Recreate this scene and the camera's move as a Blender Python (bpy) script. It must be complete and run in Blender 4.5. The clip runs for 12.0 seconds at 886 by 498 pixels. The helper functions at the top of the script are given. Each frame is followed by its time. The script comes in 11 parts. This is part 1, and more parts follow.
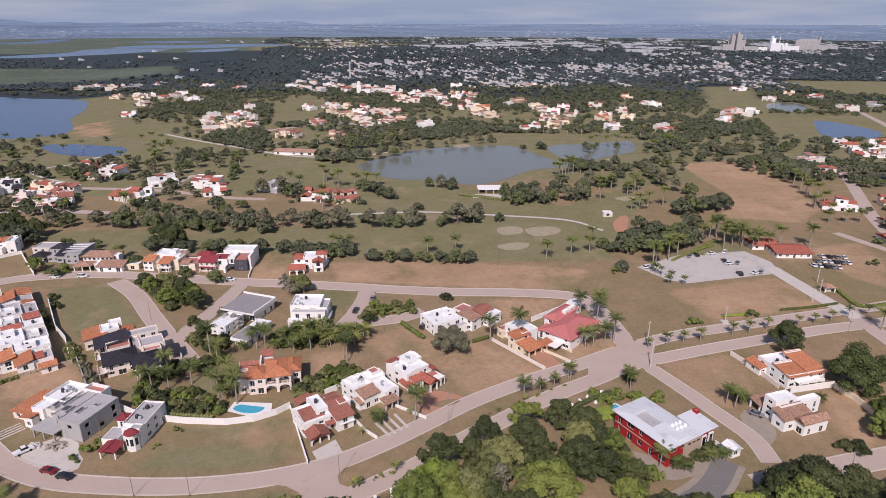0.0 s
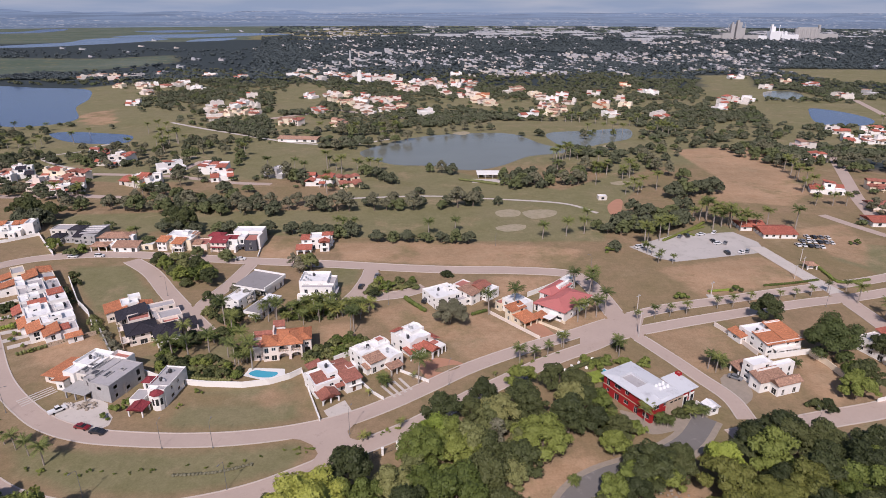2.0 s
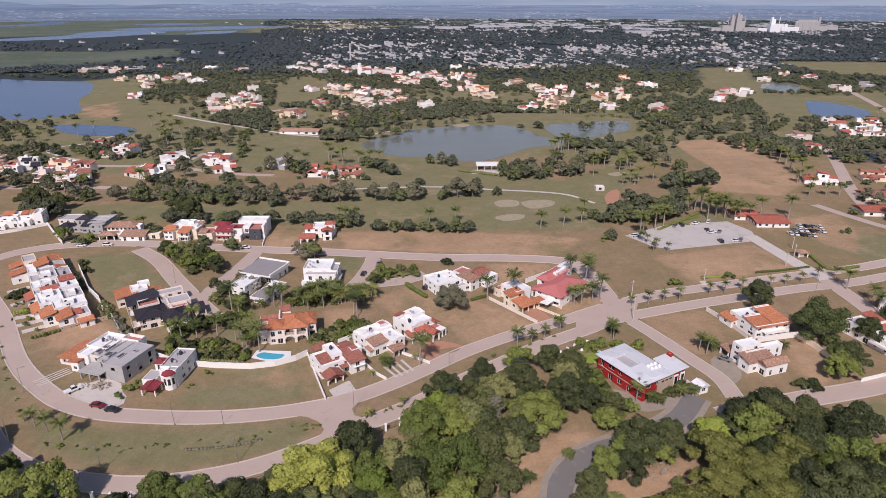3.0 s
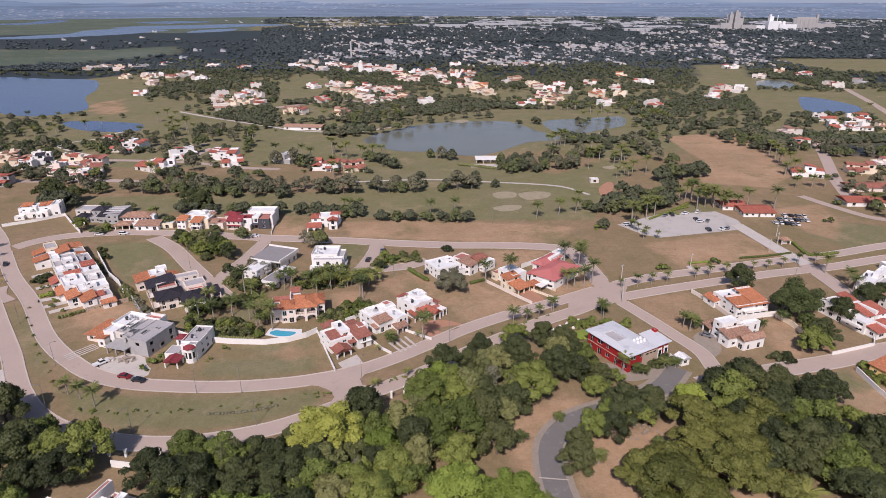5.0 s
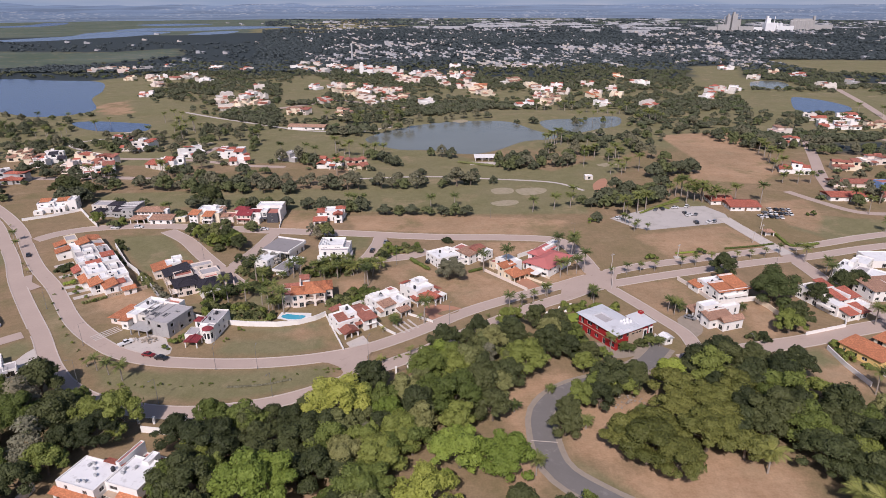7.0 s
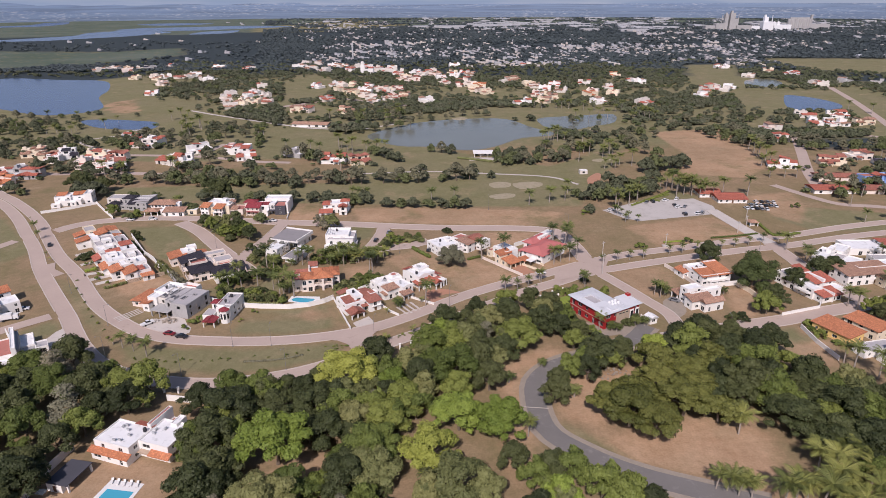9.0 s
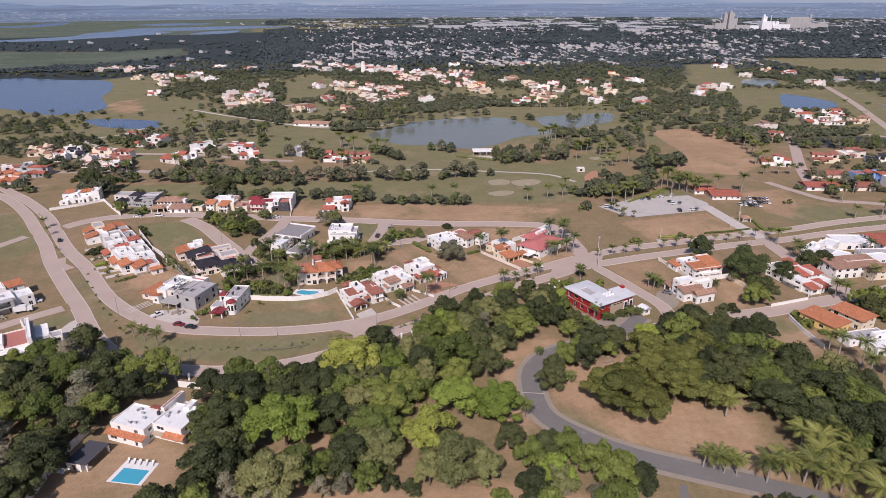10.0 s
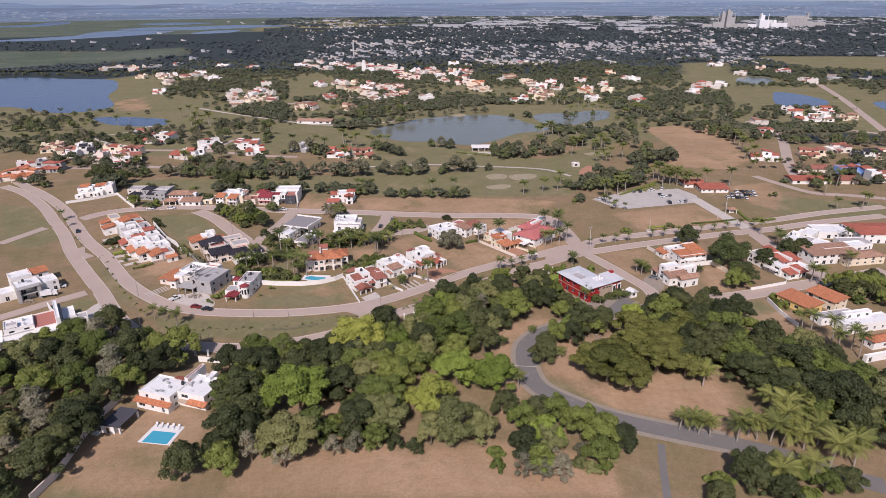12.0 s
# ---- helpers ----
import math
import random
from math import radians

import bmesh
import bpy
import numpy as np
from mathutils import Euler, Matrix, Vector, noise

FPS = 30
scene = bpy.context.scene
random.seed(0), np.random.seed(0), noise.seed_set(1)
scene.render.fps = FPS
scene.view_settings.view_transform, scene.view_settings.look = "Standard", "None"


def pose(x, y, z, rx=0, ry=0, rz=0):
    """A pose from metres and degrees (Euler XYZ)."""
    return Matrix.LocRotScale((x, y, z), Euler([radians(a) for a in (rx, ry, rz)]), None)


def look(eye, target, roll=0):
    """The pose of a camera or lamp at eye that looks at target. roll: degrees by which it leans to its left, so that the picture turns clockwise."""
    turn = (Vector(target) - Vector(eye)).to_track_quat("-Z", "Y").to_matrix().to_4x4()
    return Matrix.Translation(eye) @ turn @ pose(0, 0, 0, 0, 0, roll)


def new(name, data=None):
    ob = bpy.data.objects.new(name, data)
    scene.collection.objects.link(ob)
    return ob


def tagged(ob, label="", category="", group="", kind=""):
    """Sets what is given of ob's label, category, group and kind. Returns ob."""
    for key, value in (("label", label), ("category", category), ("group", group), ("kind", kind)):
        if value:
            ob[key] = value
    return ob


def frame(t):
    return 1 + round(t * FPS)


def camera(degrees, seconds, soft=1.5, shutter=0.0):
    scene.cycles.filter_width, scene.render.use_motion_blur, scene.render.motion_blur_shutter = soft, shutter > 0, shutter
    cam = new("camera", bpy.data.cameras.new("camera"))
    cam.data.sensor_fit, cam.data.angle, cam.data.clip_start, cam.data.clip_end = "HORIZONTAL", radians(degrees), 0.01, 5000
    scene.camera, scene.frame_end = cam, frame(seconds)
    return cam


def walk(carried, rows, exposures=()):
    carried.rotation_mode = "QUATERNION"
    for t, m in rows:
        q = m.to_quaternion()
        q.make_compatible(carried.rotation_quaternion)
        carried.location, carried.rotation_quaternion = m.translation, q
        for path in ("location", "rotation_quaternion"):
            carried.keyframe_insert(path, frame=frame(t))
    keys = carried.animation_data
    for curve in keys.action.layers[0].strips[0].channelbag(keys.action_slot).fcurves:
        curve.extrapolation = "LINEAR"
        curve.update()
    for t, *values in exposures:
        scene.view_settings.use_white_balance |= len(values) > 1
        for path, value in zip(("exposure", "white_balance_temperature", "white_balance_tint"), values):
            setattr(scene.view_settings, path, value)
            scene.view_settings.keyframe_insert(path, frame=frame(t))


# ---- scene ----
cam = camera(71.8, 12.0, 0.6)
PATH = [
    (0, (0.464, -1.969, 109.928), (0.422, 16.778, 102.959), 0.12),
    (0.5, (0.380, -5.360, 109.949), (0.339, 13.363, 102.918), 0.10),
    (1, (0.299, -8.827, 110.002), (0.259, 9.869, 102.900), 0.08),
    (1.5, (0.222, -12.365, 110.085), (0.183, 6.297, 102.894), 0.06),
    (2, (0.148, -15.972, 110.197), (0.110, 2.660, 102.926), 0.04),
    (2.5, (0.077, -19.642, 110.336), (0.041, -1.053, 102.956), 0.02),
    (3, (0.009, -23.373, 110.500), (-0.025, -4.819, 103.033), 0.00),
    (5, (-0.227, -38.824, 111.383), (-0.258, -20.295, 103.854), -0.08),
    (5.5, (-0.278, -42.799, 111.653), (-0.307, -24.259, 104.152), -0.10),
    (6, (-0.325, -46.812, 111.938), (-0.354, -28.272, 104.438), -0.12),
    (6.5, (-0.370, -50.859, 112.239), (-0.397, -32.314, 104.750), -0.14),
    (7, (-0.411, -54.935, 112.552), (-0.437, -36.387, 105.073), -0.16),
    (9, (-0.541, -71.465, 113.909), (-0.563, -52.926, 106.405), -0.24),
    (9.5, (-0.565, -75.634, 114.266), (-0.586, -57.093, 106.766), -0.26),
    (10, (-0.586, -79.810, 114.627), (-0.606, -61.273, 107.118), -0.28),
    (10.5, (-0.604, -83.989, 114.990), (-0.622, -65.452, 107.481), -0.30),
    (11, (-0.618, -88.168, 115.355), (-0.636, -69.636, 107.834), -0.32),
    (11.5, (-0.629, -92.342, 115.718), (-0.646, -73.814, 108.189), -0.34),
    (12, (-0.637, -96.509, 116.080), (-0.652, -77.985, 108.539), -0.36),
]
walk(cam, [(t, look(eye, target, roll)) for t, eye, target, roll in PATH],
     [(0, 0.0, 6450, 22), (12, 0.0, 6450, 22)])

# ---- world, sun, exposure ----
SUN_ELEVATION, SUN_AZIMUTH = radians(45), radians(193)      # azimuth from +y, clockwise seen from above
world = bpy.data.worlds.new("world")
scene.world = world
world.use_nodes = True
wn = world.node_tree
wn.nodes.clear()
sky = wn.nodes.new("ShaderNodeTexSky")
sky.sky_type, sky.sun_disc = "NISHITA", False
sky.sun_elevation, sky.sun_rotation = SUN_ELEVATION, SUN_AZIMUTH
sky.air_density, sky.dust_density, sky.ozone_density = 1.0, 1.0, 1.5
# hazy air low over the horizon, with thin long clouds
at = wn.nodes.new("ShaderNodeTexCoord")
split = wn.nodes.new("ShaderNodeSeparateXYZ")
low = wn.nodes.new("ShaderNodeMapRange")
low.inputs["From Min"].default_value, low.inputs["From Max"].default_value = 0.30, -0.02
stretch = wn.nodes.new("ShaderNodeMapping")
stretch.inputs["Scale"].default_value = (2.2, 2.2, 22.0)
cloud = wn.nodes.new("ShaderNodeTexNoise")
cloud.inputs["Scale"].default_value, cloud.inputs["Detail"].default_value = 2.4, 5.0
shades = wn.nodes.new("ShaderNodeValToRGB")
shades.color_ramp.elements[0].position, shades.color_ramp.elements[0].color = 0.42, (3.0, 4.0, 5.6, 1)
shades.color_ramp.elements[1].position, shades.color_ramp.elements[1].color = 0.68, (4.4, 5.1, 6.2, 1)
haze = wn.nodes.new("ShaderNodeMix")
haze.data_type = "RGBA"
bg = wn.nodes.new("ShaderNodeBackground")
bg.inputs["Strength"].default_value = 0.088
wo = wn.nodes.new("ShaderNodeOutputWorld")
for o, i in ((at.outputs["Generated"], split.inputs[0]), (split.outputs["Z"], low.inputs["Value"]), (at.outputs["Generated"], stretch.inputs[0]),
             (stretch.outputs[0], cloud.inputs["Vector"]), (cloud.outputs["Fac"], shades.inputs[0]), (low.outputs[0], haze.inputs[0]),
             (sky.outputs[0], haze.inputs[6]), (shades.outputs[0], haze.inputs[7]), (haze.outputs[2], bg.inputs[0]), (bg.outputs[0], wo.inputs[0])):
    wn.links.new(o, i)
sun = new("sun", bpy.data.lights.new("sun", "SUN"))
sun.data.energy, sun.data.angle, sun.data.color = 4.0, radians(0.53), (1.0, 0.94, 0.87)
toward = Vector((math.sin(SUN_AZIMUTH) * math.cos(SUN_ELEVATION), math.cos(SUN_AZIMUTH) * math.cos(SUN_ELEVATION), math.sin(SUN_ELEVATION)))
sun.matrix_world = Matrix.Translation(toward * 500) @ toward.to_track_quat("Z", "Y").to_matrix().to_4x4()
scene.view_settings.exposure = 0.0


# ---- materials ----
class Nodes:
    """Short hand for a node material."""

    def __init__(self, name):
        self.m = bpy.data.materials.new(name)
        self.m.use_nodes = True
        self.t = self.m.node_tree
        self.p = self.t.nodes["Principled BSDF"]

    def add(self, kind, **values):
        n = self.t.nodes.new("ShaderNode" + kind)
        for k, v in values.items():
            n.inputs[k].default_value = v
        return n

    def join(self, a, b):
        self.t.links.new(a, b)

    def place(self):
        return self.add("NewGeometry").outputs["Position"]

    def noise(self, scale, detail=4.0, at=None, rough=0.6):
        n = self.add("TexNoise", Scale=scale, Detail=detail, Roughness=rough)
        self.join(at or self.place(), n.inputs["Vector"])
        return n.outputs["Fac"]

    def ramp(self, fac, stops):
        r = self.add("ValToRGB")
        e = r.color_ramp.elements
        while len(e) < len(stops):
            e.new(0.5)
        for i, (pos, c) in enumerate(stops):
            e[i].position, e[i].color = pos, (*c, 1) if len(c) == 3 else c
        self.join(fac, r.inputs["Fac"])
        return r.outputs["Color"]

    def mix(self, fac, a, b, how="MIX"):
        n = self.t.nodes.new("ShaderNodeMix")
        n.data_type, n.blend_type = "RGBA", how
        for k, v in ((0, fac), (6, a), (7, b)):
            if hasattr(v, "default_value"):
                self.join(v, n.inputs[k])
            else:
                n.inputs[k].default_value = v if k == 0 else (*v, 1)
        return n.outputs[2]

    def math(self, op, a, b=0.0, c=0.0):
        n = self.t.nodes.new("ShaderNodeMath")
        n.operation = op
        for i, v in enumerate((a, b, c)):
            if hasattr(v, "default_value"):
                self.join(v, n.inputs[i])
            else:
                n.inputs[i].default_value = v
        return n.outputs[0]

    def bump(self, height, strength, distance):
        b = self.add("Bump", Strength=strength, Distance=distance)
        self.join(height, b.inputs["Height"])
        self.join(b.outputs[0], self.p.inputs["Normal"])

    def done(self, color, rough=0.8, metal=0.0, spec=0.4):
        if hasattr(color, "default_value"):
            self.join(color, self.p.inputs["Base Color"])
        else:
            self.p.inputs["Base Color"].default_value = (*color, 1)
        self.p.inputs["Roughness"].default_value = rough
        self.p.inputs["Metallic"].default_value = metal
        self.p.inputs["Specular IOR Level"].default_value = spec
        return self.m


def tone(c, k):
    return tuple(min(1.0, x * k) for x in c)


def surface(name, base, rough=0.85, big=0.25, fine=3.0, var=0.18, stain=None, stain_at=0.62, bump=0.2, deep=0.02, spec=0.3, rand=0.0):
    """Weathered matt surface: large and fine mottling, stains, light relief."""
    n = Nodes(name)
    c = n.mix(n.noise(big, 3), tone(base, 1 - var), tone(base, 1 + var))
    f = n.noise(fine, 5)
    c = n.mix(n.math("MULTIPLY", f, 0.45), c, tone(base, 1 - 1.6 * var))
    if stain:
        s = n.noise(big * 2.3, 6, rough=0.7)
        c = n.mix(n.ramp(s, [(stain_at - 0.06, (0, 0, 0)), (stain_at + 0.08, (0.75, 0.75, 0.75))]), c, stain)
    if rand:
        o = n.add("ObjectInfo").outputs["Random"]
        c = n.mix(o, c, n.mix(1.0, c, (1 - rand, 1 - rand, 1 - rand), "MULTIPLY"))
    n.bump(f, bump, deep)
    return n.done(c, rough, 0, spec)


def foliage(name, dark, light, rough=0.6, tip=None):
    """Leaves: each clump its own shade, with broad patches in a crown and a tint of its own for each tree."""
    n = Nodes(name)
    g = n.add("NewGeometry")
    c = n.mix(n.math("MULTIPLY_ADD", g.outputs["Random Per Island"], 0.62, 0.19), dark, light)
    c = n.mix(n.ramp(n.noise(0.35, 2), [(0.35, (0, 0, 0)), (0.7, (0.6, 0.6, 0.6))]), c, tip or tone(light, 1.15))
    o = n.add("ObjectInfo").outputs["Random"]
    c = n.mix(n.ramp(o, [(0.0, (0.7, 0.7, 0.7)), (0.5, (0, 0, 0))]), c, tone(dark, 0.85))
    c = n.mix(n.ramp(o, [(0.5, (0, 0, 0)), (1.0, (0.7, 0.7, 0.7))]), c, (light[0] * 1.22, light[1] * 1.12, light[2] * 1.1))
    n.bump(n.noise(2.2, 3), 0.5, 0.15)
    m = n.done(c, rough, 0, 0.25)
    n.p.inputs["Sheen Weight"].default_value = 0.0
    return m


WHITE = surface("white_render", (0.80, 0.78, 0.75), 0.85, 0.35, 2.5, 0.05, stain=(0.58, 0.55, 0.51), stain_at=0.66)
AGED = surface("aged_white_render", (0.66, 0.615, 0.565), 0.88, 0.3, 2.0, 0.1, stain=(0.46, 0.42, 0.38), stain_at=0.6)
CREAM = surface("cream_render", (0.76, 0.66, 0.51), 0.85, 0.35, 2.5, 0.07, stain=(0.55, 0.45, 0.33), stain_at=0.68)
PALE = surface("pale_pink_render", (0.76, 0.67, 0.60), 0.85, 0.35, 2.5, 0.06, stain=(0.55, 0.47, 0.42), stain_at=0.68)
YELLOW = surface("yellow_render", (0.80, 0.55, 0.22), 0.85, 0.35, 2.5, 0.07)
RED = surface("red_render", (0.36, 0.022, 0.024), 0.75, 0.3, 2.0, 0.15, stain=(0.25, 0.02, 0.02), stain_at=0.62)
BLUE = surface("blue_render", (0.22, 0.35, 0.62), 0.8, 0.3, 2.0, 0.1)
GREY = surface("raw_grey_concrete", (0.40, 0.39, 0.385), 0.9, 0.3, 1.8, 0.14, stain=(0.27, 0.26, 0.255), stain_at=0.6)
SLATE = surface("dark_grey_render", (0.075, 0.075, 0.09), 0.8, 0.3, 2.0, 0.12)
STONE = surface("buff_stone", (0.48, 0.37, 0.28), 0.9, 0.6, 3.5, 0.2, stain=(0.3, 0.23, 0.18), stain_at=0.58)
ROOF_WHITE = surface("white_roof_coating", (0.76, 0.76, 0.77), 0.8, 0.18, 1.2, 0.06, stain=(0.5, 0.5, 0.5), stain_at=0.6, bump=0.1)
ROOF_DARK = surface("grey_roof_membrane", (0.27, 0.255, 0.262), 0.88, 0.2, 1.4, 0.12, stain=(0.2, 0.19, 0.19), stain_at=0.6, bump=0.1)
ROOF_GREY = surface("grey_roof_coating", (0.42, 0.40, 0.41), 0.85, 0.2, 1.4, 0.1, stain=(0.30, 0.29, 0.29), stain_at=0.6, bump=0.1)
ROOF_PINK = surface("red_roof_coating", (0.42, 0.17, 0.14), 0.85, 0.2, 1.4, 0.12, stain=(0.30, 0.14, 0.12), stain_at=0.6, bump=0.1)
SHEET = surface("pale_sheet_metal_roof", (0.62, 0.63, 0.66), 0.5, 0.15, 0.8, 0.09, stain=(0.42, 0.42, 0.44), stain_at=0.6, bump=0.05, spec=0.5)
CONCRETE = surface("pale_concrete", (0.55, 0.50, 0.46), 0.9, 0.2, 1.6, 0.14, stain=(0.36, 0.32, 0.29), stain_at=0.62)
KERB = surface("kerb_concrete", (0.54, 0.475, 0.43), 0.9, 0.3, 2.0, 0.12, stain=(0.40, 0.35, 0.32), stain_at=0.62)
ASPHALT = surface("worn_grey_asphalt", (0.190, 0.178, 0.170), 0.92, 0.12, 1.1, 0.18, stain=(0.28, 0.26, 0.25), stain_at=0.62)
GRAVEL = surface("pale_gravel_lot", (0.50, 0.465, 0.44), 0.95, 0.07, 1.0, 0.14, stain=(0.37, 0.34, 0.31), stain_at=0.58)
TERRACE = surface("terracotta_paving", (0.44, 0.23, 0.15), 0.85, 0.3, 2.0, 0.15)
SAND = surface("bunker_sand", (0.37, 0.315, 0.225), 0.95, 0.15, 1.2, 0.14, stain=(0.27, 0.24, 0.15), stain_at=0.52)
TRUNK = surface("grey_brown_bark", (0.17, 0.135, 0.105), 0.95, 1.2, 8.0, 0.3)
PALM_TRUNK = surface("pale_palm_trunk", (0.34, 0.295, 0.255), 0.95, 1.2, 8.0, 0.2)
METAL = surface("galvanised_metal", (0.42, 0.43, 0.44), 0.45, 0.5, 4.0, 0.1, spec=0.5)
POLE_METAL = surface("weathered_pole_steel", (0.20, 0.195, 0.19), 0.6, 0.5, 3.0, 0.12, spec=0.4)
DARK_METAL = surface("dark_painted_metal", (0.045, 0.045, 0.05), 0.5, 0.5, 4.0, 0.1, spec=0.5)
TANK_BLACK = surface("black_plastic", (0.03, 0.03, 0.035), 0.45, 0.5, 4.0, 0.1, spec=0.5)
TANK_WHITE = surface("white_plastic", (0.75, 0.75, 0.76), 0.45, 0.5, 4.0, 0.06, spec=0.5)
FRAME = surface("white_window_frame", (0.66, 0.65, 0.63), 0.5, 0.5, 3.0, 0.05)
DOOR = surface("brown_timber_door", (0.16, 0.085, 0.05), 0.6, 0.8, 6.0, 0.2)
RUBBER = surface("black_rubber", (0.025, 0.025, 0.027), 0.8, 1.0, 6.0, 0.1)
SCRUB = surface("debris", (0.33, 0.28, 0.23), 0.95, 0.6, 2.0, 0.25)
CUSHION = surface("white_sunbed_fabric", (0.72, 0.71, 0.70), 0.9, 0.5, 3.0, 0.05)


def tiles(name, base, var=0.22):
    """Clay roof tiles: courses and single tiles in tone, the ribs in relief."""
    n = Nodes(name)
    at = n.add("TexCoord").outputs["Object"]
    b = n.add("TexBrick", Scale=1.0, **{"Mortar Size": 0.012, "Brick Width": 0.42, "Row Height": 0.30, "Bias": 0.0})
    b.inputs["Color1"].default_value = (*tone(base, 1 - var), 1)
    b.inputs["Color2"].default_value = (*tone(base, 1 + var), 1)
    b.inputs["Mortar"].default_value = (*tone(base, 0.55), 1)
    n.join(at, b.inputs["Vector"])
    c = n.mix(n.ramp(n.noise(0.55, 5, rough=0.7), [(0.4, (0, 0, 0)), (0.75, (0.65, 0.65, 0.65))]), b.outputs["Color"], tone(base, 0.62))
    o = n.add("ObjectInfo").outputs["Random"]
    c = n.mix(o, c, n.mix(1.0, c, (0.82, 0.80, 0.80), "MULTIPLY"))
    w = n.add("TexWave", Scale=3.6, Distortion=0.0)
    n.join(at, w.inputs["Vector"])
    n.bump(w.outputs["Fac"], 0.5, 0.06)
    return n.done(c, 0.85, 0, 0.25)


TILE_ORANGE = tiles("orange_clay_tiles", (0.60, 0.235, 0.120))
TILE_RED = tiles("red_clay_tiles", (0.51, 0.165, 0.115))
TILE_BROWN = tiles("brown_clay_tiles", (0.40, 0.160, 0.118))
TILE_OLD = tiles("weathered_clay_tiles", (0.46, 0.275, 0.195), 0.32)
TILE_CRIMSON = tiles("crimson_glazed_tiles", (0.33, 0.060, 0.072), 0.14)
TILE_SLATE = tiles("dark_slate_tiles", (0.045, 0.042, 0.055))
PAINT_RED = surface("red_painted_roof", (0.50, 0.165, 0.155), 0.8, 0.2, 1.2, 0.1, stain=(0.40, 0.15, 0.13), stain_at=0.62, bump=0.1)


def plain(name, c, rough, metal=0.0, spec=0.5, coat=0.0):
    n = Nodes(name)
    n.done(n.mix(n.noise(0.8, 3), tone(c, 0.93), tone(c, 1.05)), rough, metal, spec)
    n.p.inputs["Coat Weight"].default_value = coat
    return n.m


GLASS = plain("window_glass", (0.025, 0.03, 0.035), 0.08, 0.0, 0.6)
CAR_WHITE = plain("white_car_paint", (0.75, 0.75, 0.75), 0.3, 0, 0.5, 0.6)
CAR_RED = plain("dark_red_car_paint", (0.20, 0.012, 0.015), 0.3, 0, 0.5, 0.6)
CAR_BLACK = plain("black_car_paint", (0.02, 0.02, 0.025), 0.3, 0, 0.5, 0.6)
CAR_GREY = plain("grey_car_paint", (0.22, 0.23, 0.25), 0.3, 0.2, 0.5, 0.6)


def water(name, c, rough=0.12, scale=0.35, strength=0.25):
    n = Nodes(name)
    m = n.done(n.mix(n.noise(0.02, 3), tone(c, 0.85), tone(c, 1.15)), rough, 0.0, 0.35)
    n.bump(n.noise(scale, 4), strength, 0.15)
    return m


def backdrop_air():
    """A glowing backdrop: far land with blue haze painted in, in faint level streaks."""
    n = Nodes("hazy_glowing_distance")

    def streaks(along, up, detail):
        m = n.add("Mapping")
        m.inputs["Scale"].default_value = (along, along, up)
        n.join(n.place(), m.inputs[0])
        return n.noise(1.0, detail, m.outputs[0])
    split = n.add("SeparateXYZ")
    n.join(n.place(), split.inputs[0])
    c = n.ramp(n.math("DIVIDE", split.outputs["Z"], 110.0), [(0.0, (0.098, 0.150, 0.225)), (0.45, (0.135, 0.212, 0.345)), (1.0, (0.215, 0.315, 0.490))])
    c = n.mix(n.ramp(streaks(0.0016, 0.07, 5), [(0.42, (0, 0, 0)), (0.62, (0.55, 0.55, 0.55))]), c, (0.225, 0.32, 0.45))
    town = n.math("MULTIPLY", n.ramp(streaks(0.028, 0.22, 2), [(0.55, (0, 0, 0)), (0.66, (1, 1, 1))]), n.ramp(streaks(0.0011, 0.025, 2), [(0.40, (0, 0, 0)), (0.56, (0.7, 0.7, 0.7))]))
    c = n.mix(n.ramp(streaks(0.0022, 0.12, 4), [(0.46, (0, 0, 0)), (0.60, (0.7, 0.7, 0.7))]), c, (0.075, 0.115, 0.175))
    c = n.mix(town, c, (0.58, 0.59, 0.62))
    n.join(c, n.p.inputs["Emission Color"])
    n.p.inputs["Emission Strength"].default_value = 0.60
    return n.done((0.1, 0.12, 0.16), 1.0, 0, 0)


LAKE = water("lake_water", (0.165, 0.172, 0.145), 0.18)
BACKDROP = backdrop_air()
BLUE_LAKE = water("blue_lake_water", (0.050, 0.088, 0.185), 0.2)
POOL = water("pool_water", (0.06, 0.36, 0.50), 0.08, 1.5, 0.1)


def road_paving():
    """Pinkish concrete block paving with wheel wear, patches and faint courses."""
    n = Nodes("pinkish_block_paving")
    base = (0.480, 0.380, 0.328)
    c = n.mix(n.noise(0.07, 4), tone(base, 0.86), tone(base, 1.12))
    c = n.mix(n.math("MULTIPLY", n.noise(0.9, 6, rough=0.75), 0.55), c, tone(base, 0.72))
    c = n.mix(n.ramp(n.noise(0.22, 6, rough=0.75), [(0.6, (0, 0, 0)), (0.72, (0.5, 0.5, 0.5))]), c, (0.26, 0.20, 0.17))
    n.bump(n.noise(5.0, 3), 0.25, 0.02)
    return n.done(c, 0.9, 0, 0.3)


PAVING = road_paving()


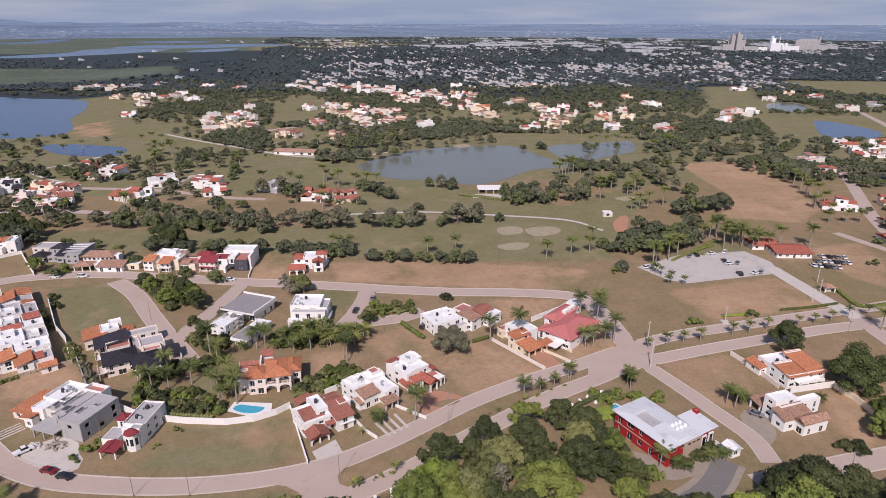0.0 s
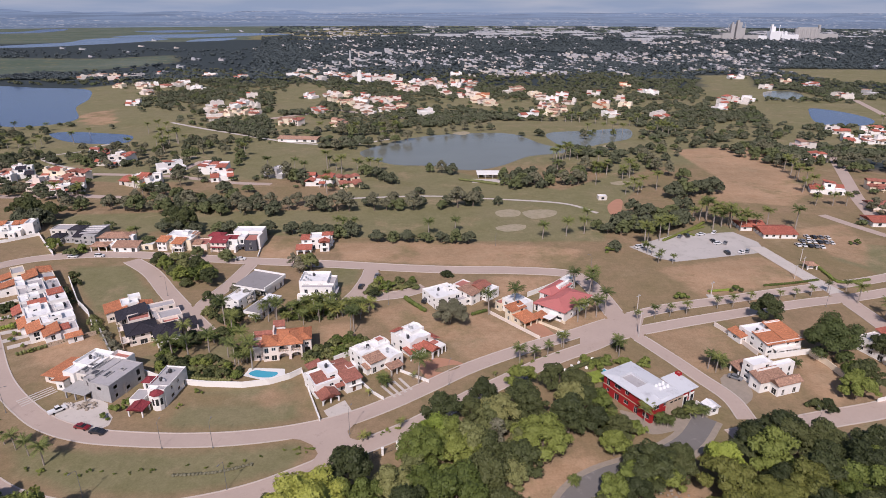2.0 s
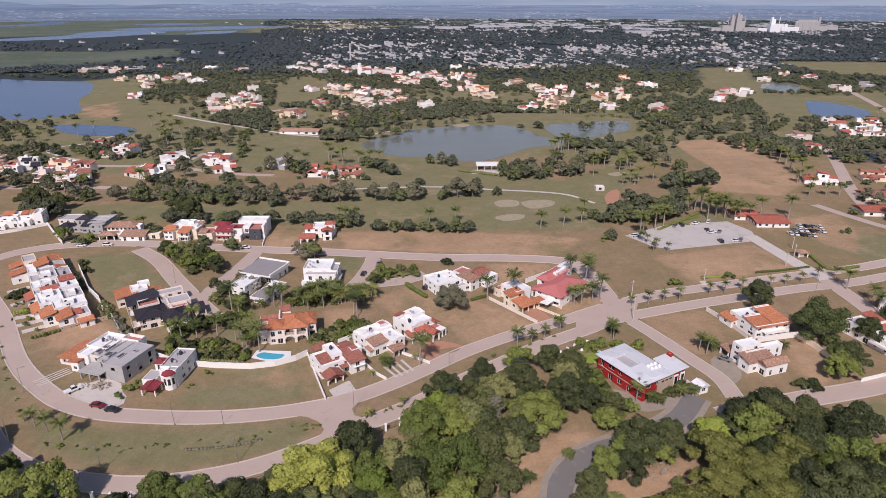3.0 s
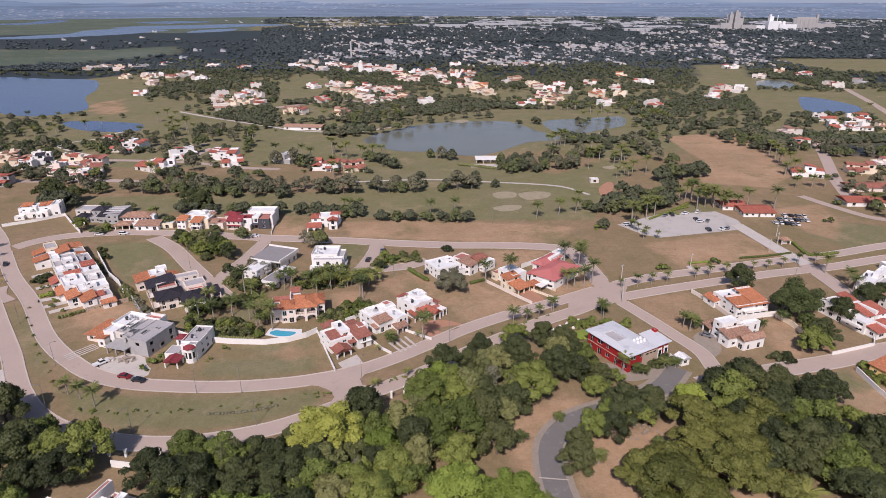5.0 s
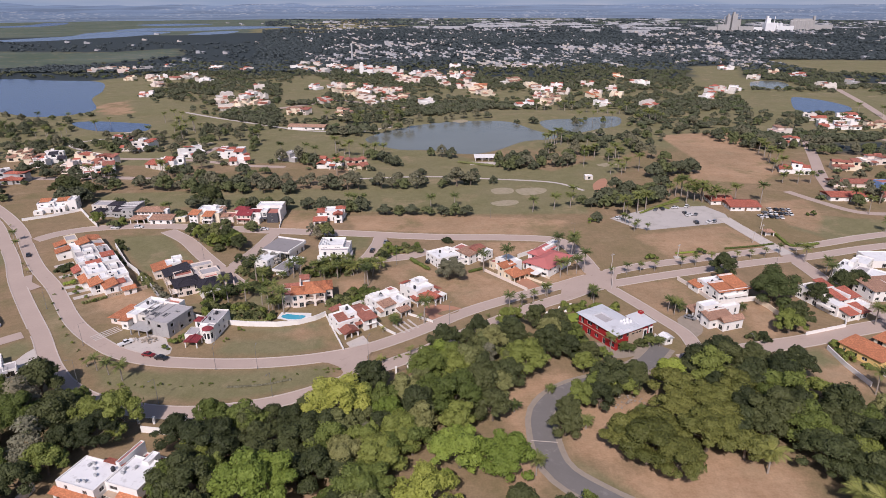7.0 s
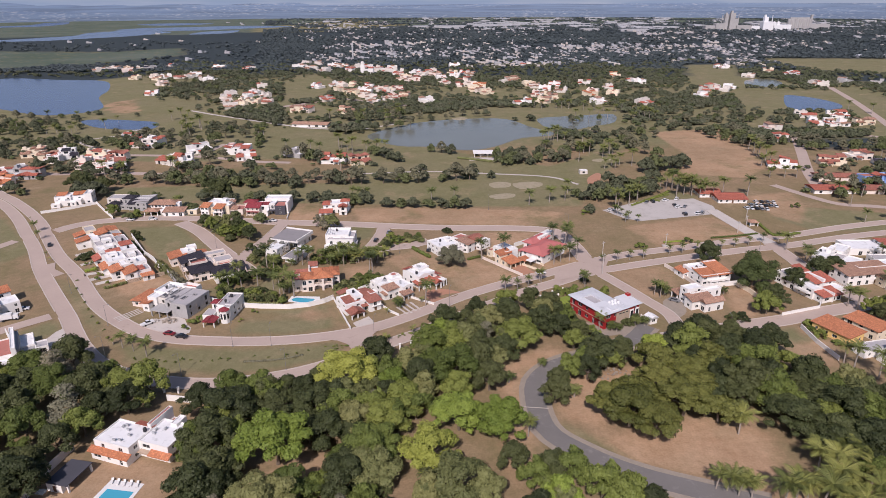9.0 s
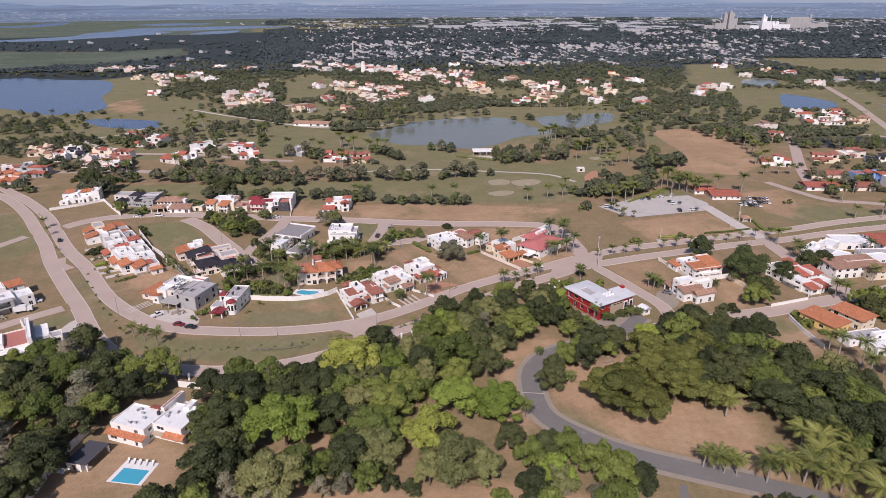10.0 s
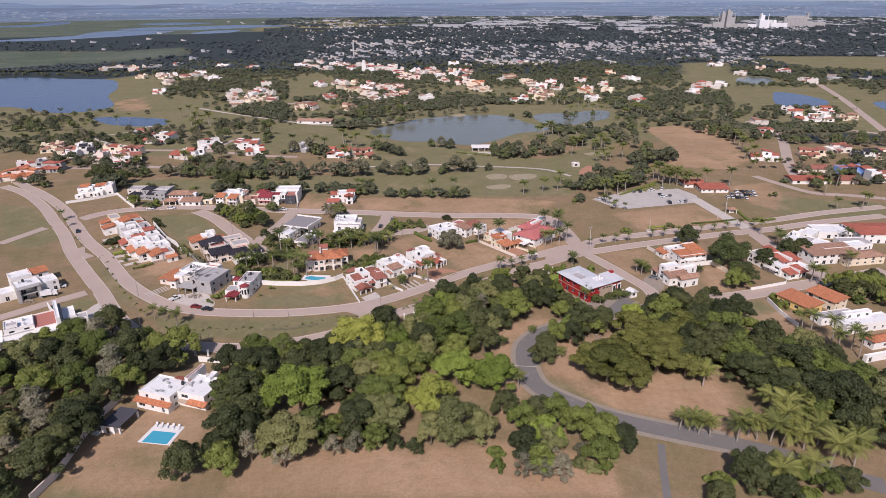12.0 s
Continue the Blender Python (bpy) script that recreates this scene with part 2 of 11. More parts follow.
def ground_cover():
    """Dry grass, mown green, bare earth and far leaf litter with blue haze put into its colour, spread by the sheet's
    own cover values with ragged edges.
    """
    n = Nodes("ground_cover")

    def cover(name, lo=0.35, hi=0.65, amount=0.55, scale=0.18):
        a = n.t.nodes.new("ShaderNodeAttribute")
        a.attribute_name = name
        v = n.math("ADD", a.outputs["Fac"], n.math("MULTIPLY", n.math("SUBTRACT", n.noise(scale, 6, rough=0.7), 0.5), amount))
        return n.ramp(v, [(lo, (0, 0, 0)), (hi, (1, 1, 1))])

    big, mid, fine = n.noise(0.018, 5), n.noise(0.11, 6, rough=0.7), n.noise(1.6, 5, rough=0.7)
    dry = n.mix(n.ramp(mid, [(0.35, (0, 0, 0)), (0.68, (1, 1, 1))]), (0.280, 0.202, 0.122), (0.376, 0.258, 0.166))
    dry = n.mix(n.ramp(big, [(0.4, (0, 0, 0)), (0.65, (0.7, 0.7, 0.7))]), dry, (0.236, 0.192, 0.098))
    green = n.mix(n.ramp(mid, [(0.3, (0, 0, 0)), (0.75, (1, 1, 1))]), (0.198, 0.186, 0.094), (0.272, 0.244, 0.136))
    green = n.mix(n.ramp(big, [(0.45, (0, 0, 0)), (0.7, (0.6, 0.6, 0.6))]), green, (0.275, 0.230, 0.145))
    bare = n.mix(n.ramp(mid, [(0.3, (0, 0, 0)), (0.7, (1, 1, 1))]), (0.425, 0.268, 0.164), (0.535, 0.362, 0.236))
    bare = n.mix(n.ramp(big, [(0.42, (0, 0, 0)), (0.66, (0.6, 0.6, 0.6))]), bare, (0.285, 0.205, 0.125))
    # wood floor darkened and blued: distance haze and cloud shade in its colour
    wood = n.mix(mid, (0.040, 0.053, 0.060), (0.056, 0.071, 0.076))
    marsh = n.mix(n.ramp(n.noise(0.006, 5), [(0.35, (0, 0, 0)), (0.65, (1, 1, 1))]), (0.088, 0.122, 0.088), (0.140, 0.168, 0.138))
    c = n.mix(cover("green", scale=0.09), dry, green)
    c = n.mix(cover("bare"), c, bare)
    c = n.mix(cover("marsh", scale=0.03), c, marsh)
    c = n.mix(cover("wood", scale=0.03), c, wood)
    sandy = n.ramp(n.noise(0.045, 7, rough=0.68), [(0.55, (0, 0, 0)), (0.68, (0.6, 0.6, 0.6))])
    grassy = n.ramp(n.noise(0.03, 6, rough=0.65), [(0.34, (0.6, 0.6, 0.6)), (0.46, (0, 0, 0))])
    near = n.math("SUBTRACT", 1.0, cover("wood", scale=0.03))
    c = n.mix(n.math("MULTIPLY", sandy, near), c, (0.405, 0.300, 0.195))
    c = n.mix(n.math("MULTIPLY", grassy, near), c, (0.190, 0.175, 0.082))
    patchy = n.ramp(n.noise(0.45, 6, rough=0.75), [(0.38, (0.0, 0.0, 0.0)), (0.64, (1, 1, 1))])
    c = n.mix(n.math("MULTIPLY", patchy, 0.55), c, n.mix(1.0, c, (0.68, 0.70, 0.66), "MULTIPLY"))
    c = n.mix(n.math("MULTIPLY", n.ramp(fine, [(0.35, (0, 0, 0)), (0.65, (1, 1, 1))]), 0.42), c, n.mix(1.0, c, (0.55, 0.55, 0.52), "MULTIPLY"))
    n.bump(fine, 0.35, 0.12)
    return n.done(c, 0.95, 0, 0.15)


GROUND = ground_cover()
LEAF = foliage("green_leaves", (0.054, 0.078, 0.018), (0.168, 0.204, 0.048))
LEAF_SPREAD = foliage("spreading_tree_leaves", (0.056, 0.068, 0.016), (0.162, 0.166, 0.042))
LEAF_DARK = foliage("dark_green_leaves", (0.026, 0.036, 0.014), (0.076, 0.090, 0.033))
LEAF_OLIVE = foliage("olive_leaves", (0.072, 0.086, 0.030), (0.185, 0.196, 0.075))
LEAF_YELLOW = foliage("yellow_green_leaves", (0.125, 0.150, 0.024), (0.300, 0.325, 0.068))
LEAF_LIME = foliage("fresh_green_leaves", (0.092, 0.138, 0.022), (0.238, 0.300, 0.056))
LEAF_GREY = foliage("grey_green_leaves", (0.096, 0.098, 0.062), (0.220, 0.210, 0.142))
PALM_LEAF = foliage("palm_leaves", (0.036, 0.054, 0.016), (0.146, 0.170, 0.048))
PALM_GOLD = foliage("golden_palm_leaves", (0.064, 0.084, 0.022), (0.226, 0.236, 0.064))
# far canopy: blue haze and cloud shade put into the leaf colour
HAZED_CANOPY = foliage("hazed_far_canopy", (0.036, 0.050, 0.058), (0.074, 0.094, 0.098), 0.9)
LEAF_DOME = foliage("dense_green_leaves", (0.034, 0.050, 0.016), (0.104, 0.130, 0.042))
LEAF_SILVER = foliage("silver_grey_leaves", (0.20, 0.20, 0.175), (0.42, 0.41, 0.37))
LEAF_FAR = foliage("estate_leaves", (0.030, 0.040, 0.024), (0.084, 0.098, 0.058), 0.8)
LEAF_THIN = foliage("grey_olive_leaves", (0.064, 0.070, 0.044), (0.142, 0.146, 0.094), 0.8)
LEAF_CLUB = foliage("golf_course_leaves", (0.042, 0.058, 0.026), (0.108, 0.130, 0.056), 0.8)
# Far walls: cloud shade and haze put into a greyed, bluish base; stains at random.
FAR_WALL = surface("cloud_dimmed_stained_render", (0.42, 0.43, 0.46), 0.9, 0.02, 0.2, 0.18, stain=(0.36, 0.35, 0.34), stain_at=0.52)


# ---- mesh helpers ----
def mesh_of(name, verts, faces, mats, smooth=False):
    me = bpy.data.meshes.new(name)
    me.from_pydata([tuple(v) for v in verts], [], [tuple(f) for f in faces])
    for m in mats if isinstance(mats, (list, tuple)) else [mats]:
        me.materials.append(m)
    if smooth:
        me.polygons.foreach_set("use_smooth", [True] * len(me.polygons))
    me.update()
    return me


def put(name, me, parent=None, m=None, label=""):
    ob = new(name, me)
    if parent:
        ob.parent = parent
    if m is not None:
        ob.matrix_basis = m
    if label:
        ob["label"] = label
    return ob


class Build:
    """Collects faces for one mesh."""

    def __init__(self):
        self.v, self.f = [], []

    def quad(self, *pts):
        k = len(self.v)
        self.v += [tuple(p) for p in pts]
        self.f.append(tuple(range(k, k + len(pts))))

    def box(self, x0, x1, y0, y1, z0, z1, bottom=True):
        k = len(self.v)
        self.v += [(x, y, z) for z in (z0, z1) for x, y in ((x0, y0), (x1, y0), (x1, y1), (x0, y1))]
        self.f += [(k + 4, k + 5, k + 6, k + 7)] + [(k + i, k + (i + 1) % 4, k + 4 + (i + 1) % 4, k + 4 + i) for i in range(4)]
        if bottom:
            self.f.append((k + 3, k + 2, k + 1, k))

    def tube(self, a, b, ra, rb, n=8, cap=True):
        a, b = Vector(a), Vector(b)
        q = (b - a).to_track_quat("Z", "Y")
        k = len(self.v)
        for p, r in ((a, ra), (b, rb)):
            for i in range(n):
                w = 2 * math.pi * i / n
                self.v.append(tuple(p + q @ Vector((r * math.cos(w), r * math.sin(w), 0))))
        self.f += [(k + i, k + (i + 1) % n, k + n + (i + 1) % n, k + n + i) for i in range(n)]
        if cap:
            self.f.append(tuple(k + n + i for i in range(n)))

    def mesh(self, name, mats, smooth=False):
        return mesh_of(name, self.v, self.f, mats, smooth)


def part(name, b, material, parent, label="", m=None, smooth=False):
    """Links one built mesh as a part under a thing or a part."""
    return put(name, b.mesh(name, material, smooth), parent, m, label)


def thing(name, label, category, x, y, turn=0.0, z=0.0, group="", scale=1.0):
    e = new(name)
    e.empty_display_size = 0.3
    e.matrix_basis = pose(x, y, z, 0, 0, turn) @ Matrix.Scale(scale, 4)
    return tagged(e, label, category, group)


def curve_through(points, step=3.0, closed=False):
    """A smooth line through points, cut to even steps."""
    p = [Vector((*q, 0)) for q in points]
    n, out = len(p), []
    for i in range(n if closed else n - 1):
        a, b = p[i], p[(i + 1) % n]
        z = p[i - 1] if closed or i else a + (a - b)
        c = p[(i + 2) % n] if closed or i + 2 < n else b + (b - a)
        m = max(2, int((b - a).length / step))
        for k in range(m):
            t = k / m
            out.append(0.5 * (2 * a + (b - z) * t + (2 * z - 5 * a + 4 * b - c) * t * t + (3 * a - z - 3 * b + c) * t ** 3))
    if not closed:
        out.append(p[-1])
    return out


def ribbon(name, label, line, width, material, z=0.03, kind="structure", step=3.0, lift=0.0):
    pts = curve_through(line, step)
    b, prev = Build(), None
    for i, q in enumerate(pts):
        d = (pts[min(i + 1, len(pts) - 1)] - pts[max(i - 1, 0)]).normalized()
        s = Vector((-d.y, d.x, 0)) * width / 2
        pair = (q - s + Vector((0, 0, z)), q + s + Vector((0, 0, z)))
        if prev:
            b.quad(prev[0], pair[0], pair[1], prev[1])
        prev = pair
    ob = put(name, b.mesh(name, material))
    return tagged(ob, label, "road", "", kind)


def kerb_line(line, off, width=0.3, high=0.15, step=1.5, gap=None):
    """A raised strip along a line, off metres to its left."""
    pts = curve_through(line, step)
    b, prev = Build(), None
    for i, q in enumerate(pts):
        d = (pts[min(i + 1, len(pts) - 1)] - pts[max(i - 1, 0)]).normalized()
        s = Vector((-d.y, d.x, 0))
        a, c = q + s * (off - width / 2), q + s * (off + width / 2)
        ring = [(a.x, a.y, 0), (a.x, a.y, high), (c.x, c.y, high), (c.x, c.y, 0)]
        if gap and gap(q.x + s.x * off, q.y + s.y * off):
            prev = None
            continue
        if prev:
            for k in range(3):
                b.quad(prev[k], ring[k], ring[k + 1], prev[k + 1])
        prev = ring
    return b


def inside(poly, x, y):
    n, c = len(poly), False
    for i in range(n):
        (x1, y1), (x2, y2) = poly[i - 1], poly[i]
        if (y1 > y) != (y2 > y) and x < (x2 - x1) * (y - y1) / (y2 - y1) + x1:
            c = not c
    return c


def sheet(name, label, points, material, z, category, step=4.0, smooth=True, kind="structure"):
    """A flat patch with a closed outline."""
    pts = curve_through(points, step, True) if smooth else [Vector((*p, 0)) for p in points]
    bm = bmesh.new()
    f = bm.faces.new([bm.verts.new((p.x, p.y, z)) for p in pts])
    f.normal_update()
    if f.normal.z < 0:
        f.normal_flip()
    bmesh.ops.triangulate(bm, faces=[f])
    me = bpy.data.meshes.new(name)
    bm.to_mesh(me)
    bm.free()
    me.materials.append(material)
    return tagged(put(name, me), label, category, "", kind)


# ---- ground ----
BARE = [
    [(-415.4, 687.5), (-392.5, 715.2), (-350.7, 641.2), (-371.0, 617.9)],
    [(-57.1, 141.6), (-54.3, 148.6), (-49.6, 143.4), (-49.0, 138.4), (-53.2, 136.7)], [(-43.7, 136.0), (-41.5, 139.7), (-38.6, 133.7)],
    [(-54.8, 274.4), (-6.8, 277.0), (47.5, 270.1), (68.3, 265.9), (55.6, 241.9), (3.9, 246.4), (-47.0, 251.7)],
    [(-91.1, 276.3), (-76.3, 278.0), (-70.9, 250.2), (-87.9, 252.0)],
    [(-28.9, 198.3), (-13.9, 208.2), (-4.9, 198.4), (13.8, 196.4), (32.7, 177.1), (24.9, 166.9), (8.3, 161.4), (3.2, 175.2), (-18.2, 182.3)],
    [(20.5, 233.0), (51.6, 233.2), (39.6, 217.2), (23.4, 212.2)],
    [(46.5, 194.5), (68.9, 217.4), (68.7, 196.8), (54.4, 184.6), (41.6, 179.0)],
    [(97.6, 242.2), (151.8, 257.1), (163.2, 228.5), (107.5, 212.8)],
    [(193.8, 498.0), (280.1, 521.5), (236.1, 368.1), (209.6, 339.1), (168.0, 349.7), (193.0, 408.4)],
    [(-46.6, 187.9), (-34.6, 188.0), (-32.2, 178.5), (-42.1, 174.9)],
    [(-40.1, 60.2), (-26.9, 65.9), (-14.3, 39.6), (17.5, 44.0), (26.4, 39.2), (46.7, 39.1), (43.8, 22.5), (-56.0, 23.2), (-59.0, 42.3)],
    [(15.1, 104.5), (38.3, 117.5), (42.7, 110.6), (30.5, 100.2), (23.2, 81.5), (25.4, 68.4), (18.0, 48.9), (13.9, 59.7), (19.4, 81.5)],
    [(38.2, 96.1), (63.8, 103.9), (56.8, 84.6), (44.2, 71.3), (33.3, 78.0)],
    [(41.7, 68.2), (84.6, 80.8), (92.2, 67.7), (87.9, 43.4), (68.2, 51.0), (50.0, 57.9)],
    [(-105.6, 55.3), (-85.7, 60.6), (-69.7, 54.9), (-71.1, 25.2), (-91.8, 23.5), (-101.3, 27.4)],
    [(73.5, 182.9), (100.6, 186.9), (100.2, 169.0), (89.1, 156.5), (81.1, 157.9)],
    [(117.6, 162.7), (133.0, 165.9), (131.6, 151.1), (118.5, 138.1), (113.6, 145.6)],
    [(-145.5, 174.3), (-125.0, 178.0), (-115.5, 167.7), (-125.0, 156.7), (-138.4, 161.2)],
    [(189.1, 296.1), (221.1, 305.1), (213.7, 272.8), (195.6, 245.9), (186.5, 258.6)],
    [(-409.7, 688.9), (-386.6, 705.6), (-341.7, 624.4), (-358.7, 608.0)],
    [(120.5, 116.5), (139.7, 123.4), (134.4, 105.2), (122.7, 99.1)],
]
MARSH = [
    [(-6000, 1700), (-600, 1900), (-900, 3000), (-600, 4900), (-6000, 4900)],
    [(300, 2700), (4900, 2500), (4900, 4900), (-600, 4900), (-400, 3600)],
    [(-1121.4, 1065.5), (-1595.2, 1577.1), (-828.3, 1516.4), (-700.5, 1663.7), (-597.6, 1397.5), (-715.7, 1176.9), (-805.0, 1057.0)],
    [(-1068.5, 1008.5), (-1291.9, 1249.6), (-953.3, 1278.6), (-699.5, 1211.2), (-591.3, 982.7)],
]
GREEN = [
    [(-56.0, 240.5), (-44.0, 243.0), (-37.5, 240.0), (-38.0, 226.0), (-44.0, 222.0), (-52.0, 228.0)], [(-98.0, 212.0), (-88.0, 200.0), (-80.0, 196.0), (-78.0, 203.0), (-90.0, 212.0)],
    [(42.9, 153.9), (48.4, 157.4), (51.2, 151.2), (46.9, 147.3)],
    [(-121.0, 122.0), (-108.0, 118.0), (-92.0, 116.0), (-70.0, 116.0), (-52.0, 118.0), (-40.0, 120.0), (-36.0, 116.0), (-40.0, 110.0), (-54.0, 104.0), (-72.0, 101.0), (-92.0, 102.0), (-108.0, 108.0)],
    [(-80.0, 128.0), (-66.0, 126.4), (-50.0, 128.8), (-42.0, 131.6), (-43.0, 138.0), (-58.0, 138.0), (-78.0, 136.0)], [(-74.0, 144.0), (-60.0, 142.0), (-47.0, 144.0), (-48.0, 150.0), (-60.0, 146.0)],
    [(-172.0, 176.0), (-156.0, 158.0), (-144.0, 143.0), (-136.0, 133.0), (-128.0, 127.0), (-134.0, 138.0), (-146.0, 152.0), (-160.0, 168.0)],
    [(-159.7, 128.4), (-151.2, 137.6), (-145.7, 132.4), (-151.6, 124.3)], [(-90.0, 44.0), (-82.0, 41.6), (-80.0, 37.6), (-86.0, 35.6), (-91.0, 39.0)], [(34.0, 74.0), (42.0, 68.0), (52.0, 62.0), (48.0, 60.0), (38.0, 65.0), (32.0, 72.0)],
    [(120.0, 128.0), (130.0, 130.0), (132.0, 118.0), (124.0, 112.0), (118.0, 118.0)],
    [(-103.8, 164.5), (-99.2, 166.1), (-90.8, 161.4), (-94.3, 157.8)], [(-83.1, 171.2), (-75.0, 174.7), (-68.8, 164.7), (-76.1, 160.0)], [(-88.4, 206.8), (-81.6, 209.1), (-80.0, 197.9), (-83.4, 195.8)],
    [(-100.5, 23.5), (-100.4, 33.6), (-91.4, 40.2), (-90.1, 31.4), (-90.8, 21.6)], [(39.9, 68.3), (58.9, 65.1), (81.4, 67.9), (69.6, 55.0), (50.2, 58.8)],
    [(118.3, 116.5), (126.1, 123.6), (138.4, 121.0), (129.2, 111.8)], [(-159.5, 127.2), (-152.0, 134.8), (-145.1, 130.5), (-149.0, 120.8)], [(40.3, 149.2), (45.7, 154.8), (48.8, 152.0), (44.3, 145.2)],
    [(-300.8, 582.0), (-307.2, 674.0), (-267.2, 610.3), (-166.6, 540.5), (-75.9, 469.4), (-109.9, 427.5), (-243.3, 495.7)],
    [(-1149.8, 1096.3), (-1540.9, 1518.5), (-809.9, 1479.6), (-683.7, 1620.2), (-603.9, 1413.9), (-728.8, 1201.1), (-818.4, 1077.0)],
    [(-39.3, 569.3), (50.4, 634.2), (197.4, 636.9), (189.8, 582.5), (106.3, 564.3)], [(396.2, 772.0), (503.0, 767.1), (447.7, 631.4), (369.7, 634.4)],
    [(-218.4, 319.9), (-154.7, 325.4), (-85.3, 329.1), (17.9, 332.1), (93.9, 313.1), (81.9, 277.7), (20.9, 277.2), (-40.7, 282.1), (-139.4, 289.3), (-216.2, 301.4)],
    [(18.6, 348.3), (32.9, 406.8), (77.2, 372.8), (130.8, 423.2), (137.6, 393.4), (102.4, 332.8), (89.3, 295.3), (35.4, 312.6)],
    [(-313.8, 608.7), (-288.5, 642.2), (-193.0, 566.1), (-96.0, 553.9), (-65.2, 474.4), (-97.2, 455.0), (-169.9, 493.7), (-264.3, 526.6)],
    [(123.3, 476.6), (178.7, 557.5), (192.0, 520.4), (147.0, 423.4), (114.8, 407.6)],
    [(-243.7, 846.6), (-186.9, 910.5), (-130.8, 768.3), (-176.2, 721.7)],
    [(363.9, 776.6), (471.0, 803.8), (386.7, 652.0), (320.3, 651.1)],
    [(111.5, 283.3), (146.0, 308.9), (159.7, 295.9), (145.5, 283.6), (115.0, 277.2)],
    [(-172.1, 243.2), (-145.5, 244.6), (-116.4, 208.9), (-121.6, 197.7), (-136.2, 197.6)],
    [(-277.5, 268.9), (-249.1, 257.2), (-204.1, 208.6), (-209.3, 192.7), (-232.1, 200.9)],
    [(199.3, 277.1), (224.5, 270.5), (268.6, 258.2), (251.3, 232.4), (197.8, 233.4), (185.0, 254.3)],
    [(-163.0, 553.1), (-216.9, 472.7), (-311.7, 514.2), (-350.0, 471.1), (-298.8, 396.1), (-204.5, 390.0), (-72.0, 405.7), (-25.0, 398.9), (-64.0, 464.7)],
    [(-178.1, 281.0), (-158.6, 293.3), (-144.2, 262.9), (-164.2, 256.0)],
]
OPEN = [
    [(-322.9, 589.9), (-310.7, 683.3), (-270.0, 618.1), (-167.3, 543.8), (-72.2, 482.3), (-60.0, 417.4), (-108.3, 418.7), (-248.8, 495.9)],
    [(-235.9, 845.2), (-221.5, 1014.6), (-160.2, 875.6), (-149.9, 715.0), (-195.0, 687.9)], [(-196.6, 665.2), (-157.4, 677.1), (-122.4, 632.6), (-115.1, 586.2), (-160.7, 566.7)],
    [(-69.7, 417.7), (-43.5, 455.9), (16.7, 415.3), (50.3, 369.4), (92.3, 359.5), (77.5, 279.5), (-55.5, 301.6)],
    [(-51.3, 566.3), (50.9, 642.6), (199.5, 645.3), (195.9, 582.3), (105.8, 560.9), (9.7, 581.7)],
    [(148.7, 511.9), (270.3, 535.5), (216.8, 339.8), (163.5, 317.9), (138.5, 405.7)], [(455.9, 1136.3), (561.4, 1152.6), (430.4, 813.1), (350.0, 817.0)],
    [(393.4, 784.0), (517.0, 778.2), (448.8, 610.9), (356.4, 606.5), (342.5, 648.3)], [(533.9, 808.1), (581.3, 805.9), (424.3, 480.5), (370.5, 409.9), (442.5, 611.2)],
    [(-1121.4, 1065.5), (-1595.2, 1577.1), (-828.3, 1516.4), (-700.5, 1663.7), (-597.6, 1397.5), (-715.7, 1176.9), (-805.0, 1057.0)], [(651.3, 1275.8), (938.1, 1254.9), (925.5, 1105.8), (740.0, 960.1), (634.5, 1060.2)],
    [(-495.9, 857.8), (-366.8, 724.1), (-314.8, 600.7), (-367.1, 584.3)],
    [(-538.3, 601.2), (-373.2, 602.8), (-217.9, 555.2), (-166.5, 420.3), (-283.9, 423.5), (-392.9, 399.5)],
]

# Dark cover: far woods, a western band darkened as cloud shade, an eastern field.
WOOD_AND_SHADE = [
    [(324.1, 467.6), (370.8, 471.4), (400.9, 455.2), (376.2, 418.4), (311.0, 429.2)],
    [(-1203.6, 1234.3), (-1877.9, 1949.2), (-1393.0, 1999.3), (-1168.3, 2073.8), (-885.0, 2192.7), (-791.7, 2447.5), (-351.8, 1281.7), (-567.3, 1302.6), (-813.2, 1323.5)],
    [(-2600, 900), (-1400, 800), (-560, 900), (-500, 1020), (600, 900), (700, 800), (2200, 900), (4800, 1900), (4800, 4800), (1000, 4800), (-500, 2600), (-2600, 1900)],
]


def spaced(reach_low, reach_high, near_low, near_high, fine):
    """Lines that lie fine metres apart between near_low and near_high, and spread out beyond."""
    v = list(np.arange(near_low, near_high + 0.1, fine))
    for sign, edge, reach in ((1, near_high, reach_high), (-1, near_low, reach_low)):
        s, p, tail = fine, edge, []
        while abs(p) < abs(reach) if sign > 0 else p > reach:
            s *= 1.09
            p += sign * s
            tail.append(max(min(p, reach), -5000) if sign > 0 else max(p, reach))
        v = v + tail if sign > 0 else tail[::-1] + v
    return np.array(v)


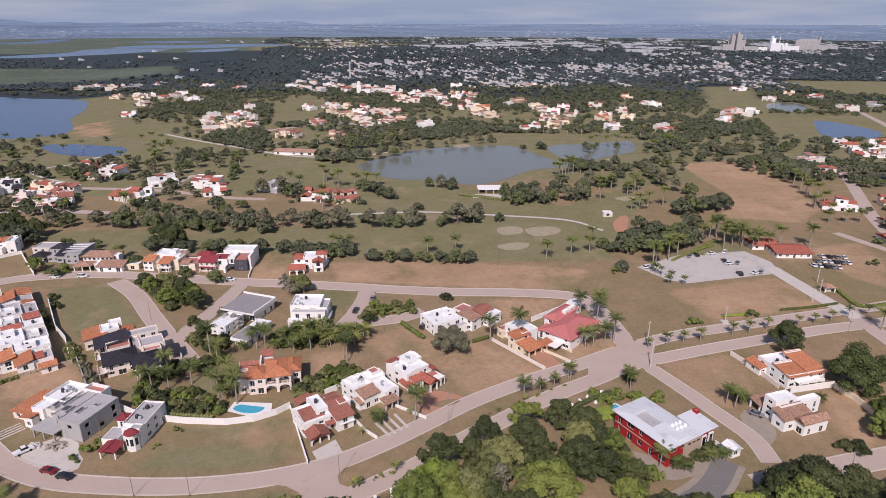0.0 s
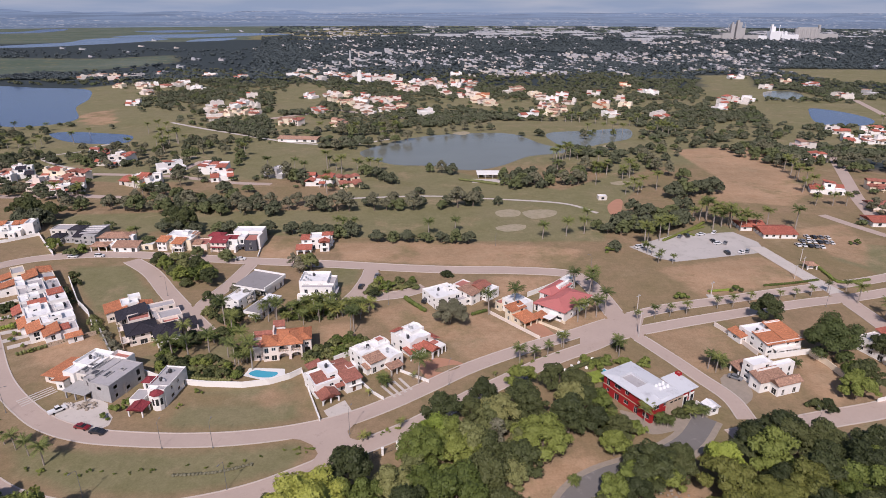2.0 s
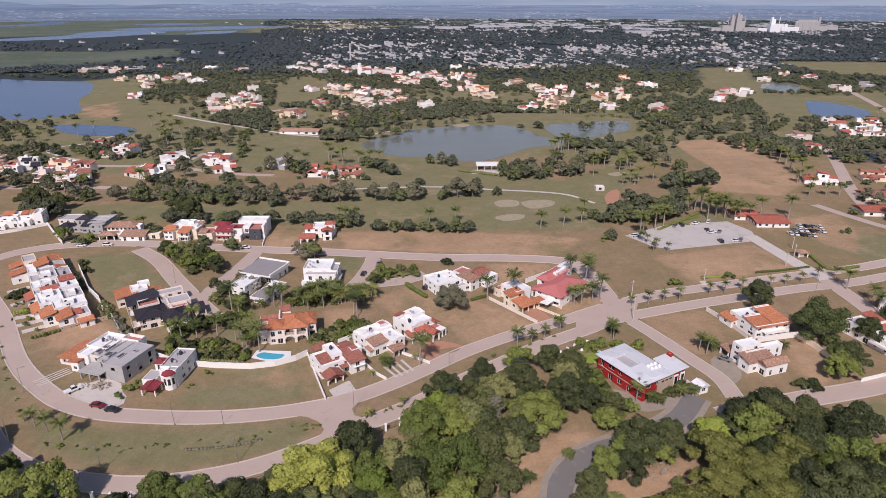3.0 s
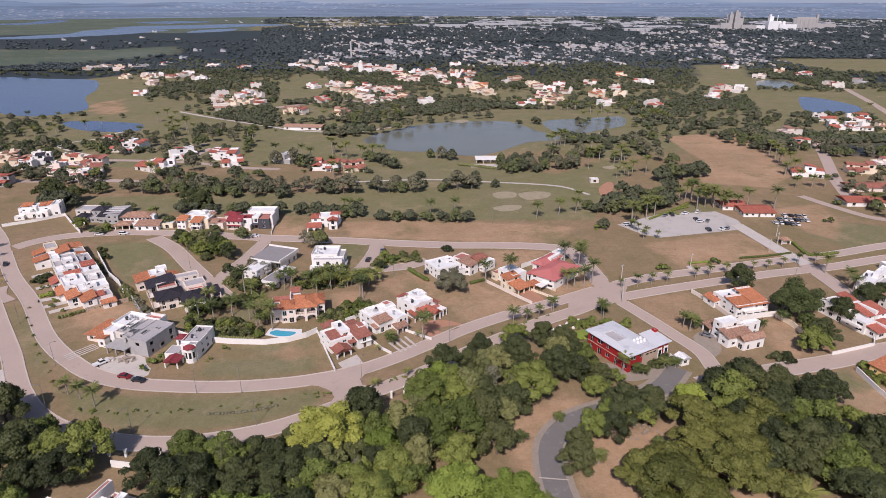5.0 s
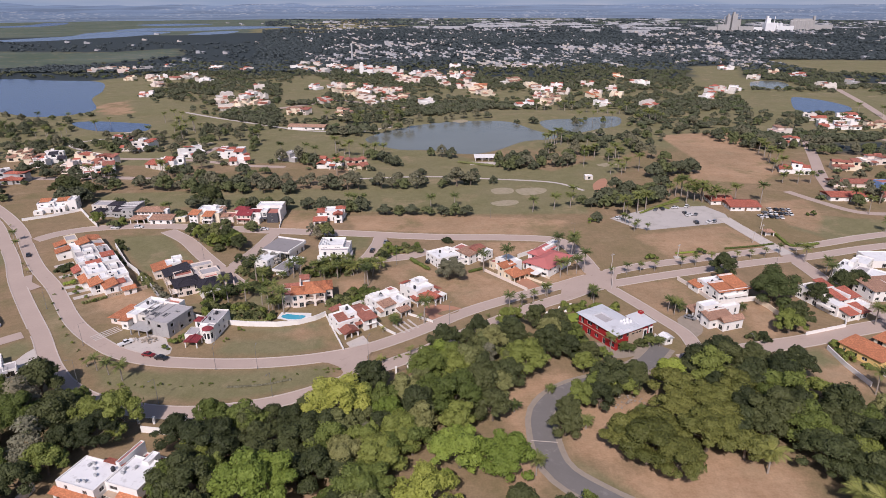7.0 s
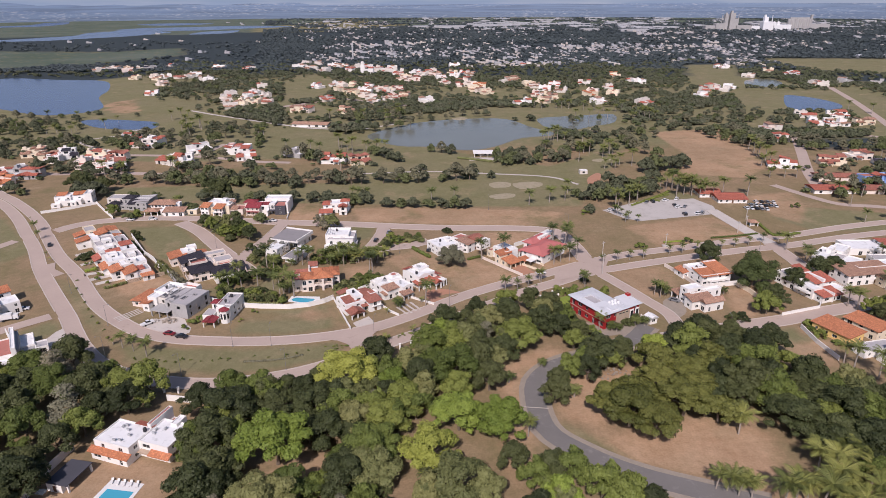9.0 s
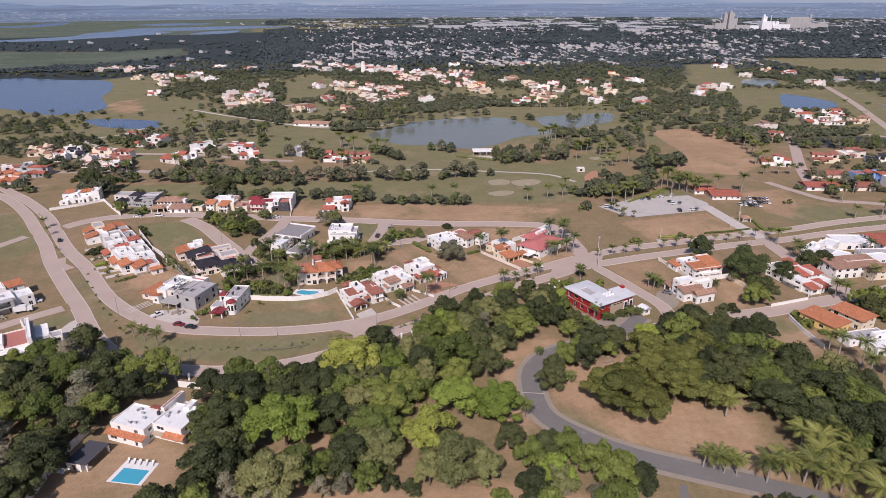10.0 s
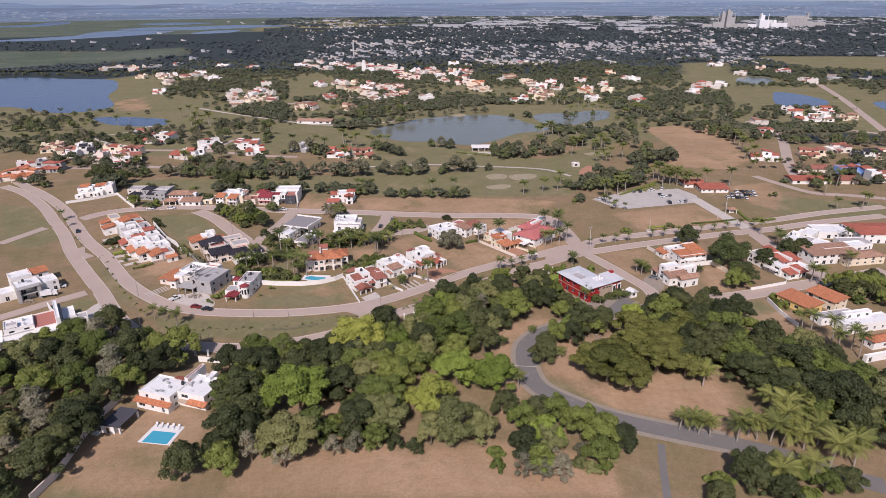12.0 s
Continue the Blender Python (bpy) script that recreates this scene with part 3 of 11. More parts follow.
def soft_cover(polys, px, py, soft):
    """1 well inside the outlines, 0 well outside, 0.5 on them."""
    out = np.zeros(len(px))
    for poly in polys:
        q = np.array(poly)
        near = np.where((px > q[:, 0].min() - soft) & (px < q[:, 0].max() + soft) & (py > q[:, 1].min() - soft) & (py < q[:, 1].max() + soft))[0]
        x, y = px[near], py[near]
        dist, odd = np.full(len(near), 1e9), np.zeros(len(near), bool)
        for (x1, y1), (x2, y2) in zip(np.roll(q, 1, 0), q):
            ex, ey = x2 - x1, y2 - y1
            t = np.clip(((x - x1) * ex + (y - y1) * ey) / (ex * ex + ey * ey + 1e-9), 0, 1)
            dist = np.minimum(dist, np.hypot(x - x1 - t * ex, y - y1 - t * ey))
            if y1 != y2:
                odd ^= ((y1 > y) != (y2 > y)) & (x < ex * (y - y1) / ey + x1)
        out[near] = np.maximum(out[near], np.clip(0.5 + np.where(odd, dist, -dist) / (2 * soft), 0, 1))
    return out


def ground():
    xs, ys = spaced(-4950, 4950, -230, 250, 3.0), spaced(-900, 4950, -60, 420, 3.0)
    gx, gy = np.meshgrid(xs, ys)
    px, py = gx.ravel(), gy.ravel()
    pz = np.zeros(len(px))
    nx, ny = len(xs), len(ys)
    i, j = np.meshgrid(np.arange(nx - 1), np.arange(ny - 1))
    a = (j * nx + i).ravel()
    faces = np.stack([a, a + 1, a + 1 + nx, a + nx], 1)
    me = bpy.data.meshes.new("ground")
    me.vertices.add(len(px))
    me.vertices.foreach_set("co", np.stack([px, py, pz], 1).ravel())
    me.loops.add(faces.size)
    me.loops.foreach_set("vertex_index", faces.ravel())
    me.polygons.add(len(faces))
    me.polygons.foreach_set("loop_start", np.arange(0, faces.size, 4))
    me.polygons.foreach_set("loop_total", np.full(len(faces), 4))
    me.update()
    for name, polys, soft in (("green", GREEN + OPEN[:5] + OPEN[6:], 6.0), ("bare", BARE, 6.5), ("marsh", MARSH, 20.0), ("wood", WOOD_AND_SHADE, 30.0)):
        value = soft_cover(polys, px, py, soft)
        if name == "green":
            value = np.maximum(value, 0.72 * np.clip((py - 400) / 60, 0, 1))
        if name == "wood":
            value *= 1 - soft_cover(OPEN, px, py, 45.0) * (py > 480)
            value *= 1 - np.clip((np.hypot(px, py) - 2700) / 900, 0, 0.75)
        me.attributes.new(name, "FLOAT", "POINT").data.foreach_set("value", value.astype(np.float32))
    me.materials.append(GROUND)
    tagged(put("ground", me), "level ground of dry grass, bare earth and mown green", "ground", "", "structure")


ground()

# ---- roads ----
INNER = [(-298.6, 318.1), (-281.0, 303.0), (-266.8, 291.7), (-244.5, 270.8), (-224.4, 249.4), (-206.2, 226.0), (-187.3, 202.7), (-166.5, 180.9), (-147.5, 157.7), (-137.3, 146.7),
         (-125.9, 137.0), (-113.5, 128.6), (-99.7, 123.6), (-84.8, 121.8), (-70.6, 121.4), (-56.6, 122.4), (-42.4, 125.2), (-28.5, 130.5), (-15.9, 138.6), (-4.2, 147.9), (7.5, 157.5),
         (20.0, 165.8), (33.0, 173.3), (46.4, 180.4), (66.1, 191.8), (88.0, 201.9), (112.4, 209.0), (151.3, 220.0), (183.1, 228.1), (217.7, 240.0), (263.5, 251.7)]
OUTER = [(-300.3, 306.8), (-282.0, 295.0), (-263.4, 279.3), (-242.4, 257.5), (-223.8, 235.0), (-204.4, 211.4), (-187.2, 187.7), (-167.6, 163.9), (-147.9, 140.8), (-139.0, 129.3),
         (-129.7, 118.0), (-118.8, 107.8), (-105.8, 100.3), (-90.8, 96.2), (-75.9, 95.0), (-61.1, 97.3), (-47.1, 102.2), (-34.3, 109.8), (-22.2, 118.5), (-8.6, 128.0), (7.0, 141.0), (18.1, 149.5),
         (29.4, 158.2), (39.1, 164.8), (51.9, 172.5), (63.5, 180.0), (83.5, 187.6), (106.9, 195.2), (143.6, 206.2), (173.1, 213.2), (208.9, 224.6), (252.6, 235.3)]
UPPER = [(-209.5, 237.5), (-202.4, 247.0), (-189.0, 254.4), (-164.2, 258.6), (-136.4, 256.7), (-92.6, 250.7), (-66.6, 248.3), (-46.1, 246.0), (-20.8, 242.5),
         (3.9, 240.3), (28.3, 239.9), (52.3, 237.2), (60.5, 230.5), (64.6, 213.5), (66.9, 192.6)]
LANE_A = [(-147.4, 250.9), (-131.6, 236.4), (-115.7, 216.2), (-100.8, 197.8), (-87.3, 181.9)]
LANE_B = [(-97.8, 195.7), (-95.7, 209.0), (-92.2, 224.0), (-89.3, 248.2)]
LANE_C = [(-33.2, 243.0), (-33.2, 232.6), (-35.7, 216.7), (-38.5, 207.1), (-38.2, 197.3)]
LANE_D = [(-37.8, 208.5), (-27.3, 211.9), (-17.1, 214.9), (-7.8, 221.5)]
CROSS = [(65.6, 187.5), (71.4, 176.8), (77.4, 164.5), (82.4, 153.2), (87.4, 141.6), (87.8, 131.1)]
EAST = [(80.1, 122.7), (95.3, 127.0), (111.0, 131.3), (129.6, 135.9), (149.9, 142.7), (164.7, 147.1), (201.8, 158.7)]
SIDE = [(164.1, 221.6), (164.7, 198.4), (165.1, 179.4), (168.1, 162.4), (170.6, 148.8)]
GATE = [(156.1, 269.6), (159.0, 247.3), (161.4, 231.1), (164.7, 216.2)]
DRIVE = [(76.2, 132.0), (66.7, 120.8), (52.9, 112.5), (40.6, 107.3), (32.7, 101.1), (27.9, 91.3), (28.7, 72.4), (37.9, 61.7), (50.0, 53.6),
         (65.0, 47.5), (79.3, 42.5), (92.5, 36.9), (102.5, 30.3), (112.2, 25.4)]
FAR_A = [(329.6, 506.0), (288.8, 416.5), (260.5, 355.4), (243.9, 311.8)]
FAR_B = [(218.3, 321.1), (225.9, 301.0), (236.9, 280.0), (255.4, 274.7), (274.6, 267.2)]
FAR_C = [(541.8, 807.8), (493.3, 673.8), (445.8, 555.8), (409.3, 467.6)]
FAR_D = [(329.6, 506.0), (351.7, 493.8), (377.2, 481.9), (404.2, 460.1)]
MID_A = [(-302.8, 357.5), (-271.0, 355.8), (-237.8, 358.5), (-201.1, 354.0)]
MID_B = [(-253.7, 413.3), (-222.5, 411.3), (-195.2, 407.6), (-172.1, 400.4), (-142.9, 390.1), (-117.3, 386.7)]
MID_C = [(-195.2, 407.6), (-192.6, 429.7), (-189.8, 453.8)]
MID_D = [(-279.1, 471.9), (-300.7, 503.0), (-288.9, 526.3)]
ESTATE_A = [(-193.5, 652.0), (-159.2, 686.4), (-128.5, 719.2), (-87.8, 683.6), (-44.1, 659.2)]
ESTATE_B = [(-153.2, 779.6), (-115.6, 795.6), (-71.3, 850.6), (-21.3, 904.9), (54.4, 818.4)]
CART_A = [(-286.4, 630.6), (-243.9, 598.1), (-204.7, 571.6), (-168.1, 547.0), (-128.2, 523.8), (-82.0, 519.3), (-49.7, 543.0)]
CART_B = [(-61.8, 353.0), (-10.9, 358.6), (31.6, 352.4), (72.7, 343.2), (89.7, 324.1)]
CART_C = [(-259.4, 422.9), (-291.8, 439.3), (-319.7, 464.0), (-304.6, 486.7), (-271.0, 496.5)]
TURN_W = [(-221.4, 222.9), (-226.5, 210.7), (-231.0, 199.3)]
NEIGHBOUR = [(-190.0, 106.0), (-175.2, 120.6), (-165.6, 130.6), (-154.6, 140.9)]

ROADS = (
        (INNER, 5.7, "pinkish block-paved boulevard carriageway", PAVING), (OUTER, 5.7, "pinkish block-paved boulevard carriageway", PAVING),
        (UPPER, 7.6, "pinkish paved residential street", PAVING), (LANE_A, 7.0, "pinkish paved side lane", PAVING), (LANE_B, 6.0, "pinkish paved side lane", PAVING),
        (LANE_C, 6.5, "pinkish paved side lane", PAVING), (LANE_D, 6.5, "pinkish paved side lane", PAVING), (CROSS, 5.2, "pinkish paved cross street", PAVING),
        (EAST, 7.0, "pinkish paved street past the villas", PAVING), (SIDE, 7.0, "pinkish paved side street", PAVING), (GATE, 7.0, "pale concrete club access road", CONCRETE),
        (DRIVE, 6.2, "worn grey asphalt driveway through the grove", ASPHALT), (FAR_A, 8.0, "pale paved street", PAVING), (FAR_B, 6.0, "pale paved street", PAVING),
        (FAR_C, 8.0, "pale dirt road", PAVING), (FAR_D, 7.0, "pale paved street", PAVING), (MID_A, 7.0, "paved street before the houses", PAVING),
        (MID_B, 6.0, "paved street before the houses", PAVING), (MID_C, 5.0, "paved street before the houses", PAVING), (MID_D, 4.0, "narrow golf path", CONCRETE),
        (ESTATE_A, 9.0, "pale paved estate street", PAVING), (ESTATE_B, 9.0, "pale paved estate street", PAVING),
        (CART_A, 4.0, "pale golf cart path", CONCRETE), (CART_B, 2.6, "pale golf cart path", CONCRETE), (CART_C, 2.6, "pale golf cart path", CONCRETE), (TURN_W, 6.0, "pinkish paved side street", PAVING), (NEIGHBOUR, 6.0, "pinkish paved side street", PAVING))
ROAD_LINES = [(np.array([(p.x, p.y) for p in curve_through(line, 1.5)]), width / 2) for line, width, *_ in ROADS]
for index, (line, width, what, material) in enumerate(ROADS):
    z = 0.03 + 0.004 * index
    tagged(ribbon("road", what, line, width, material, z), what, "road")
    if width >= 5.0 and index < 11:
        def opening(x, y, own=index):
            return any(k != own and np.min(np.hypot(pts[:, 0] - x, pts[:, 1] - y)) < half + 0.4 for k, (pts, half) in enumerate(ROAD_LINES))
        for side in (-1, 1):
            b = kerb_line(line, side * (width / 2 + 0.14), 0.36, 0.16, 1.5, opening)
            tagged(put("kerb", b.mesh("kerb", KERB)), "pale concrete kerb along the road", "kerb", "", "structure")

# paved links where the boulevard's two carriageways meet
for link in ([(-45.0, 124.2), (-30.0, 129.6), (-21.3, 133.8), (-22.8, 130.4), (-25.4, 128.5), (-26.9, 125.4), (-25.8, 122.4), (-22.5, 121.0), (-19.0, 121.9), (-26.0, 115.5), (-39.5, 106.8), (-37.3, 109.4),
              (-34.3, 112.8), (-33.4, 116.0), (-35.6, 119.4), (-39.3, 121.6), (-45.0, 122.4)],
             [(50.1, 182.4), (67.3, 195.0), (78.7, 198.0), (73.5, 185.4), (72.5, 178.0), (68.0, 180.5), (57.9, 176.0), (47.6, 170.8)],
             [(-187.2, 191.6), (-184.2, 194.6), (-179.6, 186.4), (-172.4, 181.6), (-175.0, 178.0), (-180.6, 183.6)]):
    sheet("junction", "pinkish block-paved opening between the carriageways", link, PAVING, 0.175, "road", 3.0, False)
tagged(ribbon("shoulder", "pale gravelly shoulder beside the driveway", DRIVE[:11], 9.6, SCRUB, 0.012), "", "shoulder")
sheet("parking_lot", "pale gravel parking lot", [(92.6, 269.7), (119.1, 286.2), (154.2, 291.9), (160.3, 276.6), (157.7, 262.6), (109.1, 250.3), (101.8, 254.8)],
      GRAVEL, 0.02, "parking lot", 6.0, False)

# ---- water and sand ----
sheet("water", "blue lake with grassy banks", [(-731.3, 869.1), (-709.3, 956.2), (-612.8, 935.4), (-531.1, 916.1), (-473.9, 818.2), (-446.5, 737.7), (-397.4, 651.4), (-410.0, 611.6),
      (-445.0, 605.3), (-517.4, 647.5), (-579.4, 658.3)] , BLUE_LAKE, 0.05, "lake", 8.0)
sheet("water", "narrow blue inlet", [(-376.8, 567.3), (-360.4, 577.0), (-319.7, 568.7), (-293.2, 557.8), (-283.3, 525.8), (-309.6, 520.7), (-344.7, 533.9)], BLUE_LAKE, 0.05, "lake", 8.0)
sheet("water", "grey-green golf course lake", [(-68.9, 479.3), (-60.6, 508.4), (-25.3, 551.9), (25.1, 572.7), (64.6, 569.2), (86.4, 522.8), (101.2, 501.9), (98.3, 484.9), (69.7, 473.6),
      (42.8, 439.7), (19.5, 426.2), (-11.9, 440.1), (-39.5, 444.3)], LAKE, 0.05, "lake", 8.0)
sheet("water", "grey-green golf course lake", [(99.0, 572.0), (142.0, 587.5), (182.3, 597.1), (172.6, 550.0), (145.4, 527.7), (111.3, 501.9), (99.5, 522.7)], LAKE, 0.05, "lake", 8.0)
sheet("water", "blue pond beside the villas", [(426.5, 710.7), (445.3, 736.1), (463.6, 709.2), (466.3, 661.1), (446.7, 627.3), (410.9, 612.4), (392.5, 633.5)], BLUE_LAKE, 0.05, "pond", 8.0)
sheet("water", "blue pond", [(510.7, 641.7), (531.5, 649.6), (547.3, 631.7), (498.5, 571.4), (494.0, 601.4)], BLUE_LAKE, 0.05, "pond", 8.0)
sheet("water", "grey pond", [(463.6, 894.6), (500.1, 908.0), (507.4, 877.5), (478.2, 823.7), (433.2, 819.4)], LAKE, 0.05, "pond", 10.0)
for lagoon in ([(-1626.3, 1959.0), (-1471.9, 2061.4), (-1418.0, 2207.6), (-1372.3, 2331.3), (-1438.4, 2562.9), (-1386.5, 2730.0), (-1128.3, 2631.3), (-1140.7, 2299.7), (-1224.6, 2141.4), (-1306.6, 2002.8)],
               [(-1439.4, 2786.7), (-1440.5, 3052.6), (-1259.6, 3138.0), (-1038.0, 3312.8), (-743.0, 3169.2), (-923.4, 2942.9), (-1103.8, 2745.0)],
               [(-2455.1, 3223.0), (-2295.6, 3502.0), (-2433.1, 3927.0), (-2370.9, 4057.7), (-2145.0, 3612.3), (-2128.3, 3243.8)],
               [(-964.7, 2393.8), (-991.8, 2638.2), (-890.0, 2756.4), (-849.8, 2492.1)], [(-1699.8, 3542.8), (-1603.7, 3757.1), (-1309.8, 3671.0), (-1441.8, 3373.6)],
               [(-3531.4, 4548.3), (-3326.4, 4832.0), (-2793.4, 4299.6), (-2909.9, 4015.2)]):
    sheet("water", "far pale blue lagoon in the marsh", lagoon, BLUE_LAKE, 0.08, "lagoon", 60.0)
# backdrop ring at the ground's edge: hills, with the haze in its glowing colour
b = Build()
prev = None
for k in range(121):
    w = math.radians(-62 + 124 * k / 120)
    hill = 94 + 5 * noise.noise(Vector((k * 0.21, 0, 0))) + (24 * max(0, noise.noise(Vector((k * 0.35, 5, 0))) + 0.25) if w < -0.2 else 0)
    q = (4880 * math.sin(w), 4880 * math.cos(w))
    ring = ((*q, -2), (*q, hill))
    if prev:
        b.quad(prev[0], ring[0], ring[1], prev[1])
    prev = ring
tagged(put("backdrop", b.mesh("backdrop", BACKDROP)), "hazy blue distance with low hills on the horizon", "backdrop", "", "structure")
for bunker in ([(30.0, 326.2), (37.6, 331.2), (44.5, 328.6), (42.8, 318.8), (32.7, 316.5)], [(46.0, 326.1), (57.5, 331.1), (66.1, 328.5), (62.8, 318.7), (49.9, 314.0)],
               [(27.9, 298.4), (36.8, 303.8), (45.1, 302.7), (42.6, 295.1), (32.4, 292.0)], [(136.5, 511.8), (146.1, 519.6), (149.9, 511.7), (141.8, 501.6)],
               [(-215.2, 471.4), (-204.8, 475.9), (-198.2, 466.8), (-208.6, 460.4)], [(113.4, 391.7), (125.0, 396.7), (129.1, 391.6), (117.9, 385.1)],
               [(8.1, 572.9), (19.7, 582.3), (25.1, 572.7), (16.4, 563.5)]):
    sheet("bunker", "pale sand bunker in mown grass", bunker, SAND, 0.06, "bunker", 3.0)


# ---- houses ----
SHARED = {}
KEEP_OFF = []
LOW = 0.82          # the storeys of this estate are low


def shared(key, make):
    if key not in SHARED:
        SHARED[key] = make()
    return SHARED[key]


def window_meshes(w, h):
    def frame_mesh():
        b = Build()
        for x0, x1, z0, z1 in ((0, 0.08, 0, h), (w - 0.08, w, 0, h), (0.08, w - 0.08, 0, 0.08), (0.08, w - 0.08, h - 0.08, h), (w / 2 - 0.03, w / 2 + 0.03, 0.08, h - 0.08)):
            b.box(x0, x1, 0, 0.08, z0, z1)
        return b.mesh("window", FRAME)

    def pane_mesh():
        b = Build()
        b.box(0.08, w - 0.08, 0.03, 0.05, 0.08, h - 0.08)
        return b.mesh("pane", GLASS)
    return shared(("w", w, h), frame_mesh), shared(("p", w, h), pane_mesh)


def door_mesh(w, h):
    def make():
        b = Build()
        b.box(0, w, 0, 0.06, 0, h)
        b.box(0.12, w - 0.12, -0.03, 0, 0.2, h * 0.45)
        b.box(0.12, w - 0.12, -0.03, 0, h * 0.52, h - 0.15)
        return b.mesh("door", DOOR)
    return shared(("d", w, h), make)


def house(name, label, a, b, category="house", group="houses"):
    """A house whose front edge runs from a to b; everything is laid out in its own axes."""
    ang = math.atan2(b[1] - a[1], b[0] - a[0])
    e = thing(name, label, category, a[0], a[1], math.degrees(ang), 0, group)
    return {"ob": e, "a": a, "ang": ang, "rng": random.Random(int(a[0] * 13 + a[1] * 7))}


def local(h, p):
    dx, dy = p[0] - h["a"][0], p[1] - h["a"][1]
    c, s = math.cos(h["ang"]), math.sin(h["ang"])
    return dx * c + dy * s, dy * c - dx * s


def span(h, p, q):
    (u0, v0), (u1, v1) = local(h, p), local(h, q)
    return min(u0, u1), max(u0, u1), min(v0, v1), max(v0, v1)


def span3(h, p, q, r):
    """A rectangle from its two front corners and one back corner."""
    (u0, v0), (u1, v1), (_, v2) = local(h, p), local(h, q), local(h, r)
    v = (v0 + v1) / 2
    return min(u0, u1), max(u0, u1), min(v, v2), max(v, v2)


def facade(b, p, d, n, length, z0, z1, holes, depth=0.22):
    """One wall face with openings that are cut through to their reveals. p: corner, d: along, n: outward."""
    us = sorted({0.0, length, *(x for ho in holes for x in ho[:2])})
    zs = sorted({z0, z1, *(x for ho in holes for x in ho[2:4])})

    def at(u, z, k=0.0):
        return (p[0] + d[0] * u - n[0] * k, p[1] + d[1] * u - n[1] * k, z)
    for i in range(len(us) - 1):
        for j in range(len(zs) - 1):
            um, zm = (us[i] + us[i + 1]) / 2, (zs[j] + zs[j + 1]) / 2
            if not any(o[0] < um < o[1] and o[2] < zm < o[3] for o in holes):
                b.quad(at(us[i], zs[j]), at(us[i + 1], zs[j]), at(us[i + 1], zs[j + 1]), at(us[i], zs[j + 1]))
    for u0, u1, za, zb in holes:
        b.quad(at(u0, za), at(u0, za, depth), at(u0, zb, depth), at(u0, zb))
        b.quad(at(u1, za, depth), at(u1, za), at(u1, zb), at(u1, zb, depth))
        b.quad(at(u0, za, depth), at(u0, za), at(u1, za), at(u1, za, depth))
        b.quad(at(u0, zb), at(u0, zb, depth), at(u1, zb, depth), at(u1, zb))


def block(h, rect, z1, z0=0.0, mat=None, roof=None, parapet=0.45, sides="FRLB", every=3.4, door=False, wide=False, glassy=0.0, plain_top=False, simple=False, blind=0.14, unglazed=False):
    """A storeyed block of a house: walls with cut openings, parapet, flat roof, windows and doors."""
    u0, u1, v0, v1 = rect
    z0, z1 = z0 * LOW, z1 * LOW
    mat, roof, rng, e = mat or WHITE, roof or ROOF_WHITE, h["rng"], h["ob"]
    b = Build()
    c, s = math.cos(h["ang"]), math.sin(h["ang"])
    um, vm = (u0 + u1) / 2, (v0 + v1) / 2
    KEEP_OFF.append((h["a"][0] + um * c - vm * s, h["a"][1] + um * s + vm * c, 0.5 * max(u1 - u0, v1 - v0)))
    floors = max(1, round((z1 - z0 - 0.2) / 2.55))
    fh = (z1 - z0 - (parapet if not plain_top else 0)) / floors
    faces = {"F": ((u0, v0), (1, 0), (0, -1), u1 - u0), "R": ((u1, v0), (0, 1), (1, 0), v1 - v0),
             "B": ((u1, v1), (-1, 0), (0, 1), u1 - u0), "L": ((u0, v1), (0, -1), (-1, 0), v1 - v0)}
    for key, (p, d, n, length) in faces.items():
        holes = []
        if key in sides and length > 2.6 and key != "B" and not (simple and key == "L"):
            count = max(1, int(length / (every + 3.8 if simple else every)))
            pitch = length / count
            for f in range(floors):
                for i in range(count):
                    if rng.random() < blind:
                        continue
                    is_door = door and key == "F" and f == 0 and i == count // 2
                    w = 1.1 if is_door else rng.choice([1.8, 2.4, 3.0]) if simple else rng.choice([1.0, 1.4, 1.4, 1.8, 2.4 if wide or rng.random() < glassy else 1.4])
                    w = min(w, pitch - 0.6)
                    tall = rng.random() < 0.25 + glassy
                    sill, hh = (0.05, 2.0) if is_door or tall else (0.6, 1.5) if simple else (0.8, 1.2)
                    hh = min(hh, fh - sill - 0.3)
                    c = pitch * (i + 0.5)
                    z = z0 + fh * f + sill
                    holes.append((c - w / 2, c + w / 2, z, z + hh, is_door))
        facade(b, p, d, n, length, z0, z1, [o[:4] for o in holes])
        for ua, ub, za, zb, is_door in holes:
            w, hh = round(ub - ua, 1), round(zb - za, 1)
            m = Matrix(((d[0], -n[0], 0, p[0] + d[0] * ua - n[0] * 0.12), (d[1], -n[1], 0, p[1] + d[1] * ua - n[1] * 0.12), (0, 0, 1, za), (0, 0, 0, 1)))
            m = m @ Matrix.Diagonal(((ub - ua) / w, 1, (zb - za) / hh, 1))
            if unglazed:
                continue
            if is_door:
                put("door", door_mesh(w, hh), e, m)
            else:
                fm, pm = window_meshes(w, hh)
                if simple:
                    put("window", pm, e, m)
                else:
                    put("pane", pm, put("window", fm, e, m))
    if not plain_top:
        t = 0.2
        o = [(u0, v0), (u1, v0), (u1, v1), (u0, v1)]
        i4 = [(u0 + t, v0 + t), (u1 - t, v0 + t), (u1 - t, v1 - t), (u0 + t, v1 - t)]
        for k in range(4):
            j = (k + 1) % 4
            b.quad((*o[k], z1), (*o[j], z1), (*i4[j], z1), (*i4[k], z1))
            b.quad((*i4[k], z1), (*i4[j], z1), (*i4[j], z1 - parapet), (*i4[k], z1 - parapet))
        r = Build()
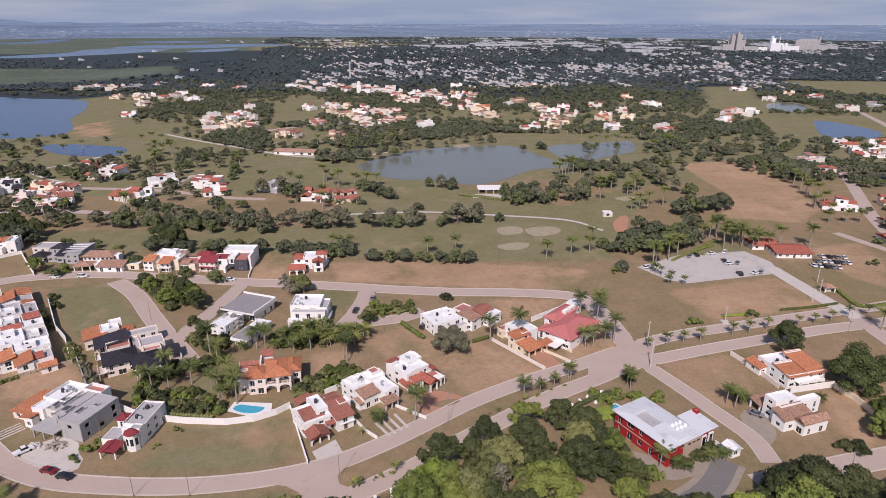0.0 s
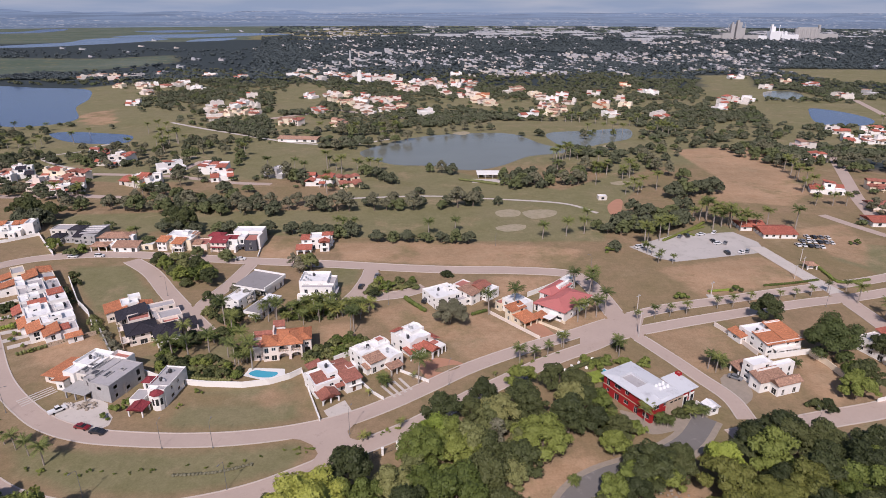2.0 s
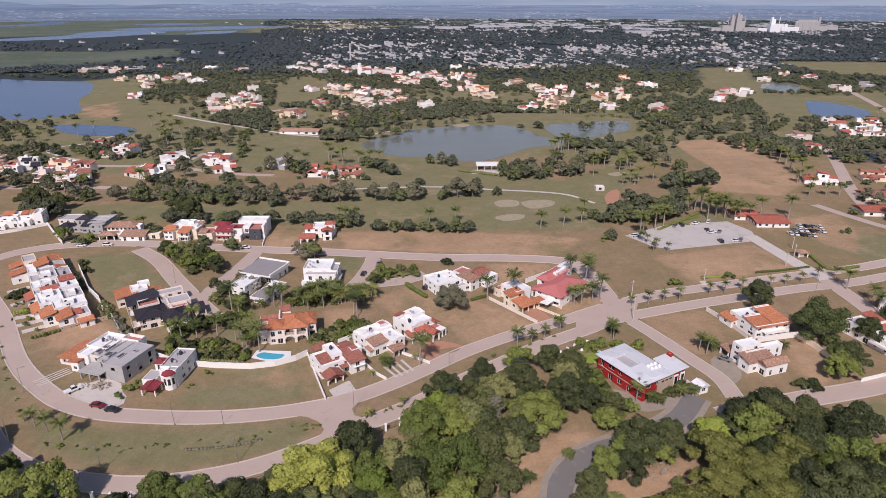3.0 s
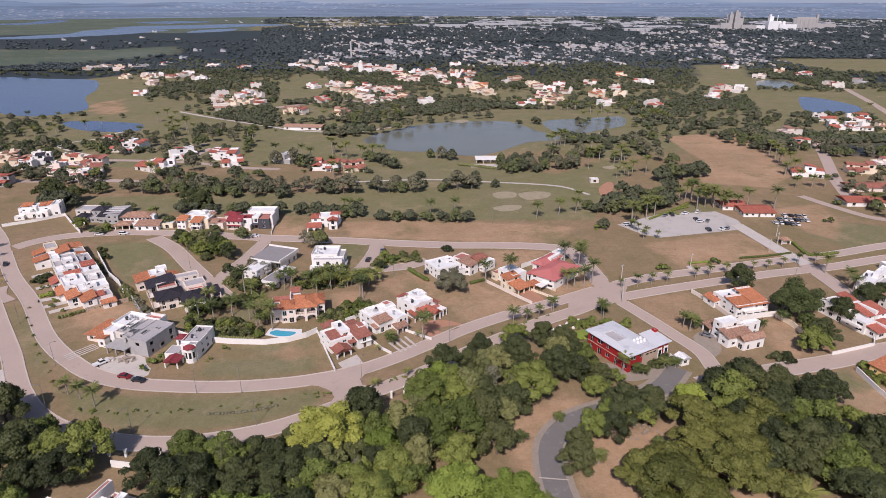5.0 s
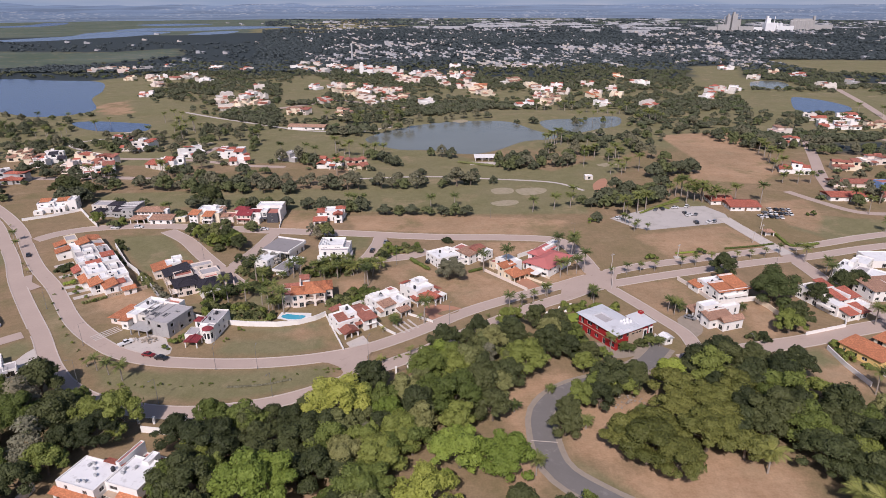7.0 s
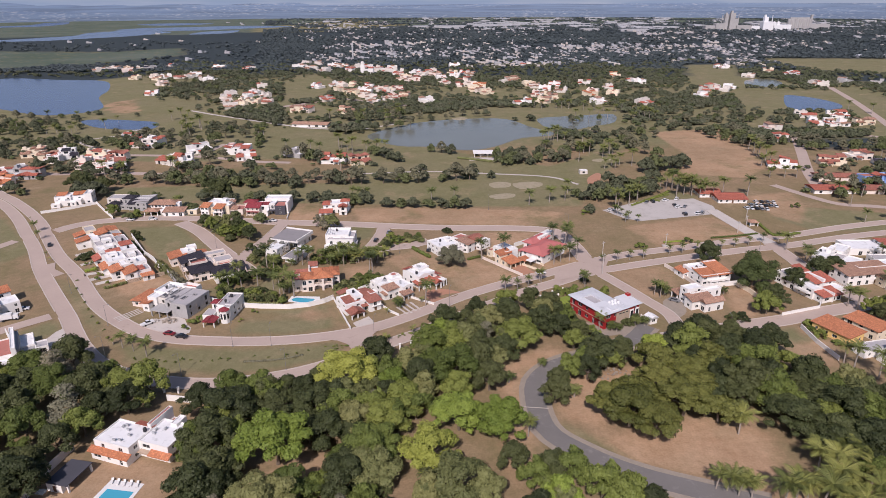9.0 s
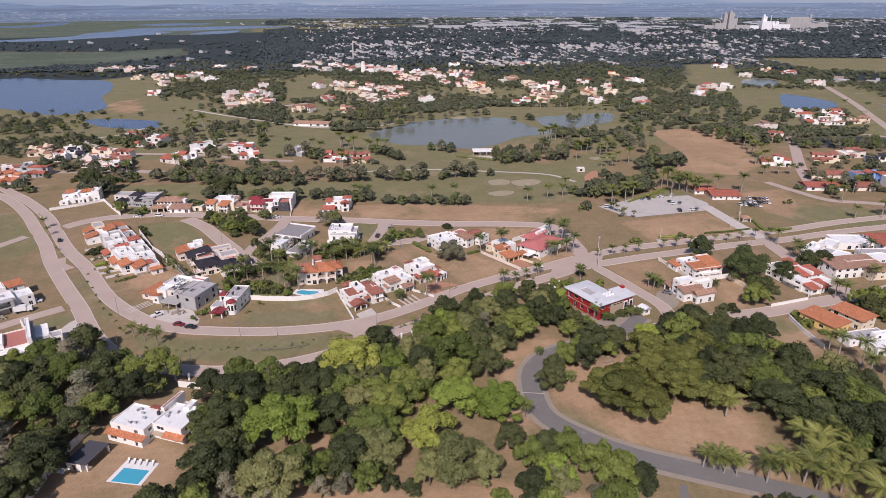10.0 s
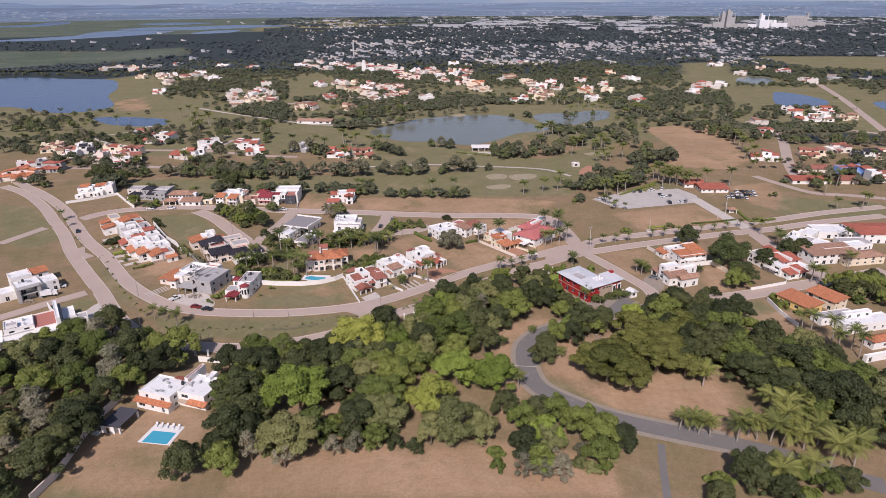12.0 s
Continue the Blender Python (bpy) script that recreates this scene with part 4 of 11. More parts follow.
        r.quad(*((*q, z1 - parapet + 0.02) for q in i4))
        part("roof", r, roof, e, "flat coated roof behind the parapet")
    else:
        b.quad((u0, v0, z1), (u1, v0, z1), (u1, v1, z1), (u0, v1, z1))
    part("wall", b, mat, e)


def roof(h, rect, z, rise, kind="hip", over=0.5, mat=None, label="", thick=0.18, bare=False):
    """A pitched roof. kind: hip; gu, gv: a ridge along u or v; F, B, L, R: one slope, low on that side."""
    z, rise = z * LOW, rise * LOW
    u0, u1, v0, v1 = rect[0] - over, rect[1] + over, rect[2] - over, rect[3] + over
    w, d = u1 - u0, v1 - v0
    c = [(u0, v0, z), (u1, v0, z), (u1, v1, z), (u0, v1, z)]
    if kind == "hip":
        k = min(w, d) / 2
        r = [(u0 + k, v0 + k, z + rise), (u1 - k, v1 - k, z + rise)]
        v = c + r
        f = [(0, 1, 5, 4), (1, 2, 5), (2, 3, 4, 5), (3, 0, 4)] if w >= d else [(0, 1, 4), (1, 2, 5, 4), (2, 3, 5), (3, 0, 4, 5)]
    elif kind == "gu":
        m = (v0 + v1) / 2
        v = c + [(u0, m, z + rise), (u1, m, z + rise)]
        f = [(0, 1, 5, 4), (2, 3, 4, 5), (1, 2, 5), (3, 0, 4)]
    elif kind == "gv":
        m = (u0 + u1) / 2
        v = c + [(m, v0, z + rise), (m, v1, z + rise)]
        f = [(1, 2, 5, 4), (3, 0, 4, 5), (0, 1, 4), (2, 3, 5)]
    else:
        up = {"F": (2, 3), "B": (0, 1), "L": (1, 2), "R": (0, 3)}[kind]
        v = [(x, y, zz + (rise if i in up else 0)) for i, (x, y, zz) in enumerate(c)]
        f = [(0, 1, 2, 3)]
    b = Build()
    b.v, b.f = list(v), list(f)
    n = len(v)
    b.v += [(x, y, zz - thick) for x, y, zz in v]
    b.f += [tuple(n + i for i in reversed(q)) for q in f]
    b.f += [(i, n + i, n + (i + 1) % 4, (i + 1) % 4) for i in range(4)]
    ob = part("roof", b, mat or TILE_ORANGE, h["ob"], label or "pitched clay tile roof")
    if kind in ("hip", "gu", "gv") and not bare:
        t = Build()
        p, q = v[4], v[5]
        if (Vector(p) - Vector(q)).length > 0.3:
            t.tube(p, q, 0.16, 0.16, 6)
        if kind == "hip":
            for i in range(4):
                e = (4 if i in (0, 3) else 5) if w >= d else (4 if i in (0, 1) else 5)
                t.tube(c[i], v[e], 0.13, 0.13, 6)
        if t.v:
            part("ridge", t, mat or TILE_ORANGE, ob)
    return ob


def piers(h, rect, z1, mat=None, n=2, size=0.4):
    """Posts at the corners of an open porch."""
    u0, u1, v0, v1 = rect
    z1 *= LOW
    for i in range(n):
        u = u0 + (u1 - u0 - size) * i / max(1, n - 1)
        for v in (v0, v1 - size):
            b = Build()
            b.box(u, u + size, v, v + size, 0, z1)
            part("pillar", b, mat or WHITE, h["ob"])


def slab(h, rect, z0, z1, mat, name="slab"):
    b = Build()
    b.box(*rect, z0 * LOW, z1 * LOW)
    return part(name, b, mat, h["ob"])


def arch_wall(h, u0, u1, v, z0, z1, n, mat, thick=0.3, label="white arched front"):
    """A front wall with n round-headed openings side by side."""
    b = Build()
    wide = (u1 - u0) / n
    post = min(0.45, wide * 0.14)
    for i in range(n):
        u = u0 + wide * i
        half = wide / 2 - post
        rise = min(half, (z1 - z0) * 0.42)
        spring = z1 - 0.3 - rise
        arc = [(u + wide / 2 - half * math.cos(math.pi * k / 12), spring + rise * math.sin(math.pi * k / 12)) for k in range(13)]
        for (ua, za), (ub, zb) in zip(arc, arc[1:]):
            for vv in (v, v + thick):
                b.quad((ua, vv, za), (ub, vv, zb), (ub, vv, z1), (ua, vv, z1))
            b.quad((ua, v, za), (ua, v + thick, za), (ub, v + thick, zb), (ub, v, zb))
            b.quad((ua, v, z1), (ub, v, z1), (ub, v + thick, z1), (ua, v + thick, z1))
        b.box(u, u + post, v, v + thick, z0, z1)
        b.box(u + wide - post, u + wide, v, v + thick, z0, z1)
    return part("arcade", b, mat, h["ob"], label)


def hump(h, u0, u1, v, z, rise, mat, thick=0.22, side=False):
    """A rounded crest on a parapet, along u, or along v where side is set."""
    b = Build()
    arc = [(u0 + (u1 - u0) * (0.5 - 0.5 * math.cos(math.pi * k / 10)), z * LOW - 0.02 + rise * math.sin(math.pi * k / 10)) for k in range(11)]
    at = (lambda u, w, zz: (w, u, zz)) if side else (lambda u, w, zz: (u, w, zz))
    for (ua, za), (ub, zb) in zip(arc, arc[1:]):
        for w in (v, v + thick):
            b.quad(at(ua, w, z * LOW - 0.02), at(ub, w, z * LOW - 0.02), at(ub, w, zb), at(ua, w, za))
        b.quad(at(ua, v, za), at(ub, v, zb), at(ub, v + thick, zb), at(ua, v + thick, za))
    part("parapet_crest", b, mat, h["ob"])


def arched_window(h, u, v, z, wide, high):
    """A round-headed window: a raised surround and its pane."""
    n = 10
    shape = [(-0.5, 0.0), (0.5, 0.0)] + [(0.5 * math.cos(math.pi * k / n), 0.62 + 0.38 * math.sin(math.pi * k / n)) for k in range(n + 1)]
    ring, pane = Build(), Build()
    outer = [(u + a * (wide + 0.24), z - 0.1 + c * (high + 0.2)) for a, c in shape]
    inner = [(u + a * wide, z + c * high) for a, c in shape]
    for k in range(len(shape)):
        j = (k + 1) % len(shape)
        ring.quad((outer[k][0], v - 0.08, outer[k][1]), (outer[j][0], v - 0.08, outer[j][1]), (inner[j][0], v - 0.08, inner[j][1]), (inner[k][0], v - 0.08, inner[k][1]))
        ring.quad((outer[k][0], v, outer[k][1]), (outer[j][0], v, outer[j][1]), (outer[j][0], v - 0.08, outer[j][1]), (outer[k][0], v - 0.08, outer[k][1]))
        ring.quad((inner[k][0], v - 0.08, inner[k][1]), (inner[j][0], v - 0.08, inner[j][1]), (inner[j][0], v - 0.02, inner[j][1]), (inner[k][0], v - 0.02, inner[k][1]))
    pane.quad(*((a, v - 0.02, c) for a, c in inner))
    part("pane", pane, GLASS, part("window", ring, WHITE, h["ob"]))


def tank_mesh(white):
    b = Build()
    n = 12
    prof = [(0.5, 0), (0.52, 0.1), (0.52, 0.95), (0.4, 1.15), (0.16, 1.28), (0.16, 1.36)]
    for r, z in prof:
        b.v += [(r * math.cos(2 * math.pi * i / n), r * math.sin(2 * math.pi * i / n), z) for i in range(n)]
    for k in range(len(prof) - 1):
        b.f += [(k * n + i, k * n + (i + 1) % n, (k + 1) * n + (i + 1) % n, (k + 1) * n + i) for i in range(n)]
    b.f.append(tuple(range((len(prof) - 1) * n, len(prof) * n)))
    return b.mesh("water_tank", TANK_WHITE if white else TANK_BLACK, True)


def tank(x, y, z, white=False, s=1.0):
    ob = put("water_tank", shared(("tank", white), lambda: tank_mesh(white)), None, pose(x, y, z * LOW, 0, 0, 0) @ Matrix.Scale(s, 4))
    tagged(ob, "white plastic water tank on a roof" if white else "black plastic water tank on a flat roof", "water tank", "roof water tanks")


def cooler(x, y, z, turn=0):
    def make():
        b = Build()
        b.box(-0.45, 0.45, -0.2, 0.2, 0.08, 0.75)
        b.box(-0.4, -0.3, -0.2, 0.2, 0, 0.08)
        b.box(0.3, 0.4, -0.2, 0.2, 0, 0.08)
        b.tube((0.1, -0.2, 0.42), (0.1, -0.24, 0.42), 0.27, 0.25, 12)
        return b.mesh("air_conditioner", METAL)
    ob = put("air_conditioner", shared("cooler", make), None, pose(x, y, z * LOW, 0, 0, turn))
    tagged(ob, "grey air-conditioning unit on a flat roof", "air conditioner", "roof air conditioners")


def on_roof(h, rect, z, tanks=1, coolers=2, white=False):
    """Tank and coolers on a flat roof."""
    rng = h["rng"]
    c, s = math.cos(h["ang"]), math.sin(h["ang"])
    for i in range(tanks + coolers):
        u, v = rng.uniform(rect[0] + 1, rect[1] - 1), rng.uniform(rect[2] + 1, rect[3] - 1)
        x, y = h["a"][0] + u * c - v * s, h["a"][1] + u * s + v * c
        if i < tanks:
            tank(x, y, z, white)
        else:
            cooler(x, y, z, rng.choice([0, 90]) + math.degrees(h["ang"]))


def garden_wall(label, line, high=2.2, thick=0.22, mat=None, name="garden_wall"):
    """A free-standing wall along straight runs, with a coping."""
    b = Build()
    for (x1, y1), (x2, y2) in zip(line, line[1:]):
        d = Vector((x2 - x1, y2 - y1))
        n = Vector((-d.y, d.x)).normalized()
        for t, z0, z1 in ((thick, 0, high), (thick + 0.1, high, high + 0.08)):
            q = [(x1 - n.x * t / 2, y1 - n.y * t / 2), (x2 - n.x * t / 2, y2 - n.y * t / 2), (x2 + n.x * t / 2, y2 + n.y * t / 2), (x1 + n.x * t / 2, y1 + n.y * t / 2)]
            for k in range(4):
                j = (k + 1) % 4
                b.quad((*q[k], z0), (*q[j], z0), (*q[j], z1), (*q[k], z1))
            b.quad(*((*p, z1) for p in q))
    return tagged(put(name, b.mesh(name, mat or WHITE)), label, "wall")


VILLA_SPOTS = []


def villa(x, y, turn, w=13.0, d=11.0, seed=0, wall=None, tile=None, style=0, label="", simple=True, far=False):
    """A two-storey villa of stepped blocks, flat and tiled roofs."""
    rng = random.Random(seed * 31 + 5)
    a = (x, y)
    t = math.radians(turn)
    h = house("house", label or "white two-storey villa with stepped flat and tiled roofs", a, (x + math.cos(t), y + math.sin(t)), "house", "villas of the estate")
    wall = wall or rng.choice([WHITE, WHITE, WHITE, CREAM, PALE])
    if wall is WHITE and rng.random() < 0.3:
        wall = rng.choice([AGED, AGED, PALE])
    VILLA_SPOTS.append((x, y, w, d))
    top = rng.choice([ROOF_WHITE, ROOF_WHITE, ROOF_GREY, ROOF_PINK])
    tile = TILE_OLD if far and rng.random() < 0.5 else tile
    tile = tile or rng.choice([TILE_ORANGE, TILE_RED, TILE_OLD, TILE_BROWN])
    k = rng.uniform(0.42, 0.6) * w
    if style == 0:
        block(h, (-w / 2, -w / 2 + k, -d / 2 + 1, d / 2), rng.uniform(6.3, 7.0), 0, wall, top, sides="FLRB", door=not far, simple=simple)
        block(h, (-w / 2 + k, w / 2, -d / 2 + 2.5, d / 2 - 1), 3.6, 0, wall, top, sides="FRB", simple=simple)
        r = (-w / 2 + k + 0.3, w / 2 - 0.5, 0, d / 2 - 1.5)
        block(h, (r[0], r[1], r[2], r[3]), 5.6, 3.3, wall, sides="FR", plain_top=True, simple=simple)
        roof(h, r, 5.7, 1.3, "hip", 0.5, tile, bare=far)
        roof(h, (-w / 2 + 1, -w / 2 + k - 1, -d / 2 - 1.5, -d / 2 + 1), 2.9, 0.9, "F", 0.2, tile)
        far or piers(h, (-w / 2 + 1, -w / 2 + k - 1, -d / 2 - 1.5, -d / 2 + 0.2), 2.75, wall)
    elif style == 1:
        block(h, (-w / 2, w / 2, -d / 2 + 2, d / 2), 5.9, 0, wall, sides="FLRB", door=not far, plain_top=True, simple=simple)
        roof(h, (-w / 2, w / 2, -d / 2 + 2, d / 2), 6.0, 1.8, "hip", 0.6, tile, bare=far)
        roof(h, (-w / 2 + 0.5, 0, -d / 2, -d / 2 + 2), 2.9, 0.8, "F", 0.3, tile)
        far or piers(h, (-w / 2 + 0.5, 0, -d / 2, -d / 2 + 1), 2.75, wall)
    elif style == 2:
        block(h, (-w / 2, w / 2 - 2, -d / 2, d / 2), 3.7, 0, wall, ROOF_GREY, sides="FLRB", door=not far, wide=True, simple=simple)
        block(h, (-w / 2 + 2, w / 2, -d / 2 + 2, d / 2 - 1), 7.0, 3.2, wall, top, sides="FLRB", wide=True, glassy=0.4, simple=simple)
        slab(h, (-w / 2 - 0.6, -w / 2 + 5, -d / 2 - 1.2, -d / 2), 3.0, 3.25, GREY, "canopy")
        roof(h, (-w / 2 + 0.6, w / 2 - 4, -d / 2 - 0.8, -d / 2 + 1.8), 3.5, 0.9, "F", 0.2, tile)
        if rng.random() < 0.4:
            roof(h, (w / 2 - 0.45 * w, w / 2 - 0.4, -d / 2 + 3.4, d / 2 - 2), 6.9, 1.1, "hip", 0.4, tile, bare=True)
    else:
        block(h, (-w / 2, w / 2, -d / 2, d / 2), 3.5, 0, wall, sides="FLRB", door=not far, plain_top=True, simple=simple)
        roof(h, (-w / 2, w / 2, -d / 2, d / 2), 3.5, 1.7, "gu", 0.7, tile, bare=far)
    if style in (0, 2) and not far:
        on_roof(h, (-w / 2, 0, -d / 2 + 2, d / 2) if style == 0 else (-w / 2 + 2, w / 2, -d / 2 + 2, d / 2 - 1), 6.2 if style == 0 else 6.6, 1, 1)
    if style == 1 and far or style == 0 and w > 17:
        block(h, (w / 2 - 4.5, w / 2 - 0.3, -d / 2 + 3, d / 2 - 2), 8.2, 0, wall, ROOF_WHITE, sides="F", simple=True)
    return h


def estate_villa(x, y, turn, w, d, seed, wall, tile, flat, high=1.2):
    """A villa of the estate: rooms of one and two storeys side by side, some under flat roofs, some under tiles."""
    rng = random.Random(seed * 17 + 3)
    t = math.radians(turn)
    names = {TILE_RED: "red", TILE_ORANGE: "orange", TILE_OLD: "weathered", TILE_BROWN: "brown", TILE_SLATE: "dark"}
    walls = {WHITE: "white", CREAM: "cream", PALE: "pale pink", GREY: "grey", AGED: "weathered white", BLUE: "blue"}
    if wall is WHITE and rng.random() < (0.55 if y > 600 else 0.25):
        wall = AGED
    h = house("house", "%s stepped villa with %s" % (walls[wall], "flat roofs and a few %s tiles" % names[tile] if flat else "%s tiled roofs on two storeys" % names[tile]), (x, y),
              (x + math.cos(t), y + math.sin(t)), "house", "villas of the estate")
    VILLA_SPOTS.append((x, y, w, d))
    cut = [-w / 2, -w / 2 + w * rng.uniform(0.26, 0.40), w / 2 - w * rng.uniform(0.26, 0.40), w / 2]
    mid = d * rng.uniform(-0.12, 0.08)
    tops = [ROOF_WHITE, ROOF_WHITE, ROOF_GREY, ROOF_PINK]
    plan = []
    for i in range(3):
        u0, u1 = cut[i], cut[i + 1]
        front = -d / 2 + d * rng.choice([0.0, 0.08, 0.18])
        plan.append((u0, u1, front, mid, rng.choice([3.3, 3.3, 3.7, 6.0]), True))
        plan.append((u0 + (0.02 if i else 0), u1, mid, d / 2 - d * rng.choice([0.0, 0.1, 0.2]), rng.choice([3.5, 6.1, 6.4, 6.9]), False))
    far = 1.0 if y > 620 else 0.45
    for u0, u1, v0, v1, z, front in plan:
        if rng.random() < (0.72 if flat else 0.36):
            block(h, (u0, u1, v0, v1), z, 0, wall, rng.choice(tops), rng.choice([0.35, 0.6]), sides="F", simple=True, blind=far)
            if z > 6 and rng.random() < 0.5:
                block(h, (u0 + 0.8, u0 + 0.8 + (u1 - u0) * 0.4, v0 + 0.9, v0 + 0.9 + (v1 - v0) * 0.4), z + 1.5, z - 0.6, wall, ROOF_WHITE, 0.2, sides="")
        else:
            block(h, (u0, u1, v0, v1), z - 0.4, 0, wall, plain_top=True, sides="F", simple=True, blind=far)
            roof(h, (u0, u1, v0, v1), z - 0.35, rng.uniform(1.0, 1.6), rng.choice(["hip", "F", "F", "L", "R", "gu", "gv"]), 0.45, tile, bare=True)
    if rng.random() < 0.6:
        u = rng.uniform(-w / 2 + 1, w / 2 - 5)
        roof(h, (u, u + 4.0, -d / 2 - 2.2, -d / 2 + 0.4), 2.8, 0.8, "F", 0.2, tile)
        if y < 600:
            piers(h, (u, u + 4.0, -d / 2 - 2.0, -d / 2 - 1.6), 2.7, wall, 2, 0.35)
    h["ob"].scale = (1, 1, high)
    return h


# ---- houses round the ring road ----
def octagon_tower(h, u, v, r, z1, rise, wall, cap):
    b = Build()
    b.tube((u, v, 0), (u, v, z1), r, r, 8)
    part("tower", b, wall, h["ob"], "eight-sided white stair tower")
    b = Build()
    b.tube((u, v, z1 + 0.02), (u, v, z1 + 0.2), r + 0.35, r + 0.35, 8)
    b.tube((u, v, z1 + 0.2), (u, v, z1 + rise * 0.6), r + 0.3, r * 0.6, 8, False)
    b.tube((u, v, z1 + rise * 0.6), (u, v, z1 + rise), r * 0.6, 0.1, 8)
    part("roof", b, cap, h["ob"], "eight-sided red roof")
    for k in (5, 6, 7):
        w = math.pi * 2 * (k + 0.5) / 8
        q = Build()
        q.box(-0.4, 0.4, -0.04, 0.04, 0, 2.2)
        part("window", q, GLASS, h["ob"], "", pose(u + (r * 0.925) * math.cos(w), v + (r * 0.925) * math.sin(w), z1 - 3.4, 0, 0, math.degrees(w) + 90))


# large white house under construction
h = house("house", "large white and raw concrete house being built, with orange tiled wing", (-107.6, 141.0), (-100.4, 138.7))
block(h, (0.6, 8.3, 0, 13.8), 7.3, 0, GREY, ROOF_GREY, 0.25, sides="FR", every=4.4, blind=0.3, unglazed=True)
block(h, (-3.2, 0.6, 1.6, 13.8), 7.0, 0, GREY, ROOF_GREY, 0.3, sides="F", every=2.6, unglazed=True)
block(h, (-8.0, -3.2, 3.4, 13.8), 6.6, 0, AGED, ROOF_GREY, 0.5, sides="F", every=3.0, unglazed=True)
block(h, (-13.4, -4.8, 7.4, 16.6), 7.1, 0, WHITE, ROOF_WHITE, 0.9, sides="")
block(h, (-12.4, -8.0, 2.6, 7.4), 6.7, 0, WHITE, ROOF_WHITE, 0.5, sides="F", every=3.2)
block(h, (-4.8, 2.0, 13.8, 17.2), 7.8, 0, WHITE, ROOF_PINK, 1.2, sides="")
for u0, u1, v0, v1 in ((-7.4, -5.6, 4.6, 9.6), (-5.0, -3.6, 5.8, 11.4), (-2.6, -0.2, 3.4, 6.4), (2.2, 3.8, 3.6, 7.0), (4.4, 6.0, 8.2, 9.6)):
    b = Build()
    for q in ((u0, u1, v0, v0 + 0.25), (u0, u1, v1 - 0.25, v1), (u0, u0 + 0.25, v0 + 0.25, v1 - 0.25), (u1 - 0.25, u1, v0 + 0.25, v1 - 0.25)):
        b.box(*q, 5.0, 6.1 if u0 > -4 else 5.7)
    part("upstand", b, GREY, h["ob"], "raw concrete upstand round a roof opening")
    # solid dark block put in as the shade inside the opening
    b = Build()
    b.box(u0 + 0.25, u1 - 0.25, v0 + 0.25, v1 - 0.25, 5.0, 5.82 if u0 > -4 else 5.2)
    part("roof_well", b, SLATE, h["ob"], "dark block standing for a shaded roof opening")
slab(h, (-7.4, 1.2, -2.6, 3.4), 3.2, 3.55, GREY, "canopy")
for u in (-7.0, -3.4, 0.4):
    b = Build()
    b.box(u, u + 0.4, -2.3, -1.9, 0, 3.2 * LOW)
    part("column", b, GREY, h["ob"], "raw concrete column")
for v in (0.3, 2.8):
    b = Build()
    b.box(0.0, 0.5, v, v + 0.5, 5.2, 6.7)
    part("column", b, GREY, h["ob"], "raw concrete column stub")
block(h, (-20.6, -12.4, 2.6, 13.0), 3.3, 0, PALE, plain_top=True, sides="FL")
roof(h, (-20.6, -12.2, 2.2, 13.0), 3.5, 1.1, "L", 0.5, TILE_ORANGE, "low orange tile roof")
block(h, (-13.4, -10.2, 0.4, 2.6), 4.0, 0, WHITE, plain_top=True, sides="F")
roof(h, (-14.4, -10.0, 0.2, 3.0), 4.1, 1.0, "L", 0.3, TILE_ORANGE, "small orange tile roof")
on_roof(h, (-12.6, -6.0, 8.6, 15.4), 6.25, 1, 5)
b = Build()
for u in (0.0, 0.42):
    b.tube((8.9, 5.0 + u, 0), (8.42, 5.0 + u, 4.2), 0.04, 0.04, 5)
for k in range(9):
    b.tube((8.86 - 0.05 * k, 5.0, 0.4 + 0.42 * k), (8.86 - 0.05 * k, 5.42, 0.4 + 0.42 * k), 0.03, 0.03, 4)
part("ladder", b, PALM_TRUNK, h["ob"], "wooden ladder leaning on the wall")
for k in range(4):
    b = Build()
    b.box(-10, 0, k * 1.3, k * 1.3 + 0.5, 0.05, 0.12)
    part("drive_strip", b, CONCRETE, h["ob"], "pale concrete drive strip", pose(*local(h, (-119.5, 144.4)), 0, 0, 0, math.degrees(-h["ang"]) + 52))

# small white house with crimson roofs
h = house("house", "small white house with crimson tower roof and crimson porch", (-88.6, 138.0), (-82.4, 137.4))
block(h, (0, 6.3, 1.6, 12.6), 6.9, 0, WHITE, ROOF_GREY, 0.45, every=3.0)
block(h, (3.6, 6.3, -0.6, 1.6), 7.3, 0, WHITE, ROOF_GREY, 0.3, sides="FR", every=2.4)
block(h, (0.4, 3.4, 0.2, 1.6), 6.4, 0, WHITE, ROOF_WHITE, 0.3, sides="F", every=2.4)
octagon_tower(h, 4.4, -1.4, 1.75, 5.2, 1.2, WHITE, TILE_CRIMSON)
block(h, (-4.4, 0, -2.0, 3.4), 3.5, 0, WHITE, ROOF_GREY, 0.12, sides="F", blind=0.4)
r = (-2.3, 2.2, -6.4, -2.4)
roof(h, r, 3.0, 1.0, "gv", 0.3, TILE_CRIMSON, "gabled crimson porch roof")
piers(h, r, 2.85, WHITE, 2, 0.35)
